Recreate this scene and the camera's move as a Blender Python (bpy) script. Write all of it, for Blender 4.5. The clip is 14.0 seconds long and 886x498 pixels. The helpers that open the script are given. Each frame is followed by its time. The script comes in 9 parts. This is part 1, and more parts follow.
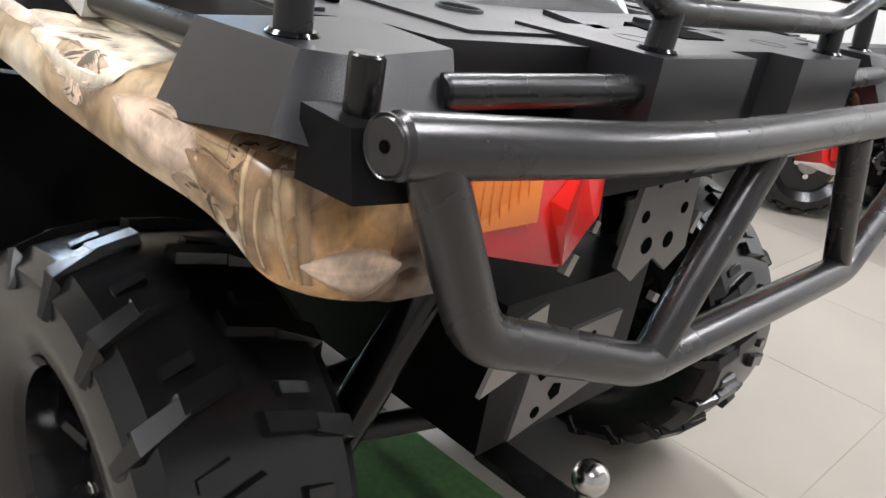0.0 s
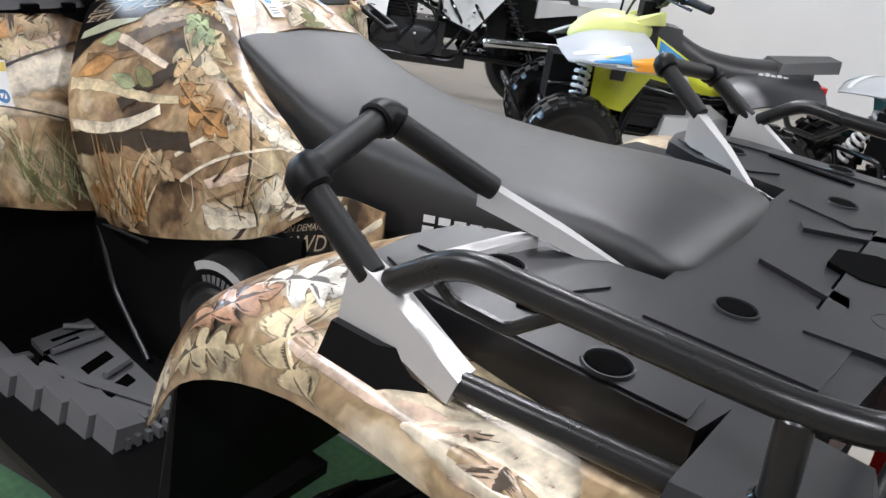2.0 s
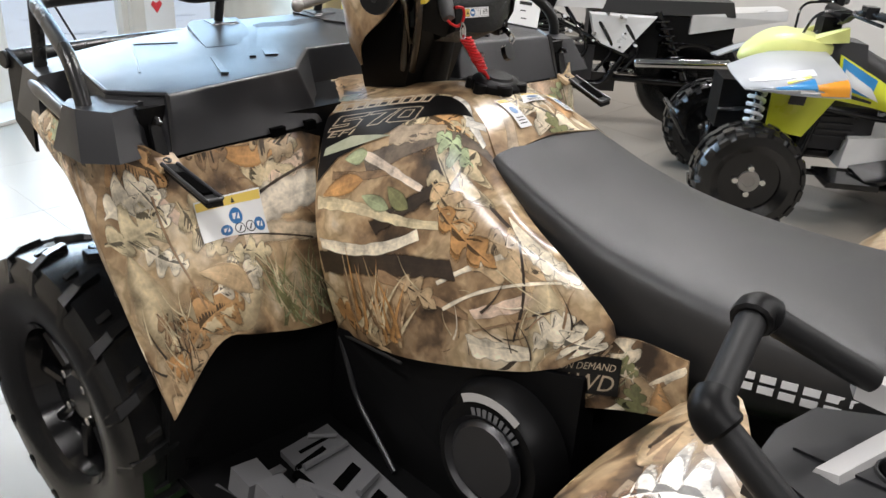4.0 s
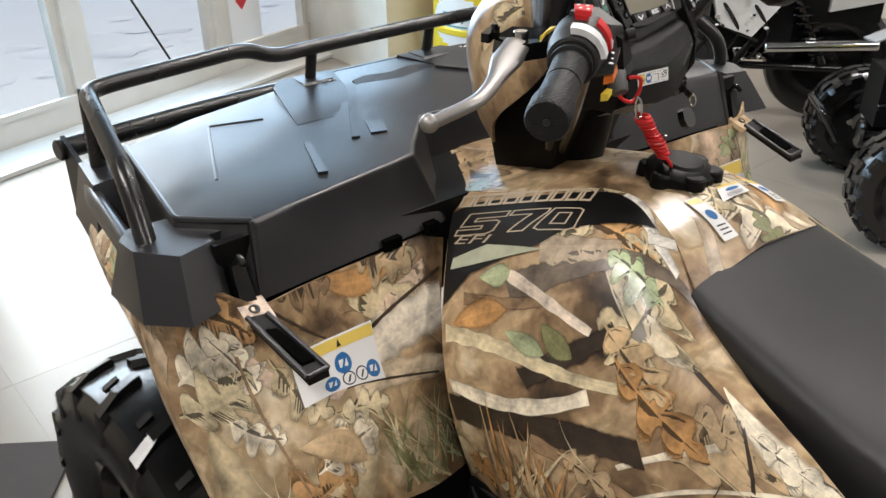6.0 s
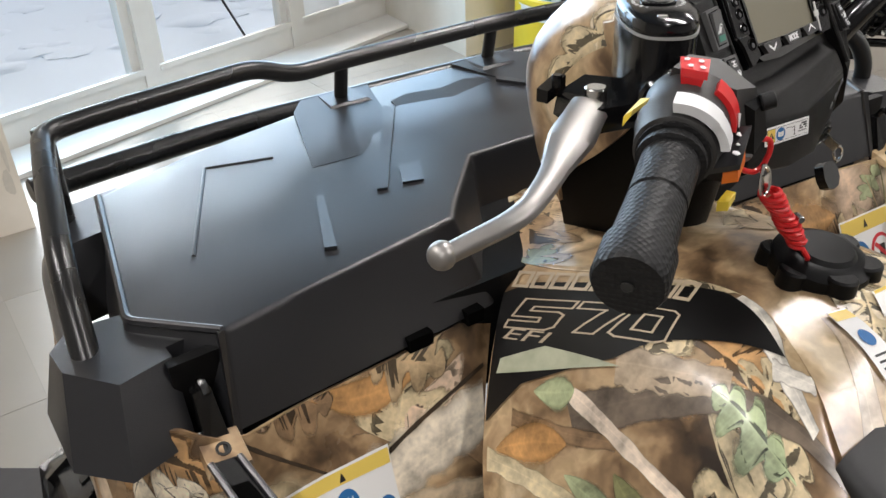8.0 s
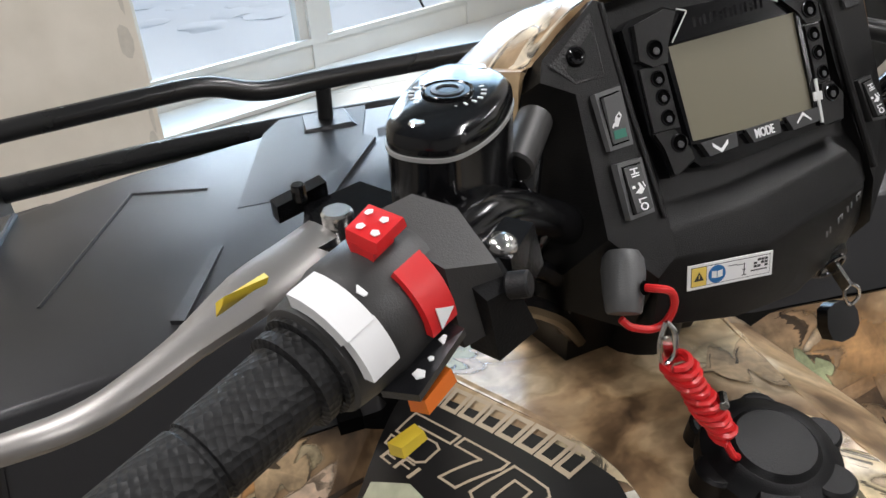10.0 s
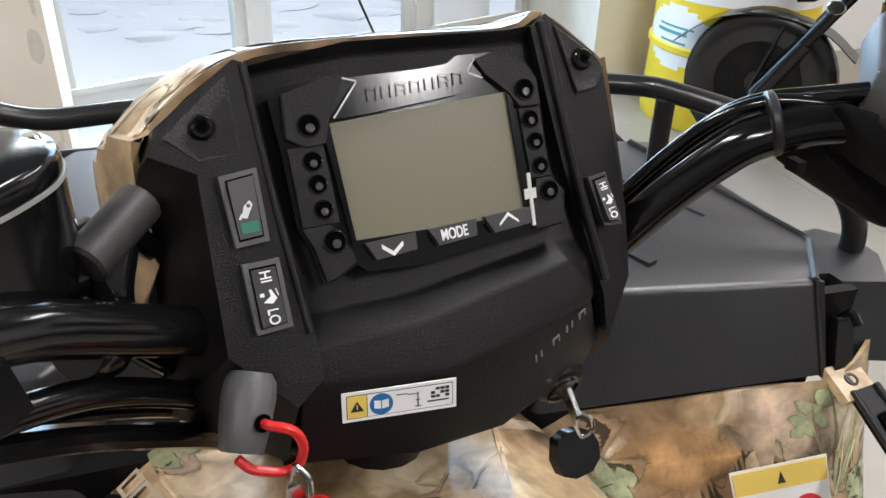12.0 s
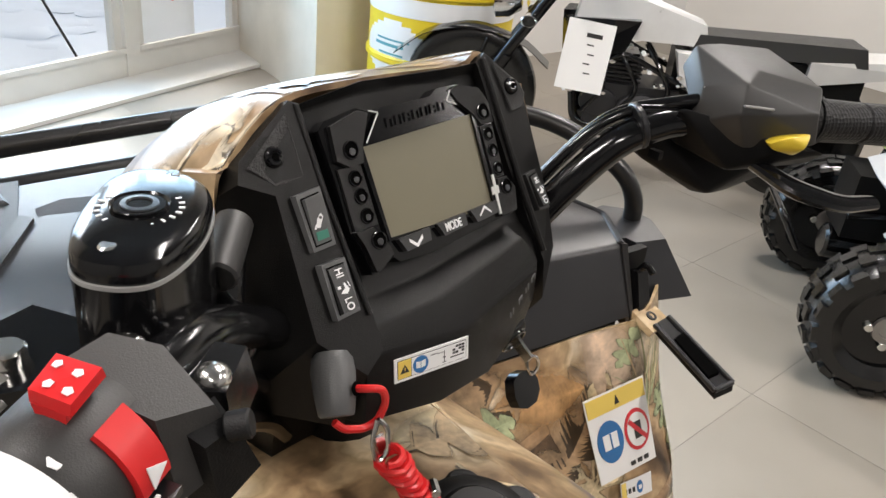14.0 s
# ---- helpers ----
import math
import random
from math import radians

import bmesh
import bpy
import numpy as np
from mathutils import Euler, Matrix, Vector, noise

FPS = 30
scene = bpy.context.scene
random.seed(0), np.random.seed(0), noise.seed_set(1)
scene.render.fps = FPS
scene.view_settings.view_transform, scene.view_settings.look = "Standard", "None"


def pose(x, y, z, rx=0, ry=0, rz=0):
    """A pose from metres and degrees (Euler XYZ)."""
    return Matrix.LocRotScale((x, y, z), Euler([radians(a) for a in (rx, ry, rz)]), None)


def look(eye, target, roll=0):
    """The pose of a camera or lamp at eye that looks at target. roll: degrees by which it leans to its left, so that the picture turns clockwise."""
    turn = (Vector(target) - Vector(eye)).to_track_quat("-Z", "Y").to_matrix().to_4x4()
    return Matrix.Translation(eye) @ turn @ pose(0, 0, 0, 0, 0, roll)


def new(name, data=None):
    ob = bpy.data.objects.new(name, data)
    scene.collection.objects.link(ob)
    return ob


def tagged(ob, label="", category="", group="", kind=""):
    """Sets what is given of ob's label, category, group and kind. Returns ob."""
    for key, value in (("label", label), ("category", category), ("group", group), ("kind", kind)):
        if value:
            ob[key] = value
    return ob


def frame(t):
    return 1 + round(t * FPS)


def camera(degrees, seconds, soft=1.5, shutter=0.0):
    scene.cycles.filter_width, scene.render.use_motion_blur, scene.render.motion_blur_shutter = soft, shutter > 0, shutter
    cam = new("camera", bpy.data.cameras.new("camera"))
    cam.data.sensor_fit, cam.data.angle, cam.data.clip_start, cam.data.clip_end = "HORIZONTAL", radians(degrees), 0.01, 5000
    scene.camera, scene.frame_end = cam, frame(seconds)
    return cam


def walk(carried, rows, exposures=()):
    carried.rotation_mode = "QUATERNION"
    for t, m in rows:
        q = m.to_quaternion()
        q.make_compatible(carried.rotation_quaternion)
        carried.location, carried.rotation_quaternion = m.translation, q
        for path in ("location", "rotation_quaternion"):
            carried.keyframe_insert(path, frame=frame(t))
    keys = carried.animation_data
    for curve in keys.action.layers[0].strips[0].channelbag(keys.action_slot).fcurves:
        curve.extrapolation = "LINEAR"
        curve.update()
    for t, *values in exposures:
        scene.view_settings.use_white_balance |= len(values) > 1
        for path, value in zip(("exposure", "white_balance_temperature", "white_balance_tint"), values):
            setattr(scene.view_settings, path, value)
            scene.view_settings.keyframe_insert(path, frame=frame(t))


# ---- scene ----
cam = camera(58.0, 14.0)
PATH = [
    (0, (-0.86, -1.081, 0.942), (0.52, 0.15, 0.18), 10.2),
    (0.5, (-0.878, -0.973, 1.011), (0.544, 0.173, 0.195), 11.4),
    (1, (-0.934, -0.856, 1.08), (0.535, 0.186, 0.211), 11.9),
    (1.5, (-1.002, -0.748, 1.16), (0.506, 0.277, 0.337), 9.6),
    (2, (-1.068, -0.663, 1.213), (0.463, 0.329, 0.393), 9.3),
    (2.5, (-1.101, -0.581, 1.249), (0.394, 0.439, 0.398), 8.5),
    (3, (-1.132, -0.51, 1.312), (0.245, 0.658, 0.453), 5.2),
    (3.2, (-1.132, -0.491, 1.317), (0.237, 0.706, 0.484), 4.8),
    (5.3, (-1.069, -0.101, 1.409), (0.22, 1.095, 0.457), 1.6),
    (5.5, (-1.036, -0.07, 1.41), (0.24, 1.131, 0.445), 1.5),
    (6, (-0.904, -0.002, 1.416), (0.269, 1.321, 0.481), -0.6),
    (6.5, (-0.785, 0.05, 1.42), (0.283, 1.436, 0.452), -0.7),
    (7, (-0.737, 0.128, 1.419), (0.329, 1.486, 0.408), -1.3),
    (7.2, (-0.738, 0.157, 1.415), (0.353, 1.496, 0.406), -1.0),
    (9.3, (-0.429, 0.231, 1.42), (0.246, 1.809, 0.393), -4.4),
    (9.5, (-0.397, 0.239, 1.413), (0.253, 1.822, 0.378), -4.1),
    (10, (-0.31, 0.247, 1.412), (0.222, 1.861, 0.357), -3.7),
    (10.5, (-0.22, 0.26, 1.408), (0.265, 1.874, 0.33), -2.4),
    (11, (-0.155, 0.272, 1.394), (0.332, 1.876, 0.303), -1.2),
    (11.5, (-0.102, 0.269, 1.393), (0.364, 1.888, 0.315), -0.6),
    (12, (-0.103, 0.283, 1.397), (0.526, 1.899, 0.4), 1.9),
    (12.5, (-0.114, 0.282, 1.398), (0.634, 1.859, 0.422), 2.9),
    (13, (-0.122, 0.265, 1.403), (0.713, 1.823, 0.467), 2.6),
    (13.5, (-0.175, 0.254, 1.411), (0.806, 1.733, 0.489), 3.1),
    (14, (-0.311, 0.279, 1.432), (0.93, 1.544, 0.504), 6.3),
]
EXPOSURES = [(0.0, 0.8, 6300, 10), (0.5, 0.72, 6300, 10), (1.0, 0.56, 6200, 10), (1.5, 0.40, 6150, 10), (2.0, 0.30, 6150, 10), (2.5, 0.35, 6150, 10), (3.0, 0.27, 6250, 10), (5.5, 0.0, 6850, 10), (7.0, 0.0, 6850, 10),
             (9.5, -0.08, 6450, 10), (10.5, 0.0, 6600, 10), (11.0, -0.05, 6650, 10), (11.5, 0.15, 6600, 10), (12.5, 0.2, 6550, 10), (13.5, 0.15, 6850, 10), (14.0, 0.15, 6900, 11)]
walk(cam, [(t, look(eye, target, roll)) for t, eye, target, roll in PATH], EXPOSURES)

# ---- world, sun and lamps ----
world = bpy.data.worlds.new("sky")
scene.world = world
world.use_nodes = True
wn = world.node_tree
sky = wn.nodes.new("ShaderNodeTexSky")
sky.sky_type, sky.sun_disc, sky.sun_elevation, sky.sun_rotation = "NISHITA", False, radians(28), radians(20)
wn.nodes["Background"].inputs["Strength"].default_value = 0.15
wn.links.new(sky.outputs["Color"], wn.nodes["Background"].inputs["Color"])

sun = new("sun", bpy.data.lights.new("sun", "SUN"))
sun.data.energy, sun.data.angle, sun.data.color = 1.5, radians(30), (1.0, 0.96, 0.9)
sun.matrix_world = look((2, 30, 16), (0, 0, 0))


def area(name, loc, target, sx, sy, watts, col):
    ob = new(name, bpy.data.lights.new(name, "AREA"))
    ob.data.shape, ob.data.size, ob.data.size_y, ob.data.energy, ob.data.color = "RECTANGLE", sx, sy, watts, col
    ob.matrix_world = look(loc, target)
    return ob


# daylight in the shop windows, and the tube lights on the ceiling
area("window_daylight", (0.80, 4.45, 1.68), (0.45, 3.4, 1.40), 2.9, 2.0, 112, (0.44, 0.70, 1.0))
CEIL_LAMPS = [(-2.2, -1.8), (-1.9, 1.4), (1.6, -1.8), (1.5, 1.2), (4.9, -2.4), (4.2, 2.4)]
for lx, ly in CEIL_LAMPS:
    area("ceiling_lamp_light", (lx, ly, 3.62), (lx, ly, 0), 0.22, 1.4, 66, (0.99, 0.97, 0.98))


# ---- materials ----
def mat(name, col, rough=0.5, metal=0.0, var=0.12, scale=9.0, bump=0.0, grain=300.0, coat=0.0, emit=0.0, spec=0.5, col2=None):
    m = bpy.data.materials.new(name)
    m.use_nodes = True
    nt = m.node_tree
    b = nt.nodes["Principled BSDF"]
    b.inputs["Roughness"].default_value = rough
    b.inputs["Metallic"].default_value = metal
    b.inputs["Coat Weight"].default_value, b.inputs["Coat Roughness"].default_value = coat, 0.16
    b.inputs["Specular IOR Level"].default_value = spec
    tc = nt.nodes.new("ShaderNodeTexCoord")
    n1 = nt.nodes.new("ShaderNodeTexNoise")
    n1.inputs["Scale"].default_value, n1.inputs["Detail"].default_value = scale, 5
    nt.links.new(tc.outputs["Object"], n1.inputs["Vector"])
    ramp = nt.nodes.new("ShaderNodeMix")
    ramp.data_type = "RGBA"
    lo = [c * (1 - var) for c in col]
    hi = [min(1, c * (1 + var)) for c in (col2 or col)]
    ramp.inputs["A"].default_value, ramp.inputs["B"].default_value = (*lo, 1), (*hi, 1)
    nt.links.new(n1.outputs["Fac"], ramp.inputs["Factor"])
    nt.links.new(ramp.outputs["Result"], b.inputs["Base Color"])
    n2 = nt.nodes.new("ShaderNodeTexNoise")
    n2.inputs["Scale"].default_value, n2.inputs["Detail"].default_value = grain, 3
    nt.links.new(tc.outputs["Object"], n2.inputs["Vector"])
    rr = nt.nodes.new("ShaderNodeMapRange")
    rr.inputs["To Min"].default_value, rr.inputs["To Max"].default_value = max(0.02, rough - 0.07), min(1, rough + 0.07)
    nt.links.new(n1.outputs["Fac"], rr.inputs["Value"])
    nt.links.new(rr.outputs["Result"], b.inputs["Roughness"])
    if bump:
        bp = nt.nodes.new("ShaderNodeBump")
        bp.inputs["Strength"].default_value, bp.inputs["Distance"].default_value = bump, 0.001
        nt.links.new(n2.outputs["Fac"], bp.inputs["Height"])
        nt.links.new(bp.outputs["Normal"], b.inputs["Normal"])
    if emit:
        b.inputs["Emission Color"].default_value = (*col, 1)
        b.inputs["Emission Strength"].default_value = emit
    return m


def camo_material(name):
    """Printed woodland film under clear gloss: soft blotches of bark, dead leaves and shade."""
    m = mat(name, (0.3, 0.22, 0.14), 0.3, coat=0.35)
    nt = m.node_tree
    b = nt.nodes["Principled BSDF"]
    tc = nt.nodes.new("ShaderNodeTexCoord")
    warp = nt.nodes.new("ShaderNodeTexNoise")
    warp.inputs["Scale"].default_value, warp.inputs["Detail"].default_value = 7, 5
    nt.links.new(tc.outputs["Object"], warp.inputs["Vector"])
    add = nt.nodes.new("ShaderNodeMix")
    add.data_type, add.blend_type = "RGBA", "LINEAR_LIGHT"
    add.inputs["Factor"].default_value = 0.10
    nt.links.new(tc.outputs["Object"], add.inputs["A"])
    nt.links.new(warp.outputs["Color"], add.inputs["B"])
    n1 = nt.nodes.new("ShaderNodeTexNoise")
    n1.inputs["Scale"].default_value, n1.inputs["Detail"].default_value, n1.inputs["Roughness"].default_value = 7.0, 4, 0.5
    nt.links.new(add.outputs["Result"], n1.inputs["Vector"])
    cr = nt.nodes.new("ShaderNodeValToRGB")
    stops = [(0.34, (0.030, 0.019, 0.012)), (0.42, (0.16, 0.10, 0.055)), (0.475, (0.34, 0.225, 0.125)), (0.53, (0.50, 0.36, 0.215)),
             (0.57, (0.36, 0.26, 0.145)), (0.62, (0.60, 0.47, 0.31)), (0.69, (0.76, 0.67, 0.52))]
    while len(cr.color_ramp.elements) < len(stops):
        cr.color_ramp.elements.new(0.5)
    for e, (p, c) in zip(cr.color_ramp.elements, stops):
        e.position, e.color = p, (*c, 1)
    nt.links.new(n1.outputs["Fac"], cr.inputs["Fac"])
    n2 = nt.nodes.new("ShaderNodeTexNoise")
    n2.inputs["Scale"].default_value, n2.inputs["Detail"].default_value = 38, 4
    nt.links.new(add.outputs["Result"], n2.inputs["Vector"])
    r2 = nt.nodes.new("ShaderNodeValToRGB")
    r2.color_ramp.elements[0].position, r2.color_ramp.elements[0].color = 0.32, (0.55, 0.5, 0.45, 1)
    r2.color_ramp.elements[1].position, r2.color_ramp.elements[1].color = 0.68, (1.4, 1.38, 1.3, 1)
    nt.links.new(n2.outputs["Fac"], r2.inputs["Fac"])
    mul = nt.nodes.new("ShaderNodeMix")
    mul.data_type, mul.blend_type = "RGBA", "MULTIPLY"
    mul.inputs["Factor"].default_value = 0.5
    nt.links.new(cr.outputs["Color"], mul.inputs["A"])
    nt.links.new(r2.outputs["Color"], mul.inputs["B"])
    nt.links.new(mul.outputs["Result"], b.inputs["Base Color"])
    return m


CAMO = camo_material("camo_film")


def ink_material(name):
    """Printed leaves, bark and grass: each piece's own ink, veined, with soft borders."""
    m = mat(name, (0.4, 0.3, 0.2), 0.3, coat=0.35)
    nt = m.node_tree
    b = nt.nodes["Principled BSDF"]
    L = nt.links.new

    def math_node(op, a, c=None, d=None):
        n = nt.nodes.new("ShaderNodeMath")
        n.operation = op
        for k, v in enumerate((a, c, d)):
            if v is None:
                continue
            if isinstance(v, (int, float)):
                n.inputs[k].default_value = v
            else:
                L(v, n.inputs[k])
        return n.outputs[0]
    tint, leaf = nt.nodes.new("ShaderNodeAttribute"), nt.nodes.new("ShaderNodeAttribute")
    tint.attribute_name, leaf.attribute_name = "tint", "leaf"
    sep = nt.nodes.new("ShaderNodeSeparateXYZ")
    L(leaf.outputs["Vector"], sep.inputs[0])
    along, across, soft = sep.outputs
    tc = nt.nodes.new("ShaderNodeTexCoord")
    n1, n2 = nt.nodes.new("ShaderNodeTexNoise"), nt.nodes.new("ShaderNodeTexNoise")
    n1.inputs["Scale"].default_value, n1.inputs["Detail"].default_value = 34, 5
    n2.inputs["Scale"].default_value, n2.inputs["Detail"].default_value = 150, 4
    L(tc.outputs["Object"], n1.inputs["Vector"])
    L(tc.outputs["Object"], n2.inputs["Vector"])
    edge = math_node("ABSOLUTE", across)
    # side veins and the midrib
    vein = math_node("PINGPONG", math_node("MULTIPLY", along, 9.0), 0.5)
    vein = math_node("MULTIPLY", math_node("SUBTRACT", 1.0, math_node("SMOOTH_MIN", math_node("MULTIPLY", vein, 7.0), 1.0, 0.2)), 0.09)
    rib = math_node("MULTIPLY", math_node("SUBTRACT", 1.0, math_node("SMOOTH_MIN", math_node("MULTIPLY", edge, 9.0), 1.0, 0.2)), 0.16)
    val = math_node("ADD", math_node("ADD", 0.50, vein), rib)
    val = math_node("ADD", val, math_node("MULTIPLY", math_node("SUBTRACT", n1.outputs["Fac"], 0.5), 1.9))
    val = math_node("ADD", val, math_node("MULTIPLY", math_node("SUBTRACT", n2.outputs["Fac"], 0.5), 0.7))
    val = math_node("ADD", val, math_node("MULTIPLY", across, 0.16))
    cl = nt.nodes.new("ShaderNodeMapRange")
    cl.inputs["From Min"].default_value, cl.inputs["From Max"].default_value = 0.0, 1.0
    cl.inputs["To Min"].default_value, cl.inputs["To Max"].default_value = 0.42, 1.55
    L(val, cl.inputs["Value"])
    sc = nt.nodes.new("ShaderNodeVectorMath")
    sc.operation = "SCALE"
    L(tint.outputs["Color"], sc.inputs[0])
    L(cl.outputs["Result"], sc.inputs["Scale"])
    L(sc.outputs[0], b.inputs["Base Color"])
    fade = nt.nodes.new("ShaderNodeMapRange")
    fade.interpolation_type = "SMOOTHSTEP"
    L(math_node("ADD", edge, math_node("MULTIPLY", math_node("SUBTRACT", n2.outputs["Fac"], 0.5), 0.25)), fade.inputs["Value"])
    L(math_node("SUBTRACT", 1.0, soft), fade.inputs["From Min"])
    fade.inputs["From Max"].default_value, fade.inputs["To Min"].default_value, fade.inputs["To Max"].default_value = 1.02, 1.0, 0.0
    L(fade.outputs["Result"], b.inputs["Alpha"])
    return m


INK = ink_material("woodland_print_ink")
PLASTIC = mat("charcoal_textured_plastic", (0.0115, 0.0117, 0.0135), 0.34, spec=0.7, bump=0.22, grain=900, var=0.1)
PLASTIC_D = mat("black_moulded_plastic", (0.0045, 0.0045, 0.0048), 0.42, spec=0.16, bump=0.2, grain=900, var=0.15)
POD_PLASTIC = mat("black_dash_plastic", (0.0048, 0.0046, 0.0044), 0.36, spec=0.27, bump=0.4, grain=1300, var=0.15)
GLOSS = mat("gloss_black_enamel", (0.004, 0.004, 0.0045), 0.14)
TUBE_M = mat("black_powder_coated_steel", (0.012, 0.012, 0.012), 0.28, bump=0.08, grain=1500)
TUBE_G = mat("grey_powder_coated_steel", (0.022, 0.021, 0.021), 0.27, coat=0.2, bump=0.1, grain=1200)
VINYL = mat("black_seat_vinyl", (0.015, 0.015, 0.0155), 0.40, spec=0.6, bump=0.3, grain=1600, var=0.08)
RUBBER = mat("tyre_rubber", (0.004, 0.004, 0.0042), 0.24, spec=0.62, bump=0.1, grain=500, var=0.25)
SWITCH_H = mat("charcoal_switch_housing", (0.030, 0.029, 0.028), 0.46, spec=0.5, bump=0.15, grain=1200)
GRIP_M = mat("grip_rubber", (0.010, 0.010, 0.0104), 0.5, spec=0.3, bump=0.3, grain=900)
KNURL = mat("knurled_grip_rubber", (0.010, 0.010, 0.0104), 0.5, spec=0.3)
_nt = KNURL.node_tree
_vo, _bp, _tc = _nt.nodes.new("ShaderNodeTexVoronoi"), _nt.nodes.new("ShaderNodeBump"), _nt.nodes.new("ShaderNodeTexCoord")
_vo.inputs["Scale"].default_value, _vo.inputs["Randomness"].default_value = 300, 0.25
_bp.inputs["Strength"].default_value, _bp.inputs["Distance"].default_value = 0.7, 0.0012
_nt.links.new(_tc.outputs["Object"], _vo.inputs["Vector"])
_nt.links.new(_vo.outputs["Distance"], _bp.inputs["Height"])
_nt.links.new(_bp.outputs["Normal"], _nt.nodes["Principled BSDF"].inputs["Normal"])
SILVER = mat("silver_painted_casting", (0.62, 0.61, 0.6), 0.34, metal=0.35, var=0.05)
ALU = mat("bare_aluminium", (0.33, 0.315, 0.30), 0.44, metal=0.9, var=0.1, bump=0.05)
STEEL = mat("zinc_plated_steel", (0.7, 0.69, 0.66), 0.2, metal=1.0)
STEEL_D = mat("dark_steel_plate", (0.16, 0.15, 0.145), 0.4, metal=0.6)
FOOT_M = mat("grey_ribbed_plastic", (0.15, 0.15, 0.155), 0.5, bump=0.3, grain=700)
SWITCH_G = mat("grey_switch_plastic", (0.095, 0.095, 0.095), 0.45, bump=0.2, grain=900)
SWITCH_D = mat("dark_switch_plastic", (0.020, 0.020, 0.020), 0.42, bump=0.2, grain=900)
POD_GRAIN = mat("grained_dash_plastic", (0.009, 0.0088, 0.0085), 0.42, spec=0.45, bump=0.9, grain=800, var=0.15)
# near-black colour for shade inside holes that are not cut out
HOLE_SHADE = mat("matt_black_recess", (0.0015, 0.0015, 0.0015), 0.9, spec=0.03)
RED = mat("red_plastic", (0.62, 0.018, 0.02), 0.32)
RED_LENS = mat("red_lamp_lens", (0.6, 0.012, 0.008), 0.12, coat=0.8)
AMBER = mat("amber_lamp_lens", (0.75, 0.2, 0.02), 0.14, coat=0.8)
ORANGE = mat("orange_plastic", (0.75, 0.17, 0.02), 0.35)
YELLOW = mat("yellow_plastic", (0.75, 0.55, 0.05), 0.35)
WHITE = mat("white_plastic", (0.72, 0.72, 0.72), 0.4, var=0.04)
LABEL = mat("white_label_film", (0.8, 0.8, 0.79), 0.35, var=0.03)
LABEL_Y = mat("yellow_label_film", (0.76, 0.56, 0.12), 0.35, var=0.03)
LABEL_B = mat("blue_print", (0.02, 0.14, 0.36), 0.35, var=0.05)
LABEL_K = mat("black_print", (0.02, 0.02, 0.02), 0.4)
LABEL_R = mat("red_print", (0.6, 0.03, 0.04), 0.35)
DECAL_K = mat("black_decal_film", (0.0055, 0.005, 0.0048), 0.32, coat=0.12, spec=0.35)
DECAL_T = mat("tan_decal_print", (0.5, 0.4, 0.28), 0.35)
PRINT_W = mat("white_print", (0.8, 0.8, 0.8), 0.4, var=0.02)
SCREEN = mat("unlit_lcd_screen", (0.17, 0.155, 0.105), 0.38, spec=0.3, coat=0.12, var=0.05, scale=4)
TEAL = mat("green_indicator_print", (0.05, 0.22, 0.16), 0.4)


# ---- mesh helpers ----
def part(name, bm, material, parent=None, label="", smooth=True, kind=""):
    me = bpy.data.meshes.new(name)
    bmesh.ops.recalc_face_normals(bm, faces=bm.faces)
    bm.to_mesh(me)
    bm.free()
    me.materials.append(material)
    if smooth:
        for p in me.polygons:
            p.use_smooth = True
        me.set_sharp_from_angle(angle=radians(34))
    ob = new(name, me)
    if parent is not None:
        ob.parent = parent
    return tagged(ob, label, kind=kind)


def thing(name, label, category, group="", kind=""):
    return tagged(new(name), label, category, group, kind)


def V(*a):
    return Vector(a)


def mirror(pts):
    return [Vector((-p[0], p[1], p[2])) for p in pts]


def smooth_path(pts, fillet, n=6):
    pts = [Vector(p) for p in pts]
    out = [pts[0]]
    for a, b, c in zip(pts, pts[1:], pts[2:]):
        d1, d2 = (a - b), (c - b)
        r = min(fillet, d1.length * 0.48, d2.length * 0.48)
        p, q = b + d1.normalized() * r, b + d2.normalized() * r
        for i in range(n + 1):
            s = i / n
            out.append(p * (1 - s) ** 2 + b * 2 * s * (1 - s) + q * s * s)
    out.append(pts[-1])
    return out


def tube(pts, r, fillet=0.03, seg=14, taper=None, bm=None):
    """A round bar along a bent line, with closed, slightly rounded ends."""
    path = smooth_path(pts, fillet)
    bm = bm or bmesh.new()
    n = len(path)
    t0 = (path[1] - path[0]).normalized()
    side = t0.cross(Vector((0, 0, 1)))
    if side.length < 0.1:
        side = t0.cross(Vector((1, 0, 0)))
    side.normalize()
    rings = []

    def ring(c, s, u, rad):
        return [bm.verts.new(c + (s * math.cos(2 * math.pi * k / seg) + u * math.sin(2 * math.pi * k / seg)) * rad) for k in range(seg)]
    for i, p in enumerate(path):
        t = (path[min(i + 1, n - 1)] - path[max(i - 1, 0)]).normalized()
        side = (side - t * side.dot(t)).normalized()
        up = t.cross(side)
        rad = r if taper is None else r + (taper - r) * i / (n - 1)
        e = rad * 0.15
        if i == 0:
            rings.append(ring(p, side, up, rad - e))
            rings.append(ring(p + t * e, side, up, rad))
        elif i == n - 1:
            rings.append(ring(p - t * e, side, up, rad))
            rings.append(ring(p, side, up, rad - e))
        else:
            rings.append(ring(p, side, up, rad))
    for a, b in zip(rings, rings[1:]):
        for k in range(seg):
            bm.faces.new((a[k], a[(k + 1) % seg], b[(k + 1) % seg], b[k]))
    bm.faces.new(rings[0][::-1])
    bm.faces.new(rings[-1])
    return bm


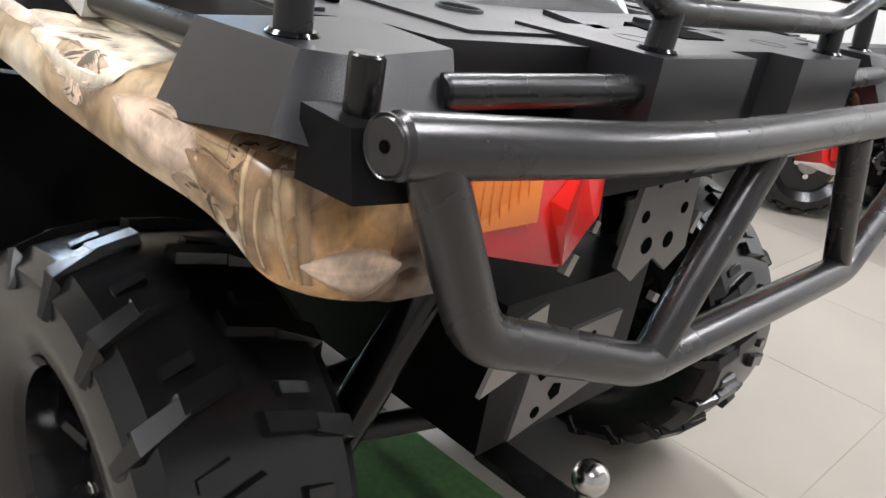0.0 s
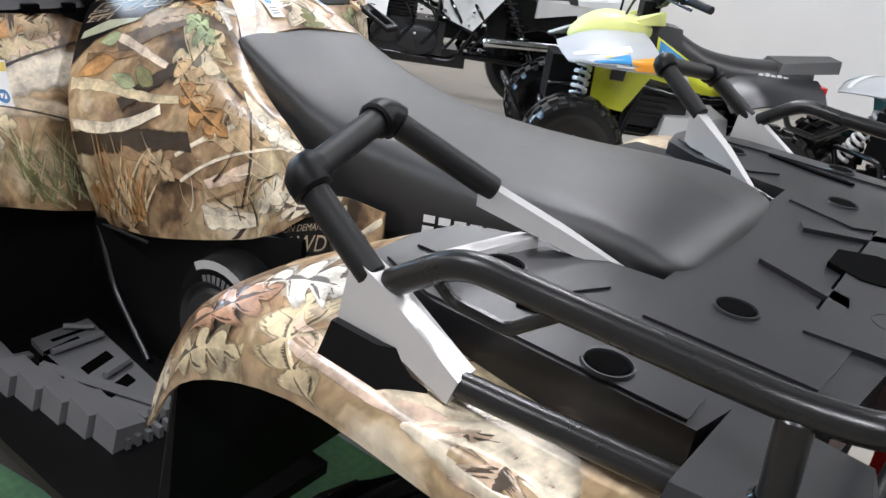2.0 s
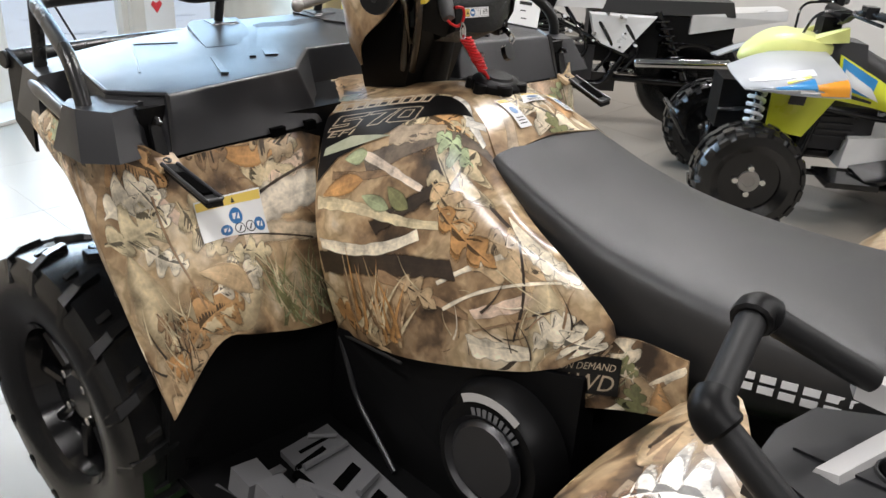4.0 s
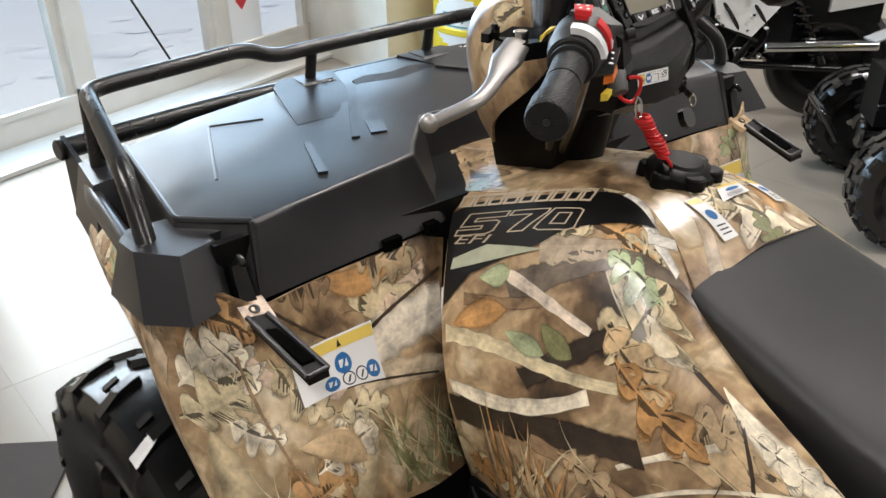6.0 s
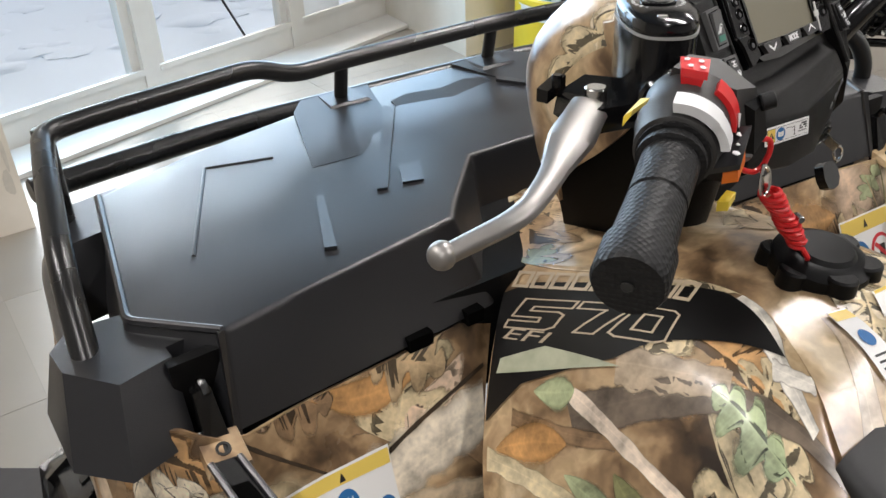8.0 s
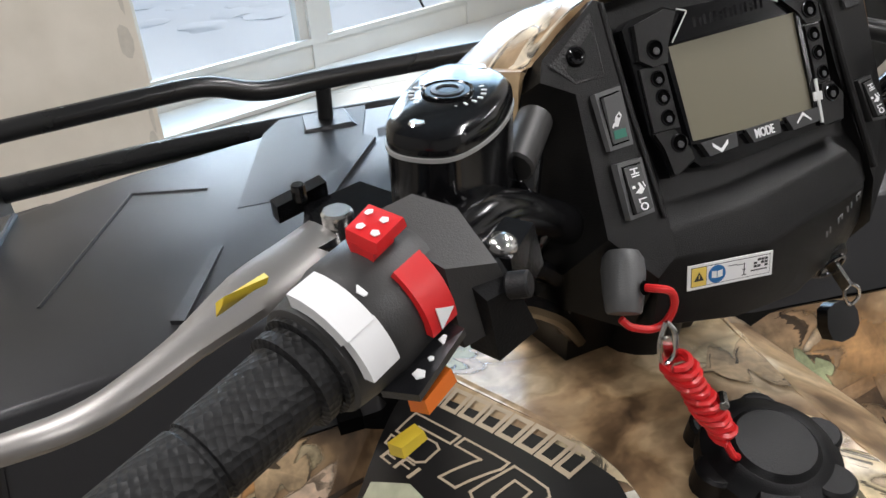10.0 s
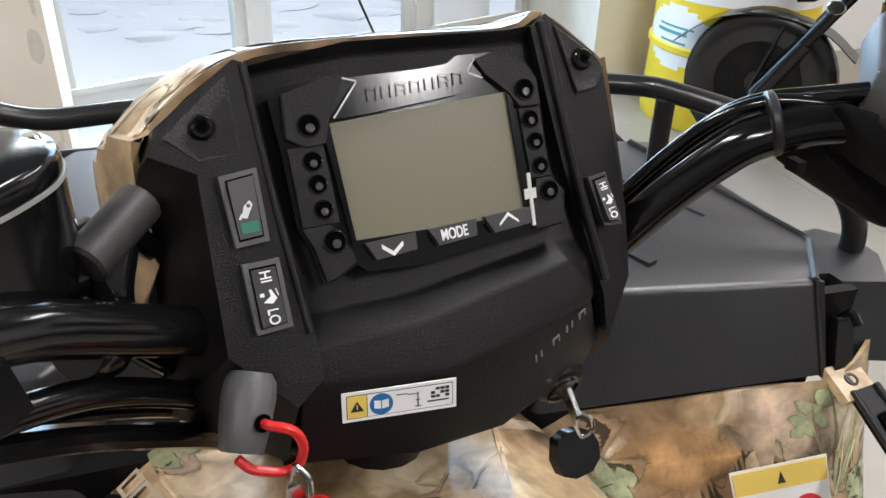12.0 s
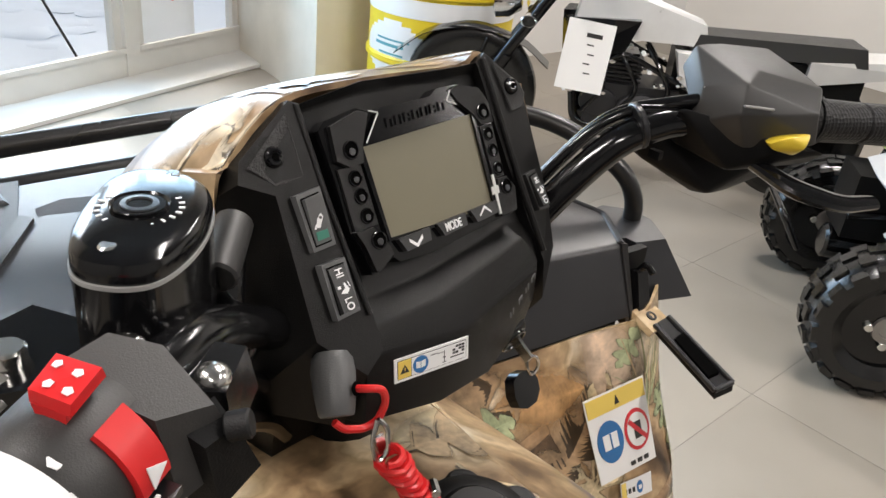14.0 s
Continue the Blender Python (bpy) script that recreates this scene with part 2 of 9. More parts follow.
def rod(a, b, r, seg=16, r2=None, bm=None):
    return tube([a, b], r, seg=seg, taper=r2, bm=bm)


def bevel(bm, w, seg=2, angle=25):
    if w:
        es = [e for e in bm.edges if len(e.link_faces) == 2 and e.calc_face_angle(0) > radians(angle)]
        bmesh.ops.bevel(bm, geom=es, offset=w, segments=seg, profile=0.6, affect="EDGES", clamp_overlap=True)
    return bm


def prism(outline, z0, z1, m=None, bev=0.002, seg=2, top=1.0):
    """A plate of the outline's shape from z0 to z1; top: scale of its upper face."""
    bm = bmesh.new()
    cx = sum(p[0] for p in outline) / len(outline)
    cy = sum(p[1] for p in outline) / len(outline)
    lo = [bm.verts.new((x, y, z0)) for x, y in outline]
    hi = [bm.verts.new((cx + (x - cx) * top, cy + (y - cy) * top, z1)) for x, y in outline]
    n = len(outline)
    for i in range(n):
        bm.faces.new((lo[i], lo[(i + 1) % n], hi[(i + 1) % n], hi[i]))
    bm.faces.new(lo[::-1])
    bm.faces.new(hi)
    bevel(bm, bev, seg)
    if m is not None:
        bmesh.ops.transform(bm, matrix=m, verts=bm.verts)
    return bm


def hexa(lo, hi, bev=0.006, seg=2):
    """A block between two rings of corners."""
    bm = bmesh.new()
    a = [bm.verts.new(p) for p in lo]
    b = [bm.verts.new(p) for p in hi]
    n = len(a)
    for i in range(n):
        bm.faces.new((a[i], a[(i + 1) % n], b[(i + 1) % n], b[i]))
    bm.faces.new(a[::-1])
    bm.faces.new(b)
    return bevel(bm, bev, seg)


def box(c, s, bev=0.004, m=None, seg=2):
    x, y, z = s[0] / 2, s[1] / 2, s[2] / 2
    bm = hexa([(-x, -y, -z), (x, -y, -z), (x, y, -z), (-x, y, -z)], [(-x, -y, z), (x, -y, z), (x, y, z), (-x, y, z)], bev, seg)
    bmesh.ops.transform(bm, matrix=Matrix.Translation(c) @ (m or Matrix()), verts=bm.verts)
    return bm


def disc(c, axis, r, h, seg=24, bev=0.001, r2=None):
    """A low cylinder at c, rising by h along axis."""
    return tube([Vector(c), Vector(c) + Vector(axis).normalized() * h], r, seg=seg, taper=r2)


def lathe(a, d, prof, n=32):
    bm = bmesh.new()
    d = Vector(d).normalized()
    s = d.cross(Vector((0, 0, 1)))
    s = s.normalized() if s.length > 0.05 else Vector((1, 0, 0))
    u = s.cross(d)
    R = [[bm.verts.new(Vector(a) + d * t + (s * math.cos(2 * math.pi * k / n) + u * math.sin(2 * math.pi * k / n)) * r) for k in range(n)] for t, r in prof]
    for p, q in zip(R, R[1:]):
        for k in range(n):
            bm.faces.new((p[k], p[(k + 1) % n], q[(k + 1) % n], q[k]))
    bm.faces.new(R[0][::-1])
    bm.faces.new(R[-1])
    return bm


def join(*bms):
    out = bmesh.new()
    for b in bms:
        me = bpy.data.meshes.new("tmp")
        b.to_mesh(me)
        out.from_mesh(me)
        b.free()
        bpy.data.meshes.remove(me)
    return out


def spline(vals, t):
    """Catmull-Rom through evenly spaced values; t from 0 to 1."""
    n = len(vals) - 1
    s = min(max(t, 0), 1) * n
    i = min(int(s), n - 1)
    f = s - i
    p1, p2 = vals[i], vals[i + 1]
    p0 = vals[i - 1] if i > 0 else p1 * 2 - p2
    p3 = vals[i + 2] if i + 2 <= n else p2 * 2 - p1
    return (p1 * 2 + (p2 - p0) * f + (p0 * 2 - p1 * 5 + p2 * 4 - p3) * f * f + (p1 * 3 - p0 - p2 * 3 + p3) * f ** 3) * 0.5


def net(rows):
    rows = [[Vector(p) for p in r] for r in rows]
    return lambda u, v: spline([spline(r, v) for r in rows], u)


def flipped(f):
    def g(u, v):
        p = f(u, v)
        return Vector((-p.x, p.y, p.z))
    return g


def normal_at(f, u, v, out):
    e = 0.01
    a = f(min(u + e, 1), v) - f(max(u - e, 0), v)
    b = f(u, min(v + e, 1)) - f(u, max(v - e, 0))
    n = a.cross(b).normalized()
    return n if n.dot(Vector(out)) >= 0 else -n


def shell(f, nu, nv, out, thick=0.004, holes=None):
    """A curved panel with thickness; out: roughly the way its outer side faces."""
    bm = bmesh.new()
    A, B = [], []
    for i in range(nu + 1):
        ra, rb = [], []
        for j in range(nv + 1):
            u, v = i / nu, j / nv
            p = f(u, v)
            ra.append(bm.verts.new(p))
            rb.append(bm.verts.new(p - normal_at(f, u, v, out) * thick))
        A.append(ra), B.append(rb)
    for i in range(nu):
        for j in range(nv):
            bm.faces.new((A[i][j], A[i + 1][j], A[i + 1][j + 1], A[i][j + 1]))
            bm.faces.new((B[i][j], B[i][j + 1], B[i + 1][j + 1], B[i + 1][j]))
    for i in range(nu):
        for j in (0, nv):
            bm.faces.new((A[i][j], B[i][j], B[i + 1][j], A[i + 1][j]))
    for j in range(nv):
        for i in (0, nu):
            bm.faces.new((A[i][j], A[i][j + 1], B[i][j + 1], B[i][j]))
    return bm


class Print:
    """Pieces of the woodland print laid on one curved panel."""

    def __init__(self, f, out, lift=0.0005):
        self.bm, self.f, self.out, self.lift = bmesh.new(), f, out, lift
        self.tint = self.bm.verts.layers.float_color.new("tint")
        self.leaf = self.bm.verts.layers.float_vector.new("leaf")

    def lay(self, ends, width, col, soft=0.25, lean=0.0, bend=0.0, n=18, cross=(-1, -0.55, 0, 0.55, 1)):
        """A strip between two (u, v) places; width(s) is its half width over its length, in parts of it."""
        f = self.f
        (u1, v1), (u2, v2) = ends
        um, vm, e = min(max((u1 + u2) / 2, 0), 1), min(max((v1 + v2) / 2, 0), 1), 0.02
        lu = max((f(min(um + e, 1), vm) - f(max(um - e, 0), vm)).length / (min(um + e, 1) - max(um - e, 0)), 0.02)
        lv = max((f(um, min(vm + e, 1)) - f(um, max(vm - e, 0))).length / (min(vm + e, 1) - max(vm - e, 0)), 0.02)
        dx, dy = (u2 - u1) * lu, (v2 - v1) * lv
        rows = []
        self.lift += 0.00002
        for i in range(n + 1):
            s = i / n
            row = []
            for t in cross:
                w = width(s)
                a = s + lean * abs(t) * w
                b = t * w + bend * (4 * (s - 0.5) ** 2 - 1)
                x, y = dx * a - dy * b, dy * a + dx * b
                u, v = min(max(u1 + x / lu, 0.003), 0.997), min(max(v1 + y / lv, 0.003), 0.997)
                p = self.bm.verts.new(f(u, v) + normal_at(f, u, v, self.out) * self.lift)
                p[self.tint] = (*col, 1.0)
                p[self.leaf] = (s if lean else 0.25, t if lean or abs(t) > 0.5 else 0.2, soft)
                row.append(p)
            rows.append(row)
        for a, b in zip(rows, rows[1:]):
            for k in range(len(cross) - 1):
                self.bm.faces.new((a[k], a[k + 1], b[k + 1], b[k]))

    def at(self, u, v, size, rot):
        """Ends of a piece of a length in metres, centred at (u, v)."""
        f, e = self.f, 0.02
        lu = max((f(min(u + e, 1), v) - f(max(u - e, 0), v)).length / (min(u + e, 1) - max(u - e, 0)), 0.02)
        lv = max((f(u, min(v + e, 1)) - f(u, max(v - e, 0))).length / (min(v + e, 1) - max(v - e, 0)), 0.02)
        x, y = math.cos(rot) * size / 2, math.sin(rot) * size / 2
        return (u - x / lu, v - y / lv), (u + x / lu, v + y / lv)

    def oak(self, ends, col, wide=1.0, rng=random, soft=0.22):
        """A lobed leaf: rounded lobes with deep bays on both sides of its rib, over its own soft shade."""
        half = [(0.0, 0.012), (0.10, 0.030), (0.15, 0.13), (0.23, 0.21), (0.30, 0.17), (0.33, 0.06), (0.40, 0.20), (0.51, 0.33), (0.60, 0.29), (0.585, 0.17), (0.60, 0.08), (0.69, 0.20), (0.79, 0.27), (0.845, 0.20), (0.835, 0.08), (0.91, 0.13), (0.985, 0.06), (1.0, 0.0)]
        sides = []
        for _ in range(2):
            g, h = rng.uniform(0.85, 1.2), rng.uniform(-0.03, 0.03)
            pts = [Vector((x + rng.uniform(-0.018, 0.018) + h * math.sin(math.pi * x), y * g * wide * rng.uniform(0.85, 1.15), 0)) for x, y in half]
            sides.append([spline(pts, i / 44) for i in range(45)])
        f = self.f
        bend = rng.uniform(-0.10, 0.10)
        for tone, shift, sf in ((tuple(c * 0.16 for c in col), 0.05, 0.75), (col, 0.0, soft)):
            (u1, v1), (u2, v2) = ends
            um, vm, e = min(max((u1 + u2) / 2, 0), 1), min(max((v1 + v2) / 2, 0), 1), 0.02
            lu = max((f(min(um + e, 1), vm) - f(max(um - e, 0), vm)).length / (min(um + e, 1) - max(um - e, 0)), 0.02)
            lv = max((f(um, min(vm + e, 1)) - f(um, max(vm - e, 0))).length / (min(vm + e, 1) - max(vm - e, 0)), 0.02)
            dx, dy = (u2 - u1) * lu, (v2 - v1) * lv
            self.lift += 0.00002
            grow = 1.08 if shift else 1.0

            def put(x, y, t):
                y2 = y * grow + bend * (4 * (x - 0.5) ** 2 - 1) + shift * 0.4
                x2 = x + shift * 0.3
                u, v = min(max(u1 + (dx * x2 - dy * y2) / lu, 0.003), 0.997), min(max(v1 + (dy * x2 + dx * y2) / lv, 0.003), 0.997)
                p = self.bm.verts.new(f(u, v) + normal_at(f, u, v, self.out) * self.lift)
                p[self.tint] = (*tone, 1.0)
                p[self.leaf] = (min(max(x - 0.35 * abs(y), 0), 1), t, sf)
                return p
            for s, sd in ((1, sides[0]), (-1, sides[1])):
                rows = []
                for q in sd:
                    sx = min(max(q.x - 0.45 * abs(q.y), 0.0), 1.0)
                    rows.append([put(sx, 0.0, 0.0), put(sx + (q.x - sx) * 0.6, s * q.y * 0.6, s * 0.6), put(q.x, s * q.y, s * 1.0)])
                for a, b in zip(rows, rows[1:]):
                    for k in range(2):
                        self.bm.faces.new((a[k], a[k + 1], b[k + 1], b[k]))

    def willow(self, ends, col, wide=1.0, rng=random, soft=0.25):
        self.lay(ends, lambda s: wide * max(0.006, 0.17 * math.sin(math.pi * (0.02 + 0.96 * s)) ** 0.9), col, soft, 0.4, rng.uniform(-0.12, 0.12), 14)

    def limb(self, ends, col, w=0.05, rng=random, soft=0.12):
        ph, k = rng.uniform(0, 6), rng.uniform(5, 9)
        self.lay(ends, lambda s: w * (1.15 - 0.35 * s) * (1 + 0.09 * math.sin(k * s * 3 + ph) + 0.06 * math.sin(29 * s + ph)), col, soft, 0.0, rng.uniform(-0.06, 0.06), 20)

    def wisp(self, ends, col, rng=random, w=0.022):
        self.lay(ends, lambda s: w * (1.02 - s), col, 0.3, 0.0, rng.uniform(-0.12, 0.12), 6, (-1, 1))

    def done(self, parent):
        return part("woodland_print", self.bm, INK, parent, kind="stuff")


TAN, CREAM, BROWN, RUST, UMBER, OLIVE, SAGE, STRAW, BARK, PINK = ((0.50, 0.36, 0.21), (0.78, 0.69, 0.53), (0.30, 0.19, 0.105), (0.50, 0.265, 0.10), (0.036, 0.024, 0.016),
                                                                  (0.20, 0.20, 0.09), (0.36, 0.40, 0.23), (0.62, 0.52, 0.33), (0.40, 0.31, 0.215), (0.66, 0.50, 0.38))


def print_camo(panel, f, out, seed, leaves=26, twigs=12, greens=5, tufts=3, big=1.0, area_box=(0.02, 0.98, 0.02, 0.98), pale=0.3):
    """The woodland print on a panel: limbs below, then leaves and tufts of dry grass."""
    rng = random.Random(seed)
    u0, u1, v0, v1 = area_box
    spot = lambda: (rng.uniform(u0, u1), rng.uniform(v0, v1))
    pr = Print(f, out)
    for _ in range(twigs):
        pr.limb(pr.at(*spot(), rng.uniform(0.10, 0.30) * big, rng.uniform(-0.9, 0.9)), rng.choice((UMBER, BARK, CREAM, BROWN, BARK, PINK)), rng.uniform(0.02, 0.07), rng)
    for _ in range(leaves):
        col = rng.choice((CREAM, STRAW)) if rng.random() < pale else rng.choice((TAN, BROWN, RUST, TAN, STRAW, PINK))
        col = tuple(c * 0.75 + d * 0.25 for c, d in zip(col, (0.50, 0.36, 0.21)))
        ends = pr.at(*spot(), rng.uniform(0.08, 0.16) * big, rng.uniform(0, 6.28))
        if rng.random() < 0.6:
            pr.oak(ends, col, rng.uniform(0.9, 1.3), rng, rng.uniform(0.15, 0.4))
        else:
            pr.willow(ends, col, rng.uniform(1.8, 2.8), rng, 0.98)
    for _ in range(greens):
        pr.oak(pr.at(*spot(), rng.uniform(0.05, 0.10) * big, rng.uniform(0, 6.28)), rng.choice((SAGE, OLIVE)), 1.1, rng)
    for _ in range(tufts):
        u, v = spot()
        for _ in range(22):
            a, L_ = rng.uniform(0.5, 2.6), rng.uniform(0.04, 0.10) * big
            e = pr.at(u, v, 2 * L_, a)
            pr.wisp(((u, v), e[1]), rng.choice((OLIVE, SAGE, STRAW, TAN)), rng)
    pr.done(panel)


def on_panel(outline, f, out, lift=0.002, cell=0.02):
    """A film of the outline, in (u, v), that follows the panel."""
    bm = bmesh.new()
    vs = [bm.verts.new((u, v, 0)) for u, v in outline]
    bm.faces.new(vs)
    us, vv = [p[0] for p in outline], [p[1] for p in outline]
    for axis, lo, hi in ((0, min(us), max(us)), (1, min(vv), max(vv))):
        k = lo + cell
        while k < hi:
            co, no = [0, 0, 0], [0, 0, 0]
            co[axis], no[axis] = k, 1
            bmesh.ops.bisect_plane(bm, geom=bm.verts[:] + bm.edges[:] + bm.faces[:], plane_co=co, plane_no=no)
            k += cell
    for w in bm.verts:
        u, v = min(max(w.co.x, 0.001), 0.999), min(max(w.co.y, 0.001), 0.999)
        w.co = f(u, v) + normal_at(f, u, v, out) * lift
    return bm


def panel_text(text, f, out, quad, m, parent, lift=0.0026, shear=0.25, grow=0.0, name="lettering"):
    """Letters that fill a quad of (u, v) corners: lower left, lower right, upper right, upper left as read."""
    cu = bpy.data.curves.new(name, "FONT")
    cu.body, cu.size, cu.shear, cu.offset, cu.resolution_u = text, 1.0, shear, grow, 3
    tmp = bpy.data.objects.new(name, cu)
    scene.collection.objects.link(tmp)
    me = bpy.data.meshes.new_from_object(tmp.evaluated_get(bpy.context.evaluated_depsgraph_get()))
    bpy.data.objects.remove(tmp)
    bpy.data.curves.remove(cu)
    xs, ys = [w.co.x for w in me.vertices], [w.co.y for w in me.vertices]
    x0, x1, y0, y1 = min(xs), max(xs), min(ys), max(ys)
    q = [Vector((*p, 0)) for p in quad]
    for w in me.vertices:
        a, b = (w.co.x - x0) / (x1 - x0), (w.co.y - y0) / (y1 - y0)
        p = (q[0] * (1 - a) + q[1] * a) * (1 - b) + (q[3] * (1 - a) + q[2] * a) * b
        u, v = min(max(p.x, 0.001), 0.999), min(max(p.y, 0.001), 0.999)
        w.co = f(u, v) + normal_at(f, u, v, out) * lift
    me.materials.clear()
    me.materials.append(m)
    ob = new(name, me)
    ob.parent = parent
    return ob


# ---- room ----
FLOOR_M = mat("beige_porcelain_tile", (0.245, 0.22, 0.185), 0.36, var=0.10, scale=2.5, col2=(0.28, 0.25, 0.21), bump=0.02, grain=60)
_nt = FLOOR_M.node_tree
_oi, _hs = _nt.nodes.new("ShaderNodeObjectInfo"), _nt.nodes.new("ShaderNodeHueSaturation")
_mr = _nt.nodes.new("ShaderNodeMapRange")
_mr.inputs["To Min"].default_value, _mr.inputs["To Max"].default_value = 0.94, 1.06
_nt.links.new(_oi.outputs["Random"], _mr.inputs["Value"])
_nt.links.new(_mr.outputs["Result"], _hs.inputs["Value"])
_nt.links.new(_nt.nodes["Principled BSDF"].inputs["Base Color"].links[0].from_socket, _hs.inputs["Color"])
_nt.links.new(_hs.outputs["Color"], _nt.nodes["Principled BSDF"].inputs["Base Color"])
_geo = _nt.nodes.new("ShaderNodeNewGeometry")
for _n in [n for n in _nt.nodes if n.bl_idname == "ShaderNodeTexNoise"]:
    _nt.links.new(_geo.outputs["Position"], _n.inputs["Vector"])
GROUT = mat("floor_grout", (0.22, 0.20, 0.17), 0.6)
PLASTER = mat("cream_plaster", (0.60, 0.55, 0.46), 0.75, var=0.12, scale=4, bump=0.5, grain=45, col2=(0.70, 0.65, 0.57))
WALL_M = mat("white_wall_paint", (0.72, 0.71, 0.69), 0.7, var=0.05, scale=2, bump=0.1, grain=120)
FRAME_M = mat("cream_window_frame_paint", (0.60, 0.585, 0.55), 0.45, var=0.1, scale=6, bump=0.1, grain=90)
# grey for walls out of view, to hold down bounce and reflections
WALL_UNSEEN = mat("grey_wall_paint", (0.30, 0.29, 0.28), 0.7, var=0.06, scale=2, bump=0.1, grain=120)
CEIL_M = mat("grey_ceiling_paint", (0.16, 0.16, 0.16), 0.8)
LAMP_M = mat("lit_ceiling_diffuser", (1.0, 0.95, 0.88), 0.5, emit=6.0)
SNOW = mat("trodden_snow", (0.82, 0.86, 0.9), 0.8, var=0.08, scale=1.3, bump=0.5, grain=9)
TURF_M = mat("green_artificial_turf", (0.05, 0.13, 0.03), 0.85, var=0.5, scale=70, bump=0.8, grain=500)
RUG_M = mat("dark_brown_door_mat", (0.05, 0.045, 0.042), 0.9, var=0.2, scale=30, bump=0.6, grain=400)


def setting(name, bm, m, label):
    return tagged(part(name, bm, m, smooth=False), label, name.split("_")[0], kind="structure")


ground = setting("ground", box((0, 0, -0.26), (400, 400, 0.1), 0), SNOW, "trodden snow and ice outside the windows")
floor = setting("floor", box((1.0, 0.0, -0.1012), (10.4, 8.2, 0.2), 0), GROUT, "beige tiled showroom floor")
A0, DW = Vector((-0.5, 4.08, 0)), Vector((0.948, 0.317, 0))
NW = Vector((-0.317, 0.948, 0))
FW = Matrix((( DW.x, NW.x, 0, A0.x), (DW.y, NW.y, 0, A0.y), (0, 0, 1, 0), (0, 0, 0, 1)))
# floor in the window bay
setting("floor_bay", prism([(-2.5, 4.0), (6.2, 4.0), (6.2, 6.6), (-2.5, 4.0)][:3], -0.2, -0.006, None, 0), GROUT, "beige tiled floor in the window bay")
setting("ceiling", box((1.0, 0.8, 3.8), (10.4, 11.0, 0.2), 0), CEIL_M, "plain grey painted ceiling")
setting("wall_west", box((-4.3, 0.2, 1.8), (0.2, 9.0, 4.0), 0), WALL_UNSEEN, "unseen wall, greyed to cut reflected fill")
setting("wall_south", box((1.0, -4.2, 1.8), (10.4, 0.2, 4.0), 0), WALL_UNSEEN, "unseen wall, greyed to cut reflected fill")
setting("wall_east", box((6.3, 0.4, 1.8), (0.2, 9.4, 4.0), 0), WALL_M, "plain white painted wall")
setting("wall_north", box((4.6, 4.35, 1.8), (3.4, 0.3, 4.0), 0), WALL_M, "white painted wall beside the windows")
setting("pier_west", hexa([(-4.2, 3.3, -0.1), (-0.40, 3.3, -0.1), (-0.44, 4.25, -0.1), (-4.2, 4.25, -0.1)],
                          [(-4.2, 3.3, 3.8), (-0.40, 3.3, 3.8), (-0.44, 4.25, 3.8), (-4.2, 4.25, 3.8)], 0.012), PLASTER, "cream plastered pier with a chipped corner")
setting("pier_east", hexa([(2.12, 3.9, -0.1), (2.95, 3.95, -0.1), (2.95, 5.2, -0.1), (2.28, 5.1, -0.1)],
                          [(2.12, 3.9, 3.8), (2.95, 3.95, 3.8), (2.95, 5.2, 3.8), (2.28, 5.1, 3.8)], 0.012), PLASTER, "stained cream plastered pier beside the windows")
CHIP_M = mat("bare_grey_render", (0.52, 0.485, 0.42), 0.9, var=0.2, scale=30, bump=0.6, grain=80)
rc = random.Random(12)
for k in range(7):
    z = 0.2 + 0.18 * k + rc.uniform(-0.08, 0.08)
    w_, h_ = rc.uniform(0.008, 0.03), rc.uniform(0.02, 0.09)
    out_ = [(rc.uniform(0.6, 1.0) * w_ * math.cos(a), rc.uniform(0.6, 1.0) * h_ * math.sin(a)) for a in [i * math.pi / 5 for i in range(10)]]
    tagged(part("plaster_chip", prism(out_, 0, 0.002, Matrix.Translation((-0.415 - w_, 3.2995, z)) @ pose(0, 0, 0, 90, 0, 0), 0), CHIP_M, bpy.data.objects["pier_west"]), "chipped patch of bare render")
GLASS = bpy.data.materials.new("window_glass")
GLASS.use_nodes = True
gb = GLASS.node_tree.nodes["Principled BSDF"]
gb.inputs["Transmission Weight"].default_value, gb.inputs["Roughness"].default_value, gb.inputs["IOR"].default_value = 1.0, 0.0, 1.1
gb.inputs["Base Color"].default_value = (0.93, 0.97, 1.0, 1)
cuts = [0.0, 1.0, 2.06, 2.98]
for k, (a, b) in enumerate(zip(cuts, cuts[1:])):
    w = tagged(new("window_%d" % (k + 1)), "tall shop window in a cream painted frame", "window", kind="structure")
    for nm, c, s in (("bottom_rail", ((a + b) / 2, 0.04, 0.075), (b - a - 0.1, 0.08, 0.15)), ("top_rail", ((a + b) / 2, 0.04, 2.75), (b - a - 0.1, 0.08, 0.12)),
                     ("mullion", (a + 0.0, 0.04, 1.45), (0.1, 0.1, 3.1)), ("glazing_bead", ((a + b) / 2, 0.0, 0.165), (b - a - 0.1, 0.025, 0.03)),
                     ("stile", (a + 0.075, 0.05, 1.42), (0.05, 0.06, 2.6)), ("stile", (b - 0.075, 0.05, 1.42), (0.05, 0.06, 2.6))):
        part(nm, box(c, s, 0.006, seg=1), FRAME_M, w).data.transform(FW)
    pane = part("pane", box(((a + b) / 2, 0.05, 1.45), (b - a - 0.14, 0.006, 2.6), 0), GLASS, w)
    pane.data.transform(FW)
    pane.visible_shadow = False
setting("trim_post", box((2.98, 0.04, 1.45), (0.1, 0.1, 3.1), 0.006, seg=1), FRAME_M, "cream painted window post").data.transform(FW)
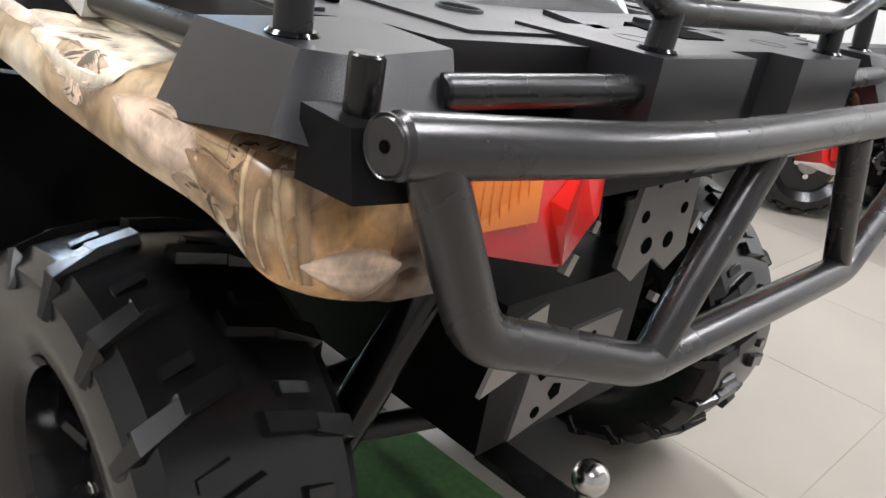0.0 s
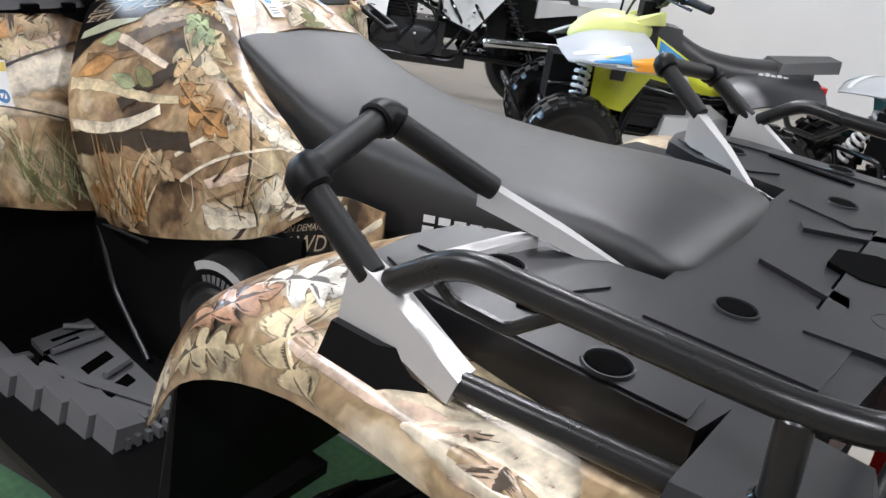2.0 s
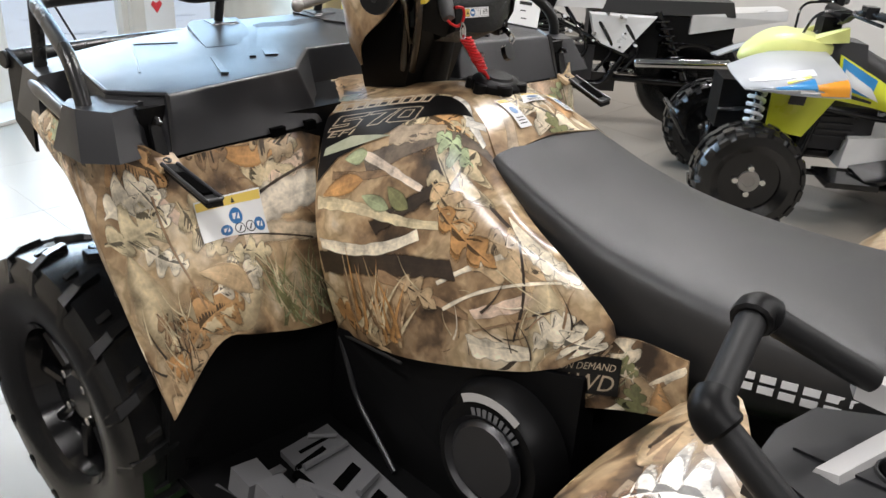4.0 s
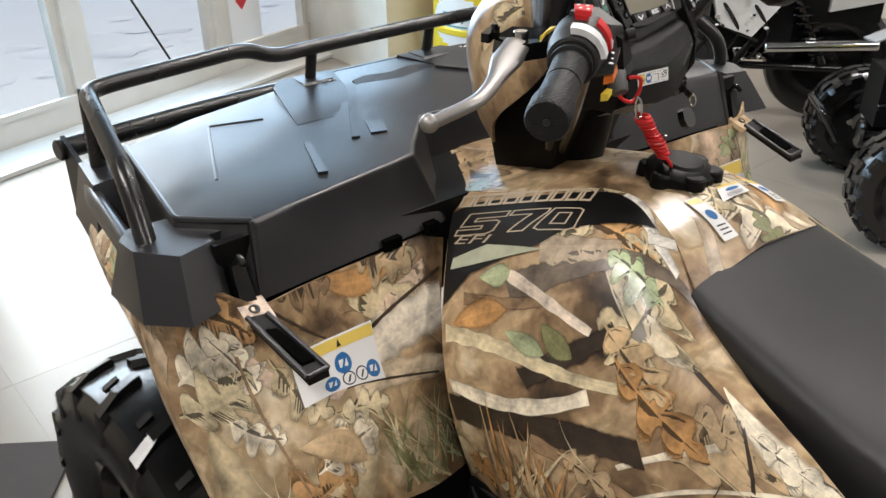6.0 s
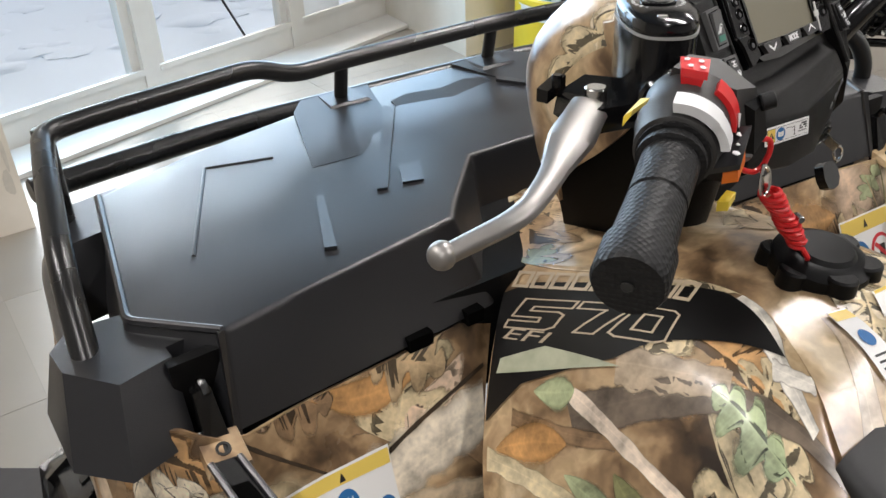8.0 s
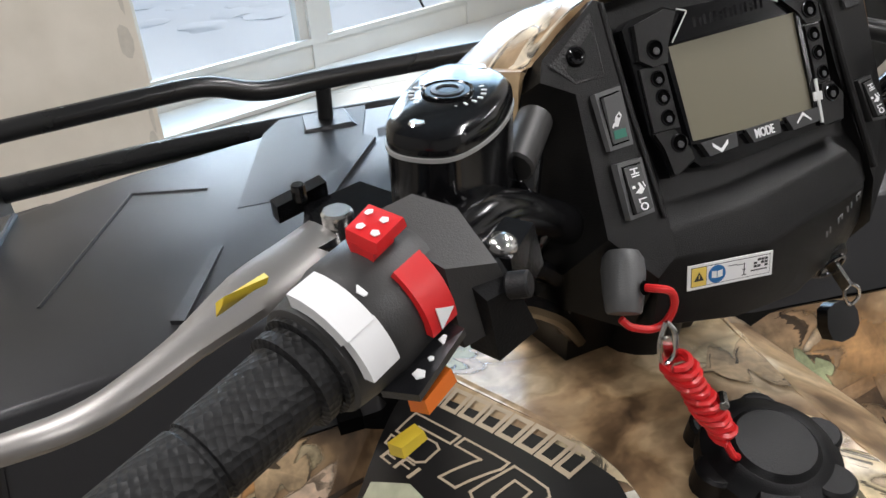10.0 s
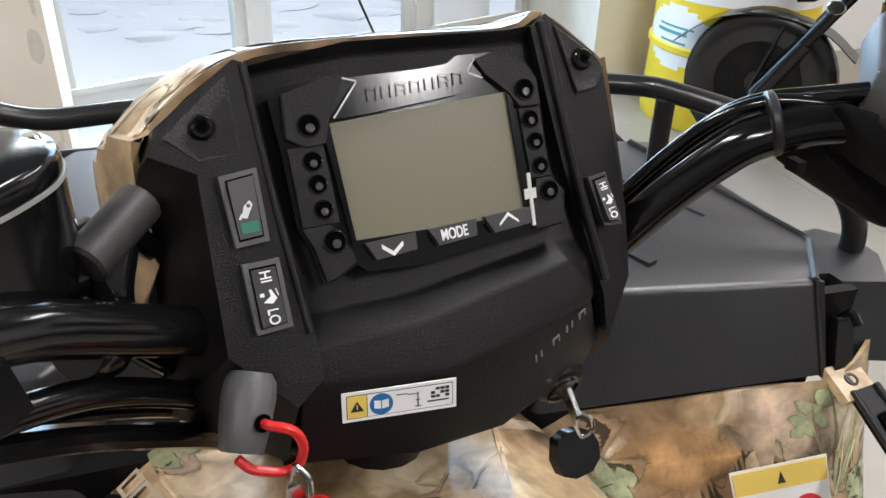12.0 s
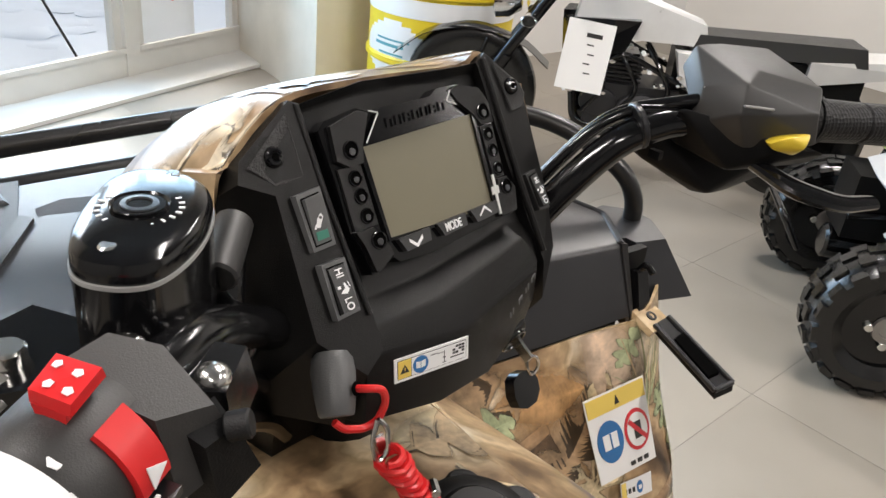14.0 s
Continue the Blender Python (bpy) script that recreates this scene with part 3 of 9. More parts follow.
# unseen lintel, kept dark for what glossy black parts reflect
setting("lintel", box((1.5, 0.1, 3.28), (3.4, 0.2, 0.95), 0), WALL_UNSEEN, "unseen wall above the windows, greyed to darken reflections").data.transform(FW)
setting("trim_threshold", box((1.45, -0.16, 0.012), (3.3, 0.3, 0.02), 0.005, seg=1), FRAME_M, "pale strip of floor under the windows").data.transform(FW)
for lx, ly in CEIL_LAMPS:
    cl = thing("ceiling_light", "long fluorescent light with a white diffuser on the ceiling", "ceiling light", "ceiling lights")
    part("housing", box((0, 0, 3.67), (0.28, 1.56, 0.05), 0.01), CEIL_M, cl)
    part("diffuser", box((0, 0, 3.645), (0.22, 1.46, 0.03), 0.01), LAMP_M, cl)
    cl.matrix_basis = Matrix.Translation((lx, ly, 0))

turf = tagged(part("turf_mat", prism([(-0.62, -0.30), (-0.62, 0.86), (0.10, 0.86), (0.13, -0.46), (-0.2, -0.47)], 0.0, 0.012, None, 0.003), TURF_M), "green artificial turf mat under the rear wheels", "mat")
tagged(part("door_mat", prism([(-0.55, 1.84), (-1.9, 2.9), (-2.8, 1.7), (-1.4, 0.7)], 0.0, 0.012, None, 0.003), RUG_M), "dark brown rubber-backed floor mat", "mat")

# ---- the four-wheeler ----
atv = thing("all_terrain_vehicle", "camouflage-printed four-wheeled utility quad with black racks, parked", "quad bike")

# flank of the tank cover, front fender, rear fender
FLANK = net([
    [(-0.258, 0.165, 0.688), (-0.248, 0.085, 0.775), (-0.218, 0.185, 0.830), (-0.170, 0.305, 0.858), (-0.140, 0.408, 0.920)],
    [(-0.268, 0.25, 0.645), (-0.272, 0.30, 0.74), (-0.243, 0.36, 0.835), (-0.175, 0.44, 0.925), (-0.105, 0.48, 0.972)],
    [(-0.285, 0.46, 0.575), (-0.298, 0.48, 0.70), (-0.265, 0.53, 0.815), (-0.175, 0.57, 0.935), (-0.085, 0.585, 0.985)],
    [(-0.258, 0.665, 0.525), (-0.30, 0.665, 0.68), (-0.285, 0.70, 0.79), (-0.215, 0.765, 0.88), (-0.15, 0.81, 0.93)],
])
FENDER_F = net([
    [(-0.600, 0.69, 0.47), (-0.625, 0.76, 0.64), (-0.635, 0.81, 0.80), (-0.600, 0.82, 0.93)],
    [(-0.530, 0.645, 0.618), (-0.550, 0.685, 0.71), (-0.556, 0.735, 0.80), (-0.555, 0.775, 0.945)],
    [(-0.450, 0.650, 0.602), (-0.450, 0.69, 0.72), (-0.445, 0.735, 0.80), (-0.44, 0.79, 0.945)],
    [(-0.350, 0.655, 0.570), (-0.365, 0.69, 0.70), (-0.36, 0.735, 0.80), (-0.33, 0.80, 0.94)],
    [(-0.235, 0.69, 0.53), (-0.27, 0.70, 0.68), (-0.255, 0.735, 0.79), (-0.16, 0.83, 0.93)],
])
FENDER_S = net([
    [(-0.600, 0.69, 0.47), (-0.625, 0.76, 0.64), (-0.635, 0.81, 0.80), (-0.600, 0.82, 0.93)],
    [(-0.612, 0.735, 0.58), (-0.630, 0.79, 0.70), (-0.638, 0.84, 0.81), (-0.612, 0.86, 0.92)],
    [(-0.632, 0.870, 0.825), (-0.635, 0.88, 0.845), (-0.630, 0.90, 0.88), (-0.612, 0.92, 0.93)],
    [(-0.626, 0.975, 0.878), (-0.625, 0.98, 0.885), (-0.620, 0.99, 0.905), (-0.602, 1.00, 0.93)],
    [(-0.605, 1.10, 0.895), (-0.603, 1.10, 0.902), (-0.595, 1.11, 0.915), (-0.570, 1.12, 0.925)],
])
FENDER_R = net([
    [(-0.590, 0.030, 0.565), (-0.582, 0.012, 0.65), (-0.562, -0.015, 0.722), (-0.45, -0.02, 0.742), (-0.265, -0.03, 0.735)],
    [(-0.600, -0.055, 0.68), (-0.602, -0.065, 0.735), (-0.585, -0.08, 0.788), (-0.48, -0.09, 0.805), (-0.27, -0.10, 0.79)],
    [(-0.609, -0.22, 0.750), (-0.612, -0.22, 0.776), (-0.598, -0.22, 0.806), (-0.55, -0.22, 0.82), (-0.46, -0.22, 0.83)],
    [(-0.612, -0.42, 0.746), (-0.614, -0.42, 0.770), (-0.600, -0.42, 0.798), (-0.55, -0.42, 0.805), (-0.46, -0.42, 0.81)],
    [(-0.608, -0.55, 0.741), (-0.611, -0.55, 0.766), (-0.598, -0.56, 0.796), (-0.545, -0.58, 0.804), (-0.46, -0.58, 0.805)],
    [(-0.600, -0.640, 0.736), (-0.604, -0.645, 0.760), (-0.594, -0.645, 0.790), (-0.545, -0.63, 0.802), (-0.46, -0.615, 0.803)],
    [(-0.575, -0.682, 0.700), (-0.582, -0.688, 0.738), (-0.574, -0.688, 0.778), (-0.53, -0.67, 0.80), (-0.46, -0.65, 0.80)],
    [(-0.510, -0.695, 0.676), (-0.515, -0.70, 0.72), (-0.505, -0.70, 0.77), (-0.48, -0.69, 0.79), (-0.44, -0.68, 0.80)],
    [(-0.425, -0.690, 0.664), (-0.425, -0.70, 0.70), (-0.425, -0.70, 0.75), (-0.425, -0.69, 0.78), (-0.42, -0.68, 0.79)],
])


def fender_top(u):
    """How far up the front fender goes: to the cap outside, to the lid's skirt inside."""
    k = min(1, max(0, (u - 0.2) / 0.16))
    return 0.98 - 0.075 * k * k * (3 - 2 * k)


for sgn in (1, -1):
    g = (lambda f: f) if sgn == 1 else flipped
    ox = -sgn
    fl = part("tank_side_panel", shell(g(FLANK), 20, 16, (ox, -0.3, 0.5), 0.002), CAMO, atv, "camouflage-printed plastic panel")
    FEN = (lambda u, v, f=g(FENDER_F): f(u, v * fender_top(u)))
    ff = part("front_fender", shell(FEN, 22, 16, (0, -1, 0.1)), CAMO, atv, "camouflage-printed plastic fender")
    fs = part("front_fender_side", shell(g(FENDER_S), 20, 10, (ox, 0.1, 0.2)), CAMO, atv, "camouflage-printed plastic fender")
    fr = part("rear_fender", shell(g(FENDER_R), 36, 14, (ox, -0.1, 0.5)), CAMO, atv, "camouflage-printed plastic fender")
    n = 1.0 if sgn == 1 else 0.6
    print_camo(fl, g(FLANK), (ox, -0.3, 0.5), 3 + sgn, int(9 * n), int(4 * n), 0, 0, 1.2, pale=0.15)
    print_camo(ff, FEN, (0, -1, 0.1), 8 + sgn, 9 if sgn == 1 else 18, 3 if sgn == 1 else 8, 0 if sgn == 1 else 7, 0 if sgn == 1 else 1, 1.2, pale=0.35)
    print_camo(fs, g(FENDER_S), (ox, 0.1, 0.2), 12 + sgn, 14, 8, 2, 0)
    print_camo(fr, g(FENDER_R), (ox, -0.1, 0.5), 17 + sgn, int(14 * n), int(5 * n), 1, 0, 1.2, pale=0.55)
    if sgn == 1:
        LEFT_FLANK, LEFT_FENDER, LEFT_REAR = fl, ff, fr
    else:
        RIGHT_FENDER = ff
TOP = net([
    [(-0.143, 0.405, 0.926), (0, 0.40, 0.942), (0.143, 0.405, 0.926)],
    [(-0.105, 0.48, 0.972), (0, 0.47, 0.988), (0.105, 0.48, 0.972)],
    [(-0.085, 0.585, 0.985), (0, 0.58, 0.992), (0.085, 0.585, 0.985)],
    [(-0.15, 0.81, 0.93), (0, 0.82, 0.95), (0.15, 0.81, 0.93)],
    [(-0.12, 1.0, 0.92), (0, 1.0, 0.93), (0.12, 1.0, 0.92)],
])
tt = part("tank_top_panel", shell(TOP, 16, 12, (0, 0, 1)), CAMO, atv, "camouflage-printed plastic tank cover")
print_camo(tt, TOP, (0, 0, 1), 31, 12, 6, 2, 0, 1.1)

# seat
SEAT = [(0.408, 0.150, 0.935, 0.905), (0.36, 0.158, 0.918, 0.862), (0.27, 0.172, 0.890, 0.785), (0.15, 0.195, 0.868, 0.715), (0.0, 0.218, 0.866, 0.700), (-0.14, 0.236, 0.876, 0.735),
        (-0.26, 0.246, 0.888, 0.79), (-0.345, 0.244, 0.890, 0.815), (-0.405, 0.236, 0.880, 0.826), (-0.438, 0.215, 0.864, 0.832), (-0.450, 0.17, 0.848, 0.836)]


def seat_mesh():
    rows = []
    for y, w, zt, zb in SEAT:
        h = zt - zb
        half = [(-w * 0.86, zb), (-w * 0.97, zb + 0.18 * h), (-w, zb + 0.5 * h), (-w * 0.965, zt - 0.22 * h), (-w * 0.87, zt - 0.07 * h), (-w * 0.55, zt + 0.002), (0, zt + 0.007)]
        k = 1 - 0.2 * min(1, max(0, (0.2 - y) / 0.4))
        rows.append([(x, y, z) for x, z in half] + [(-x * k, y, z - 0.05 * (1 - k) * abs(x) / w) for x, z in half[-2::-1]])
    f = net(rows)
    bm = bmesh.new()
    nu, nv = 30, 36
    G = [[bm.verts.new(f(i / nu, j / nv)) for j in range(nv + 1)] for i in range(nu + 1)]
    for i in range(nu):
        for j in range(nv):
            bm.faces.new((G[i][j], G[i + 1][j], G[i + 1][j + 1], G[i][j + 1]))
        bm.faces.new((G[i][0], G[i][nv], G[i + 1][nv], G[i + 1][0]))
    bm.faces.new(G[0])
    bm.faces.new(G[nu][::-1])
    return bm


seat = part("seat", seat_mesh(), VINYL, atv, "black vinyl saddle")


def lathe_ring(c, r1, r0, h, n=28):
    """A flat ring lying on the deck."""
    bm = bmesh.new()
    R = [[bm.verts.new((c[0] + r * math.cos(2 * math.pi * k / n), c[1] + r * math.sin(2 * math.pi * k / n), c[2] + z)) for k in range(n)] for r, z in ((r1, 0), (r1 - 0.001, h), (r0 + 0.001, h), (r0, 0))]
    for p, q in zip(R, R[1:] + R[:1]):
        for k in range(n):
            bm.faces.new((p[k], p[(k + 1) % n], q[(k + 1) % n], q[k]))
    return bm


# rear deck
DZ = 0.856
deck_out = [(-0.505, -0.30), (-0.505, -0.56), (-0.43, -0.575), (-0.42, -0.645), (-0.245, -0.665), (-0.245, -0.575), (0.245, -0.575), (0.245, -0.665), (0.42, -0.645), (0.43, -0.575),
            (0.505, -0.56), (0.505, -0.30), (0.48, -0.19), (0.40, -0.185), (0.33, -0.20), (0.28, -0.27), (0.255, -0.43), (-0.255, -0.43), (-0.28, -0.27), (-0.33, -0.20), (-0.40, -0.185), (-0.48, -0.19)]
part("rear_deck", prism(deck_out, 0.80, DZ, None, 0.006, 2), PLASTIC, atv, "charcoal moulded plastic rear carrier deck")
part("deck_centre", prism([(-0.24, -0.735), (-0.06, -0.735), (-0.05, -0.70), (0.05, -0.70), (0.06, -0.735), (0.24, -0.735), (0.255, -0.58), (-0.255, -0.58)], 0.775, DZ + 0.006, None, 0.008), PLASTIC, atv)
for sgn in (1, -1):
    S = lambda pts: [(sgn * x, y, z) for x, y, z in pts]
    part("corner_box", hexa(S([(-0.606, -0.562, 0.782), (-0.600, -0.700, 0.808), (-0.56, -0.726, 0.800), (-0.452, -0.718, 0.785), (-0.43, -0.57, 0.78)]),
                            S([(-0.576, -0.566, 0.852), (-0.564, -0.672, 0.853), (-0.532, -0.694, 0.853), (-0.440, -0.682, 0.856), (-0.43, -0.572, 0.857)]), 0.006), PLASTIC, atv)
    part("front_box", hexa(S([(-0.606, -0.235, 0.776), (-0.610, -0.33, 0.758), (-0.582, -0.372, 0.758), (-0.515, -0.32, 0.78), (-0.515, -0.235, 0.80)]),
                           S([(-0.588, -0.245, 0.842), (-0.588, -0.30, 0.842), (-0.565, -0.335, 0.842), (-0.515, -0.31, 0.845), (-0.515, -0.245, 0.848)]), 0.005), PLASTIC_D, atv)
    part("latch_hook", hexa(S([(-0.583, -0.705, 0.782), (-0.575, -0.752, 0.780), (-0.535, -0.760, 0.780), (-0.53, -0.71, 0.782)]),
                            S([(-0.580, -0.70, 0.828), (-0.575, -0.742, 0.824), (-0.535, -0.752, 0.824), (-0.525, -0.70, 0.828)]), 0.005), PLASTIC_D, atv)
    part("rubber_knob", rod((sgn * -0.552, -0.722, 0.82), (sgn * -0.552, -0.722, 0.862), 0.0115), RUBBER, atv)
    part("deck_side_tube", tube(S([(-0.561, -0.35, 0.826), (-0.545, -0.575, 0.832)]), 0.0125), TUBE_M, atv)
    part("deck_rear_tube", tube(S([(-0.46, -0.695, 0.829), (-0.215, -0.715, 0.830)]), 0.0135), TUBE_M, atv)
    part("rail_post", rod((sgn * -0.542, -0.632, 0.85), (sgn * -0.540, -0.625, 0.925), 0.0135), TUBE_M, atv)
    part("post_ring", disc((sgn * -0.542, -0.632, 0.851), (0, 0, 1), 0.019, 0.006), GLOSS, atv)
    part("rail_post", rod((sgn * -0.203, -0.705, 0.855), (sgn * -0.197, -0.705, 0.90), 0.0135), TUBE_M, atv)
    part("post_ring", disc((sgn * -0.203, -0.705, 0.86), (0, 0, 1), 0.019, 0.006), GLOSS, atv)
    # grab handle
    kA, kB, iT, oT = V(sgn * -0.563, -0.172, 0.952), V(-0.422, -0.143, 0.985) if sgn == 1 else V(0.370, -0.138, 0.980), V(sgn * -0.335, -0.243, 0.915), V(sgn * -0.564, -0.268, 0.893)
    part("grab_handle", tube([oT + V(0, 0, -0.005), kA, kB, iT], 0.0145, 0.012), GRIP_M, atv, "black rubber-sleeved passenger grab handle")
    for k in (kA, kB):
        part("grab_joint", tube([k + (oT - k).normalized() * 0.02 if k == kA else k + (iT - k).normalized() * 0.02, k, k + ((kB if k == kA else kA) - k).normalized() * 0.02], 0.0205, 0.02, 12), PLASTIC_D, atv)
    part("outer_bracket", hexa(S([(-0.580, -0.245, 0.842), (-0.580, -0.30, 0.842), (-0.575, -0.372, 0.812), (-0.540, -0.372, 0.812), (-0.545, -0.30, 0.842), (-0.548, -0.245, 0.842)]),
                               S([(-0.575, -0.250, 0.906), (-0.576, -0.285, 0.893), (-0.572, -0.378, 0.836), (-0.546, -0.378, 0.838), (-0.550, -0.285, 0.893), (-0.552, -0.250, 0.906)]), 0.006), SILVER, atv, "silver cast bracket")
    part("inner_bracket", hexa(S([(-0.355, -0.235, 0.898 if sgn == 1 else 0.865), (-0.30, -0.33, 0.862 if sgn == 1 else 0.83), (-0.245, -0.395, 0.832), (-0.238, -0.39, 0.832), (-0.285, -0.315, 0.862 if sgn == 1 else 0.83), (-0.335, -0.225, 0.898 if sgn == 1 else 0.865)]),
                               S([(-0.352, -0.232, 0.927), (-0.30, -0.318, 0.885), (-0.245, -0.392, 0.842), (-0.236, -0.388, 0.842), (-0.282, -0.312, 0.885), (-0.332, -0.222, 0.927)]), 0.004), SILVER, atv, "silver cast bracket")
    part("bracket_foot", hexa(S([(-0.445, -0.235, 0.852), (-0.44, -0.262, 0.852), (-0.31, -0.30, 0.852), (-0.315, -0.272, 0.852)]),
                              S([(-0.442, -0.238, 0.864), (-0.437, -0.258, 0.864), (-0.31, -0.296, 0.872), (-0.315, -0.275, 0.872)]), 0.003), SILVER, atv)
    part("retaining_strap", tube(S([(-0.262, -0.37, 0.842), (-0.205, -0.455, 0.838)]), 0.006), RUBBER, atv)
part("step_block", hexa([(0.255, -0.235, 0.79), (0.370, -0.225, 0.79), (0.380, -0.120, 0.79), (0.265, -0.115, 0.79)], [(0.262, -0.228, 0.838), (0.360, -0.218, 0.834), (0.368, -0.128, 0.828), (0.272, -0.122, 0.832)], 0.006), PLASTIC_D, atv)
rail = [(-0.560, -0.285, 0.888), (-0.562, -0.355, 0.940), (-0.552, -0.42, 0.934), (-0.540, -0.625, 0.930), (-0.525, -0.690, 0.934), (-0.315, -0.705, 0.940), (-0.205, -0.705, 0.898)]
part("rear_rail", tube(rail + [tuple(p) for p in mirror(rail[::-1])], 0.0135, 0.03), TUBE_M, atv, "black tubular rear rail")
for sgn in (1, -1):
    part("rail_gusset", tube([(sgn * -0.561, -0.33, 0.915), (sgn * -0.55, -0.345, 0.893), (sgn * -0.545, -0.40, 0.888), (sgn * -0.549, -0.445, 0.925)], 0.006, 0.01, 8), TUBE_M, atv)
# deck relief: raised pads, and slots and lashing holes whose shade is laid on as black pieces
for sgn in (1, -1):
    S2 = lambda pts: [(sgn * x, y) for x, y in pts]
    part("deck_pad", prism(S2([(-0.50, -0.285), (-0.47, -0.21), (-0.44, -0.23), (-0.455, -0.34), (-0.455, -0.55), (-0.50, -0.55)]), DZ - 0.01, DZ + 0.003, None, 0.0025), PLASTIC, atv)
    part("deck_pad", prism(S2([(-0.42, -0.21), (-0.36, -0.205), (-0.31, -0.26), (-0.29, -0.36), (-0.33, -0.40), (-0.41, -0.36)]), DZ - 0.01, DZ + 0.003, None, 0.0025), PLASTIC, atv)
    part("deck_pad", prism(S2([(-0.36, -0.45), (-0.20, -0.45), (-0.16, -0.55), (-0.22, -0.63), (-0.36, -0.62)]), DZ - 0.01, DZ + 0.003, None, 0.0025), PLASTIC, atv)
    part("deck_pad", prism(S2([(-0.155, -0.605), (-0.125, -0.60), (-0.075, -0.50), (-0.10, -0.49)]), DZ - 0.01, DZ + 0.006, None, 0.003), PLASTIC, atv)
    part("deck_slot", prism(S2([(-0.448, -0.355), (-0.440, -0.350), (-0.412, -0.44), (-0.402, -0.50), (-0.412, -0.505), (-0.424, -0.45)]), DZ - 0.01, DZ + 0.0036, None, 0.0006), HOLE_SHADE, atv)
    for x, y in ((-0.478, -0.468), (-0.264, -0.514), (-0.385, -0.30), (-0.151, -0.651)):
        part("lashing_hole", lathe_ring((sgn * x, y, DZ + 0.003), 0.025, 0.021, 0.0035), PLASTIC, atv)
        part("hole_dark", disc((sgn * x, y, DZ - 0.002), (0, 0, 1), 0.0215, 0.0078, 24), HOLE_SHADE, atv)
# black sheet on the deck for the shade in its opening
part("deck_opening", prism([(-0.045, -0.645), (0.045, -0.645), (0.055, -0.60), (0.03, -0.555), (-0.03, -0.555), (-0.055, -0.60)], DZ - 0.01, DZ + 0.0075, None, 0.001), HOLE_SHADE, atv)
# rear bumper
bl = [(-0.564, -0.766, 0.820), (-0.30, -0.80, 0.806), (0.30, -0.80, 0.806), (0.564, -0.766, 0.820)]
part("rear_bumper", tube(bl, 0.0205, 0.15, 18), TUBE_G, atv, "dark grey tubular rear bumper")
part("bumper_loop", tube([(-0.536, -0.768, 0.815), (-0.462, -0.772, 0.672), (-0.250, -0.797, 0.598), (0.245, -0.80, 0.598), (0.450, -0.785, 0.680), (0.536, -0.768, 0.815)], 0.0205, 0.028, 18), TUBE_G, atv)
for sgn in (1, -1):
    part("bumper_strut", tube([(sgn * -0.235, -0.797, 0.602), (sgn * -0.115, -0.798, 0.795)], 0.0175, 0.02, 16), TUBE_G, atv)
    part("bumper_cap", disc((sgn * -0.566, -0.7655, 0.820), (sgn * -1, 0, 0), 0.019, 0.003), TUBE_G, atv)
    part("cap_hole", disc((sgn * -0.5685, -0.7655, 0.820), (sgn * -1, 0, 0), 0.004, 0.002, 10), HOLE_SHADE, atv)
    lamp = part("tail_light", hexa(S([(-0.455, -0.690, 0.712), (-0.355, -0.712, 0.690), (-0.250, -0.695, 0.715), (-0.235, -0.68, 0.78), (-0.455, -0.68, 0.78)]),
                                   S([(-0.446, -0.722, 0.716), (-0.350, -0.752, 0.697), (-0.264, -0.726, 0.720), (-0.250, -0.712, 0.774), (-0.446, -0.714, 0.774)]), 0.003), RED_LENS, atv, "red and amber tail light")
    part("lens_facet", hexa(S([(-0.352, -0.735, 0.699), (-0.285, -0.728, 0.722), (-0.290, -0.715, 0.770), (-0.345, -0.728, 0.745)]), S([(-0.350, -0.756, 0.700), (-0.290, -0.738, 0.724), (-0.296, -0.722, 0.768), (-0.342, -0.744, 0.742)]), 0.001), RED_LENS, lamp)
    amb = part("indicator_lens", hexa(S([(-0.444, -0.716, 0.728), (-0.372, -0.730, 0.735), (-0.362, -0.722, 0.773), (-0.444, -0.712, 0.773)]), S([(-0.442, -0.726, 0.729), (-0.376, -0.741, 0.736), (-0.366, -0.731, 0.771), (-0.442, -0.721, 0.771)]), 0.0015), AMBER, lamp, "amber ribbed lens")
    for k in range(7):
        x = -0.437 + 0.009 * k
        part("lens_rib", rod(V(sgn * x, -0.7262 - 0.0016 * k, 0.732), V(sgn * (x + 0.002), -0.7215 - 0.0013 * k, 0.769), 0.0011, 6), AMBER, amb)
    part("support_plate", hexa([(sgn * -0.08, -0.65, 0.60), (sgn * -0.04, -0.65, 0.575), (sgn * 0.0, -0.65, 0.60), (sgn * 0.0, -0.65, 0.73), (sgn * -0.06, -0.65, 0.73)],
                               [(sgn * -0.08, -0.657, 0.60), (sgn * -0.04, -0.657, 0.575), (sgn * 0.0, -0.657, 0.60), (sgn * 0.0, -0.657, 0.73), (sgn * -0.06, -0.657, 0.73)], 0.001), STEEL_D, atv)
    for x, z, r_ in ((-0.03, 0.70, 0.006), (-0.045, 0.66, 0.008), (-0.025, 0.62, 0.011), (-0.05, 0.715, 0.005)):
        part("plate_hole", disc((sgn * x, -0.6565, z), (0, -1, 0), r_, 0.0012, 10), HOLE_SHADE, atv)
hp = part("hitch_plate", hexa([(-0.225, -0.655, 0.415), (-0.06, -0.655, 0.45), (-0.045, -0.655, 0.54), (-0.205, -0.655, 0.535)],
                              [(-0.225, -0.661, 0.415), (-0.06, -0.661, 0.45), (-0.045, -0.661, 0.54), (-0.205, -0.661, 0.535)], 0.001), STEEL_D, atv, "grey steel bracket plate with cut-outs")
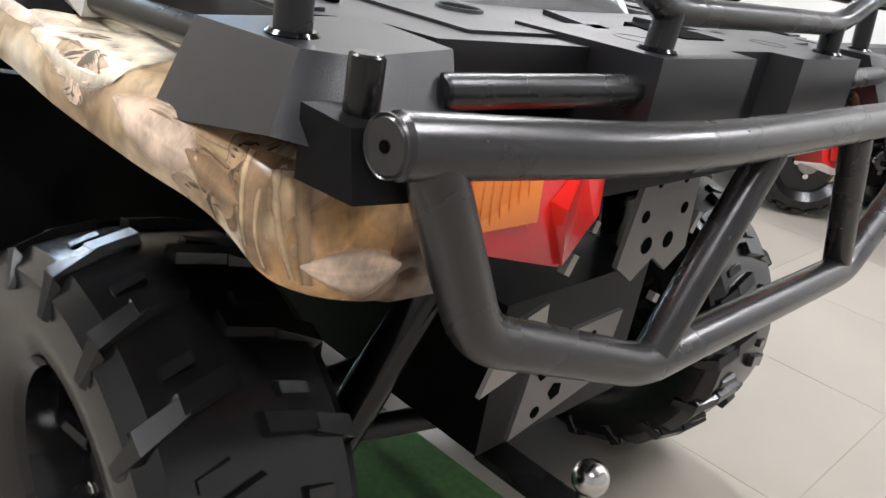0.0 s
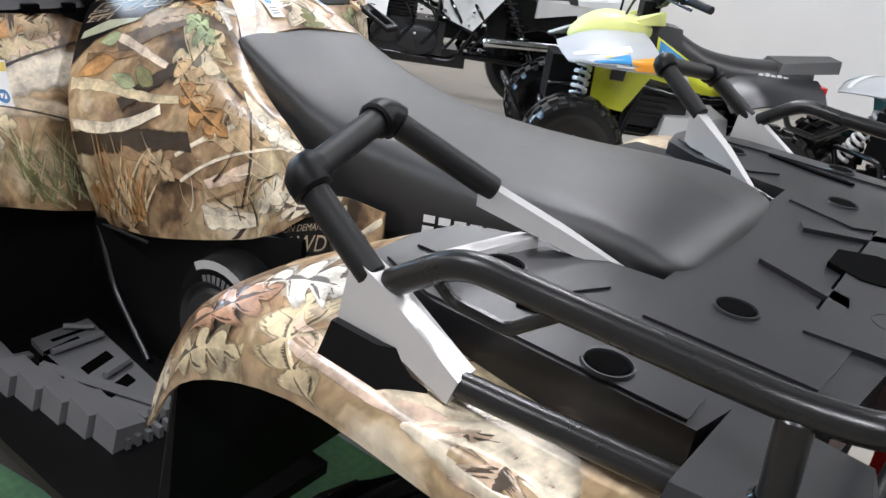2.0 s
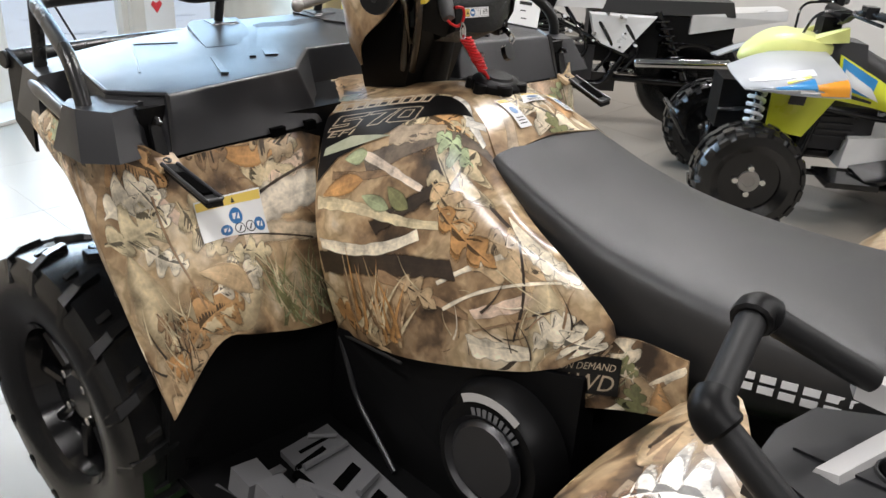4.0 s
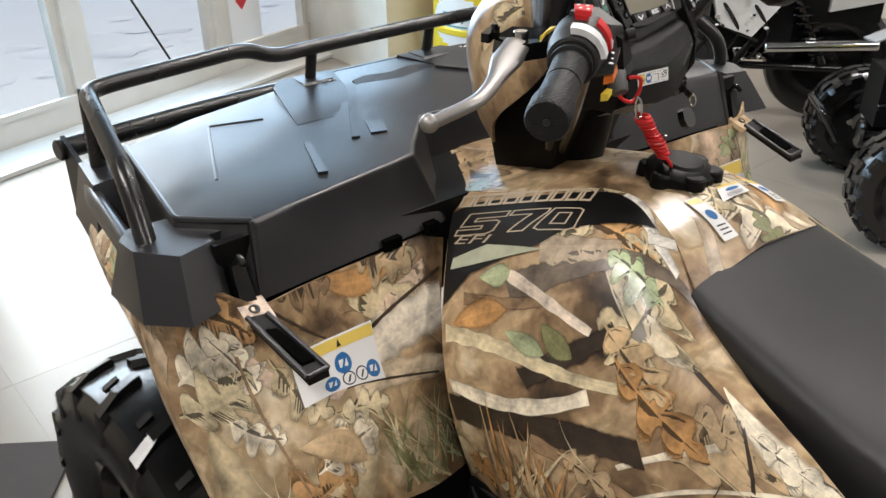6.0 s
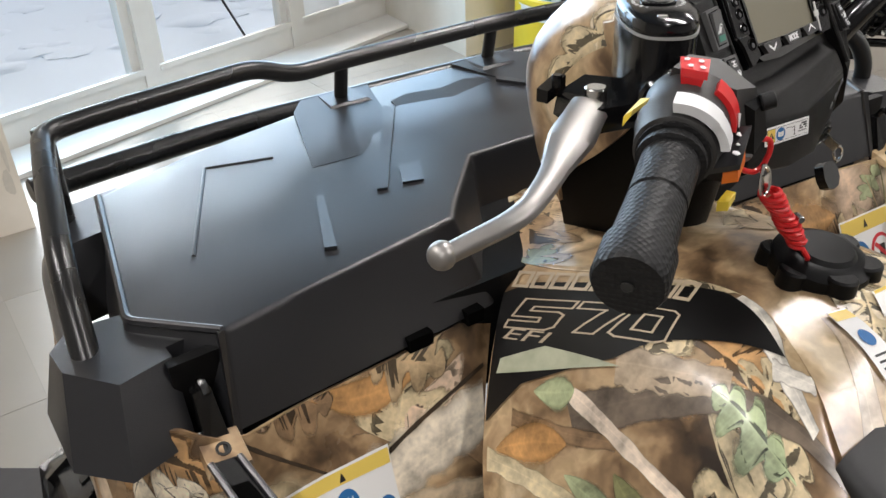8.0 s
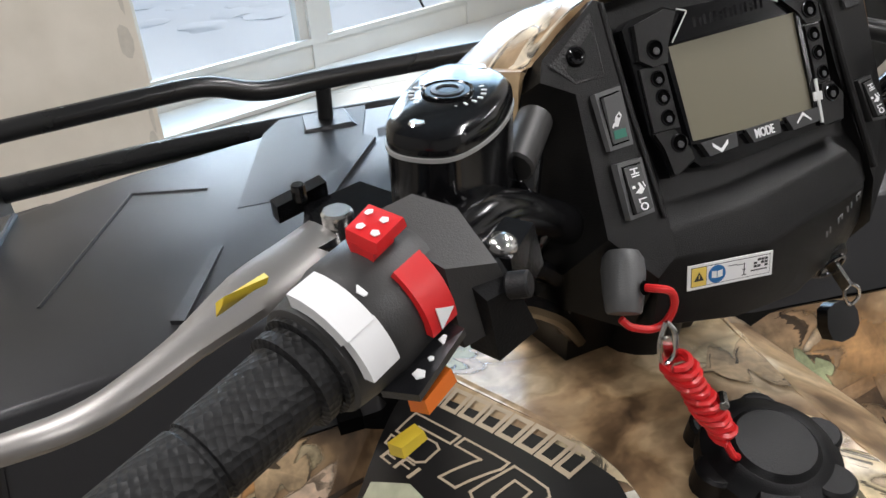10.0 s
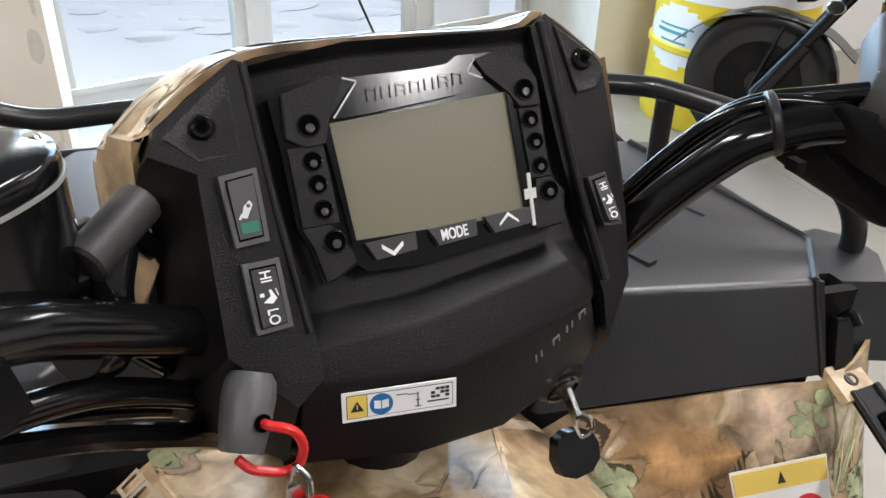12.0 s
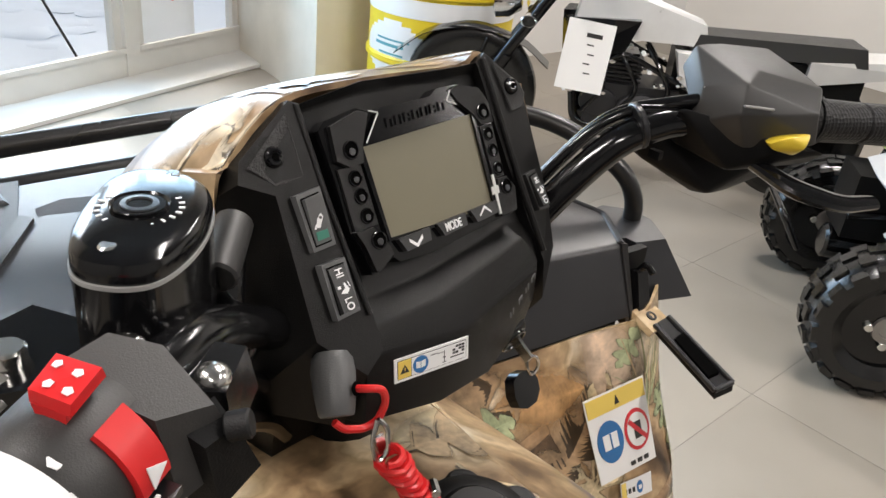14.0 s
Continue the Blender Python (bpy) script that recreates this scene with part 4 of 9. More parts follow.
for x, z, r_ in ((-0.185, 0.50, 0.016), (-0.155, 0.46, 0.012), (-0.12, 0.475, 0.010), (-0.085, 0.49, 0.012), (-0.185, 0.44, 0.008), (-0.10, 0.52, 0.006), (-0.075, 0.465, 0.006)):
    part("plate_hole", disc((x, -0.6605, z), (0, -1, 0), r_, 0.0012, 5 if r_ > 0.011 else 10), HOLE_SHADE, hp)
part("lower_plate", hexa([(-0.30, -0.66, 0.50), (-0.205, -0.66, 0.525), (-0.215, -0.66, 0.59), (-0.27, -0.66, 0.575)], [(-0.30, -0.666, 0.50), (-0.205, -0.666, 0.525), (-0.215, -0.666, 0.59), (-0.27, -0.666, 0.575)], 0.001), ALU, atv)
part("plate_bolt", disc((-0.25, -0.666, 0.545), (0, -1, 0), 0.009, 0.006, 6), STEEL, atv)
for x, z, w, h in ((0.10, 0.63, 0.012, 0.03), (0.15, 0.60, 0.016, 0.012), (-0.17, 0.62, 0.012, 0.025), (0.22, 0.66, 0.014, 0.02), (-0.14, 0.66, 0.010, 0.014), (0.05, 0.53, 0.014, 0.012), (0.27, 0.60, 0.010, 0.016)):
    part("small_bracket", box((x, -0.648, z), (w, 0.01, h), 0.002, pose(0, 0, 0, 0, 25, 0)), ALU, atv)
part("shock_mount", tube([(-0.30, -0.45, 0.30), (-0.16, -0.50, 0.62)], 0.03), GLOSS, atv)
part("shock_mount", tube([(0.30, -0.45, 0.30), (0.16, -0.50, 0.62)], 0.03), GLOSS, atv)
part("suspension_arm", tube([(-0.40, -0.36, 0.27), (-0.10, -0.48, 0.30)], 0.018), TUBE_M, atv)
part("suspension_arm", tube([(0.40, -0.36, 0.27), (0.10, -0.48, 0.30)], 0.018), TUBE_M, atv)
ball_bm = bmesh.new()
bmesh.ops.create_uvsphere(ball_bm, u_segments=20, v_segments=12, radius=0.027, matrix=Matrix.Translation((0.0, -0.66, 0.262)))
part("tow_ball", join(ball_bm, rod((0, -0.66, 0.19), (0, -0.66, 0.25), 0.013)), STEEL, atv, "polished steel tow ball")
part("hitch_tongue", box((0, -0.58, 0.195), (0.06, 0.2, 0.014), 0.003), TUBE_M, atv)


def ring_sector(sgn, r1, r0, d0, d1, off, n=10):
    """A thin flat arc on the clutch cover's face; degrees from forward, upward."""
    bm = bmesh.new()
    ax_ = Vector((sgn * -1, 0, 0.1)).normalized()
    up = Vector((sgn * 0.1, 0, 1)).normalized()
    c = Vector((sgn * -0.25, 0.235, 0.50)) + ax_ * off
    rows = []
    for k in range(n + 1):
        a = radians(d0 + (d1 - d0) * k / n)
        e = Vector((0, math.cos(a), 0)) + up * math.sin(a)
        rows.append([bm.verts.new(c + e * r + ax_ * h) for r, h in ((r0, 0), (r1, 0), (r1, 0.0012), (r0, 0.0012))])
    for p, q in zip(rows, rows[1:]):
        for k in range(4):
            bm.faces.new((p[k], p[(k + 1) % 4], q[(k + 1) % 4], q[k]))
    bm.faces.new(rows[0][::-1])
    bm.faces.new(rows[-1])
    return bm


# chassis, liners and footwells
part("chassis", box((0, 0.2, 0.42), (0.32, 1.55, 0.22), 0.03), PLASTIC_D, atv)
part("engine", box((0, 0.15, 0.55), (0.36, 0.6, 0.22), 0.04), PLASTIC_D, atv)
part("rear_axle", rod((-0.42, -0.35, 0.32), (0.42, -0.35, 0.32), 0.02), TUBE_M, atv)
part("rear_liner", prism([(-0.42, -0.66), (-0.42, -0.20), (0.42, -0.20), (0.42, -0.66)], 0.70, 0.79, None, 0.01), PLASTIC_D, atv)
for sgn in (1, -1):
    S = lambda pts: [(sgn * x, y, z) for x, y, z in pts]
    part("wheel_well_liner", hexa(S([(-0.57, 0.02, 0.36), (-0.2, 0.03, 0.36), (-0.2, 0.05, 0.36), (-0.58, 0.035, 0.36)]), S([(-0.57, -0.005, 0.68), (-0.2, 0.0, 0.62), (-0.2, 0.02, 0.62), (-0.56, 0.012, 0.68)]), 0.003), PLASTIC_D, atv)
    part("footwell", hexa(S([(-0.25, 0.12, 0.28), (-0.25, 0.70, 0.28), (-0.20, 0.70, 0.28), (-0.20, 0.12, 0.28)]), S([(-0.255, 0.12, 0.69), (-0.268, 0.66, 0.535), (-0.22, 0.66, 0.535), (-0.21, 0.12, 0.70)]), 0.006), PLASTIC_D, atv)
    part("footwell_front", hexa(S([(-0.60, 0.74, 0.30), (-0.17, 0.70, 0.30), (-0.17, 0.76, 0.30), (-0.60, 0.76, 0.30)]), S([(-0.56, 0.72, 0.74), (-0.17, 0.71, 0.70), (-0.17, 0.76, 0.70), (-0.57, 0.75, 0.74)]), 0.006), PLASTIC_D, atv)
    part("lower_skirt", hexa(S([(-0.575, 0.05, 0.26), (-0.575, 0.76, 0.28), (-0.22, 0.76, 0.28), (-0.22, 0.05, 0.26)]), S([(-0.575, 0.05, 0.285), (-0.575, 0.76, 0.30), (-0.22, 0.76, 0.30), (-0.22, 0.05, 0.285)]), 0.005), PLASTIC_D, atv)
    part("clutch_cover", disc((sgn * -0.25, 0.235, 0.50), (sgn * -1, 0, 0.1), 0.125, 0.07, 40, r2=0.115), PLASTIC_D, atv)
    part("clutch_ring", disc((sgn * -0.318, 0.235, 0.507), (sgn * -1, 0, 0.1), 0.078, 0.012, 40, r2=0.070), PLASTIC, atv)
    # foot rest: slotted plate, stepped outer blocks and heel teeth
    fp = part("foot_rest", hexa(S([(-0.285, 0.668, 0.290), (-0.405, 0.664, 0.290), (-0.435, 0.32, 0.275), (-0.31, 0.33, 0.275)]), S([(-0.285, 0.668, 0.312), (-0.405, 0.664, 0.312), (-0.435, 0.32, 0.292), (-0.31, 0.33, 0.292)]), 0.004), FOOT_M, atv, "grey ribbed plastic foot rest")
    # black blocks stand for the shade in the plate's slots
    for x0, x1, y0, y1, dy in ((-0.38, -0.31, 0.632, 0.640, 0.0), (-0.41, -0.335, 0.60, 0.612, 0.01), (-0.385, -0.32, 0.505, 0.53, 0.02), (-0.40, -0.33, 0.42, 0.445, 0.02), (-0.425, -0.41, 0.55, 0.60, 0.0)):
        part("slot", hexa(S([(x0, y0, 0.285), (x1, y0 + dy, 0.285), (x1, y1 + dy, 0.285), (x0, y1, 0.285)]), S([(x0, y0, 0.2935 + 0.055 * (y0 - 0.32) + 0.0008), (x1, y0 + dy, 0.2935 + 0.055 * (y0 + dy - 0.32) + 0.0008), (x1, y1 + dy, 0.2935 + 0.055 * (y1 + dy - 0.32) + 0.0008), (x0, y1, 0.2935 + 0.055 * (y1 - 0.32) + 0.0008)]), 0), HOLE_SHADE, fp)
    for a_, b_, w in (((-0.405, 0.590, 0.318), (-0.30, 0.590, 0.318), 0.007), ((-0.44, 0.565, 0.316), (-0.345, 0.36, 0.302), 0.010), ((-0.37, 0.475, 0.310), (-0.31, 0.49, 0.310), 0.008), ((-0.435, 0.50, 0.31), (-0.40, 0.38, 0.30), 0.012), ((-0.345, 0.655, 0.322), (-0.30, 0.62, 0.320), 0.006)):
        part("tread_rib", tube(S([a_, b_]), w, seg=6), FOOT_M, fp)
    for k in range(6):
        y = 0.655 - 0.06 * k
        part("step_block", hexa(S([(-0.480 + 0.012 * k, y, 0.24), (-0.540 + 0.012 * k, y, 0.24), (-0.540 + 0.012 * k, y - 0.056, 0.24), (-0.480 + 0.012 * k, y - 0.0585, 0.24)]),
                                S([(-0.465 + 0.012 * k, y, 0.335 - 0.004 * (k % 2)), (-0.520 + 0.012 * k, y, 0.345 - 0.004 * (k % 2)), (-0.520 + 0.012 * k, y - 0.056, 0.335), (-0.465 + 0.012 * k, y - 0.056, 0.325)]), 0.006), FOOT_M, fp)
        part("web", hexa(S([(-0.42, y - 0.01, 0.27), (-0.475 + 0.012 * k, y - 0.03, 0.27), (-0.475 + 0.012 * k, y - 0.045, 0.27), (-0.42, y - 0.03, 0.27)]), S([(-0.42, y - 0.01, 0.30), (-0.475 + 0.012 * k, y - 0.03, 0.322), (-0.475 + 0.012 * k, y - 0.045, 0.322), (-0.42, y - 0.03, 0.30)]), 0.003), FOOT_M, fp)
    part("outer_wall", hexa(S([(-0.55, 0.68, 0.20), (-0.585, 0.68, 0.20), (-0.52, 0.26, 0.20), (-0.48, 0.26, 0.20)]), S([(-0.535, 0.68, 0.30), (-0.57, 0.68, 0.29), (-0.505, 0.26, 0.27), (-0.475, 0.26, 0.28)]), 0.006), PLASTIC, fp)
    for k in range(7):
        for yy in (0.325, 0.285):
            part("tread_tooth", box((sgn * (-0.33 - 0.019 * k), yy + 0.003 * k, 0.300), (0.009, 0.022, 0.022), 0.002), FOOT_M, fp)
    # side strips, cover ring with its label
    part("body_strip", tube(S([(-0.262, 0.655, 0.52), (-0.266, 0.60, 0.40), (-0.275, 0.48, 0.30)]), 0.006, 0.03, 8), PLASTIC, atv)
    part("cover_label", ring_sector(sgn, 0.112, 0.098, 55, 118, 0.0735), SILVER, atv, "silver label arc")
    for k in range(9):
        part("print_bar", ring_sector(sgn, 0.088, 0.074, 62 + 8 * k, 67 + 8 * k, 0.0735), FOOT_M, atv)
    part("side_seam_trim", tube(S([(-0.29, 0.46, 0.565), (-0.262, 0.655, 0.525)]), 0.003, seg=8), LABEL_K, atv)


# wheels
def wheel(m, R, W):
    bm = bmesh.new()
    seg = 48
    prof = [(-W / 2 * 0.72, R * 0.50), (-W / 2 * 0.95, R * 0.62), (-W / 2, R * 0.76), (-W / 2 * 0.96, R * 0.88), (-W / 2 * 0.78, R * 0.945), (0, R * 0.962),
            (W / 2 * 0.78, R * 0.945), (W / 2 * 0.96, R * 0.88), (W / 2, R * 0.76), (W / 2 * 0.95, R * 0.62), (W / 2 * 0.72, R * 0.50)]
    rings = [[bm.verts.new((x, r * math.cos(2 * math.pi * k / seg), r * math.sin(2 * math.pi * k / seg))) for x, r in prof] for k in range(seg)]
    for k in range(seg):
        a, b = rings[k], rings[(k + 1) % seg]
        for j in range(len(prof)):
            jj = (j + 1) % len(prof)
            bm.faces.new((a[j], a[jj], b[jj], b[j]))
    bmesh.ops.transform(bm, matrix=m, verts=bm.verts)
    rim = bmesh.new()
    full = [(W * 0.40, R * 0.53), (W * 0.36, R * 0.49), (W * 0.12, R * 0.45), (W * 0.12, R * 0.20), (W * 0.2, R * 0.15), (W * 0.2, 0.001)]
    for pr in (full, [(-x, r) for x, r in full]):
        rr = [[rim.verts.new((x, r * math.cos(2 * math.pi * k / 40), r * math.sin(2 * math.pi * k / 40))) for x, r in pr] for k in range(40)]
        for k in range(40):
            a, b = rr[k], rr[(k + 1) % 40]
            for j in range(len(pr) - 1):
                rim.faces.new((a[j], a[j + 1], b[j + 1], b[j]))
    bmesh.ops.transform(rim, matrix=m, verts=rim.verts)
    rim_ob = part("wheel", rim, GLOSS, atv, "black wheel with a chunky off-road tyre")
    part("tyre", bm, RUBBER, rim_ob, "black knobbly rubber tyre")
    lugs = []
    N = 17
    for k in range(N):
        for s in (1, -1):
            a = 2 * math.pi * (k + 0.25 * s) / N
            # a long bar from the middle to the shoulder, a hooked foot down the sidewall, and a short block between
            for lo, hi in (([(0.02, -0.016, 0.945), (0.27, -0.030, 0.925), (0.27, -0.002, 0.925), (0.02, 0.012, 0.945)], [(0.03, -0.012, 0.998), (0.27, -0.026, 0.982), (0.27, -0.006, 0.982), (0.03, 0.008, 0.998)]),
                           ([(0.25, -0.032, 0.925), (0.455, -0.050, 0.87), (0.455, -0.018, 0.87), (0.25, -0.004, 0.925)], [(0.25, -0.027, 0.983), (0.462, -0.046, 0.935), (0.462, -0.022, 0.935), (0.25, -0.008, 0.983)]),
                           ([(0.44, -0.050, 0.90), (0.50, -0.052, 0.79), (0.50, -0.034, 0.79), (0.44, -0.022, 0.90)], [(0.462, -0.046, 0.935), (0.520, -0.048, 0.80), (0.520, -0.036, 0.80), (0.462, -0.026, 0.935)]),
                           ([(0.14, 0.016, 0.94), (0.30, 0.008, 0.915), (0.30, 0.026, 0.915), (0.14, 0.034, 0.94)], [(0.15, 0.019, 0.975), (0.29, 0.011, 0.957), (0.29, 0.023, 0.957), (0.15, 0.031, 0.975)])):
                b = hexa([(s * x * W, y, z * R) for x, y, z in lo], [(s * x * W, y, z * R) for x, y, z in hi], 0.0035)
                bmesh.ops.rotate(b, cent=(0, 0, 0), matrix=Matrix.Rotation(a, 3, "X"), verts=b.verts)
                lugs.append(b)
    lb = join(*lugs)
    bmesh.ops.transform(lb, matrix=m, verts=lb.verts)
    part("tread_lug", lb, RUBBER, rim_ob, kind="stuff")
    for s in (1, -1):
        for k in range(4):
            a = 2 * math.pi * (k + 0.5) / 4
            part("lug_nut", rod(m @ Vector((s * W * 0.12, 0.055 * math.cos(a), 0.055 * math.sin(a))), m @ Vector((s * (W * 0.12 + 0.022), 0.055 * math.cos(a), 0.055 * math.sin(a))), 0.009, 6), STEEL, rim_ob)
        for k in range(8):
            a = 2 * math.pi * k / 8
            part("spoke", rod(m @ Vector((s * (W * 0.13), 0.07 * math.cos(a), 0.07 * math.sin(a))), m @ Vector((s * (W * 0.17), R * 0.46 * math.cos(a), R * 0.46 * math.sin(a))), 0.014, 8), GLOSS, rim_ob)


for sx in (-1, 1):
    wheel(pose(sx * 0.50, -0.36, 0.295, 0, 0, 0), 0.295, 0.23)
    wheel(pose(sx * 0.58, 1.06, 0.33, 0, 0, 2), 0.33, 0.19)

# front storage lid, corner caps and rack
lid_top = lambda y: 0.998 + 0.010 * (y - 0.8) / 0.4


def lid_mesh():
    """The storage lid: a faceted top with a lowered outer field, and skirts that flare downwards."""
    half = [("r1", -0.10, 0.955, 0, -0.10, 0.93), ("r2", -0.185, 0.872, 0, -0.165, 0.83), ("r3", -0.215, 0.838, 0, -0.20, 0.785), ("a", -0.499, 0.799, 0, -0.515, 0.772), ("b", -0.565, 0.877, -0.006, -0.590, 0.855),
            ("c", -0.512, 1.150, -0.007, -0.530, 1.165), ("d", -0.386, 1.192, -0.004, -0.390, 1.208), ("e", -0.215, 1.220, 0.0, -0.215, 1.236), ("f", -0.150, 1.238, 0.004, -0.150, 1.255)]
    inner = [("l1", -0.474, 0.937), ("l2", -0.386, 1.129), ("l3", -0.300, 1.100), ("m", -0.215, 1.000)]
    bm = bmesh.new()
    hi, lo = {}, {}
    for s, t in ((1, ""), (-1, "'")):
        for k, x, y, dz, x2, y2 in half:
            hi[k + t], lo[k + t] = bm.verts.new((s * x, y, lid_top(y) + dz)), bm.verts.new((s * x2, y2, 0.905))
        for k, x, y in inner:
            hi[k + t] = bm.verts.new((s * x, y, lid_top(y)))
        for f in ("a b l1", "b c l2 l1", "c d l2", "d e l3 l2", "a l1 l2 l3 m r3", "r3 m r2", "e f m l3", "r2 m f r1"):
            bm.faces.new([hi[k + t] for k in f.split()])
    bm.faces.new([hi[k] for k in ("r1", "f", "f'", "r1'")])
    ring = [h[0] for h in half]
    loop = ring + [k + "'" for k in ring[::-1]]
    for k, q in zip(loop, loop[1:] + loop[:1]):
        bm.faces.new((hi[k], hi[q], lo[q], lo[k]))
    bmesh.ops.recalc_face_normals(bm, faces=bm.faces)
    return bevel(bm, 0.006, 3, 14)


part("lid_underbox", hexa([(-0.500, 0.802, 0.79), (0.535, 0.802, 0.79), (0.500, 1.12, 0.79), (-0.500, 1.12, 0.79)], [(-0.500, 0.808, 0.930), (0.535, 0.808, 0.930), (0.500, 1.14, 0.930), (-0.500, 1.14, 0.930)], 0.01), PLASTIC_D, atv)
part("storage_lid", lid_mesh(), PLASTIC, atv, "charcoal moulded plastic front storage lid")


def on_lid(outline, h, sink=0.006):
    """A raised field on the lid; h: how far each corner stands above it."""
    return hexa([(x, y, lid_top(y) - sink) for x, y in outline], [(x, y, lid_top(y) + q) for (x, y), q in zip(outline, h)], 0.0022, 2)


for sgn in (1, -1):
    S = lambda pts: [(sgn * x, y, z) for x, y, z in pts]
    part("corner_cap", hexa(S([(-0.650, 0.900, 0.912), (-0.650, 0.802, 0.914), (-0.612, 0.754, 0.917), (-0.549, 0.780, 0.911), (-0.549, 0.815, 0.911), (-0.500, 0.820, 0.911), (-0.550, 0.930, 0.908), (-0.630, 0.940, 0.908)]),
                            S([(-0.632, 0.885, 0.984), (-0.630, 0.848, 0.984), (-0.595, 0.800, 0.984), (-0.546, 0.810, 0.985), (-0.546, 0.826, 0.985), (-0.497, 0.830, 0.986), (-0.555, 0.905, 0.984), (-0.610, 0.915, 0.982)]), 0.005), PLASTIC, atv)
    part("front_corner_block", hexa(S([(-0.605, 1.060, 0.89), (-0.500, 1.060, 0.90), (-0.470, 1.215, 0.90), (-0.585, 1.215, 0.89)]), S([(-0.588, 1.085, 0.980), (-0.500, 1.080, 0.992), (-0.482, 1.185, 0.990), (-0.572, 1.185, 0.980)]), 0.008), PLASTIC, atv)
    part("latch_recess", box((sgn * -0.528, 0.803, 0.942), (0.052, 0.012, 0.082), 0.002), PLASTIC_D, atv)
    part("lid_fin", hexa(S([(-0.517, 0.770, 0.903), (-0.511, 0.770, 0.903), (-0.509, 0.790, 0.903), (-0.515, 0.800, 0.903)]), S([(-0.506, 0.795, 0.999), (-0.499, 0.798, 0.999), (-0.497, 0.806, 0.999), (-0.504, 0.812, 0.999)]), 0.0015), PLASTIC, atv)
    st_ = part("latch_strap", hexa(S([(-0.545, 0.762, 0.895), (-0.522, 0.762, 0.893), (-0.522, 0.778, 0.893), (-0.545, 0.778, 0.895)]), S([(-0.543, 0.782, 0.958), (-0.526, 0.784, 0.958), (-0.526, 0.796, 0.958), (-0.543, 0.794, 0.958)]), 0.003), RUBBER, atv)
    part("strap_hook", tube(S([(-0.534, 0.790, 0.955), (-0.534, 0.780, 0.972), (-0.534, 0.768, 0.962)]), 0.0045, 0.008, 8), RUBBER, st_)
    lt = part("latch_plate", hexa(S([(-0.556, 0.741, 0.894), (-0.514, 0.741, 0.890), (-0.512, 0.776, 0.904), (-0.553, 0.776, 0.908)]), S([(-0.554, 0.738, 0.902), (-0.516, 0.738, 0.898), (-0.514, 0.773, 0.912), (-0.551, 0.773, 0.916)]), 0.003), CAMO, atv)
    lhp = part("latch_handle", hexa(S([(-0.551, 0.742, 0.898), (-0.525, 0.742, 0.893), (-0.511, 0.638, 0.862), (-0.541, 0.634, 0.866)]), S([(-0.551, 0.745, 0.908), (-0.525, 0.745, 0.903), (-0.511, 0.640, 0.872), (-0.541, 0.636, 0.876)]), 0.003), PLASTIC_D, lt)
    # black patch on the handle for the shade in its hollow
    part("handle_pocket", hexa(S([(-0.546, 0.715, 0.897), (-0.529, 0.715, 0.893), (-0.518, 0.655, 0.876), (-0.536, 0.653, 0.879)]), S([(-0.546, 0.716, 0.9025), (-0.529, 0.716, 0.8985), (-0.518, 0.656, 0.8815), (-0.536, 0.654, 0.8845)]), 0.001), HOLE_SHADE, lhp)
    for e0, e1 in (((-0.551, 0.744, 0.909), (-0.541, 0.636, 0.877)), ((-0.525, 0.744, 0.904), (-0.511, 0.640, 0.873)), ((-0.541, 0.637, 0.877), (-0.511, 0.641, 0.873))):
        part("handle_rim", tube(S([e0, e1]), 0.0035, seg=8), PLASTIC, lhp)
    part("latch_rivet", lathe((sgn * -0.534, 0.757, 0.9065), (0, -0.36, 0.93), [(0, 0.0075), (0.002, 0.007), (0.0022, 0.0045), (0.001, 0.004)], 14), LABEL_K, lt)
    # lid relief: a rising field at the rack post, ridges, a crest and low steps
    part("lid_field", on_lid([(sgn * x, y) for x, y in ((-0.278, 1.045), (-0.222, 1.205), (-0.195, 1.238), (-0.080, 1.238), (-0.108, 1.150), (-0.180, 1.040))], (0.0005, 0.0090, 0.0100, 0.0085, 0.0040, 0.0005)), PLASTIC, atv)
    part("lid_rib", on_lid([(sgn * x, y) for x, y in ((-0.248, 0.942), (-0.236, 0.938), (-0.094, 1.140), (-0.106, 1.152))], (0.0035, 0.0035, 0.0075, 0.0075)), PLASTIC, atv)
    part("lid_rib", on_lid([(sgn * x, y) for x, y in ((-0.362, 0.862), (-0.350, 0.857), (-0.303, 0.972), (-0.312, 0.975))], (0.0045, 0.0045, 0.0015, 0.0015)), PLASTIC, atv)
    part("lid_crest", on_lid([(sgn * x, y) for x, y in ((-0.086, 1.162), (-0.090, 1.138), (-0.026, 1.108), (0.004, 1.128), (0.004, 1.158), (-0.054, 1.172))], (0.0065, 0.0020, 0.0020, 0.0040, 0.0070, 0.0070)), PLASTIC, atv)
    part("lid_step", on_lid([(sgn * x, y) for x, y in ((-0.188, 0.988), (-0.159, 0.983), (-0.189, 0.931), (-0.214, 0.939))], (0.0010, 0.0010, 0.0030, 0.0030)), PLASTIC, atv)
    for p, q in (((-0.474, 0.937), (-0.386, 1.129)), ((-0.386, 1.129), (-0.304, 1.104))):
        part("lid_crease", rod(V(sgn * p[0], p[1], lid_top(p[1]) - 0.0008), V(sgn * q[0], q[1], lid_top(q[1]) - 0.0008), 0.0026, 8), PLASTIC, atv)
    for x, w in ((-0.305, 0.030), (-0.232, 0.022)) if sgn == 1 else ():
        part("lid_notch", box((sgn * x, 0.7835, 0.906), (w, 0.016, 0.016), 0.001), HOLE_SHADE, atv)
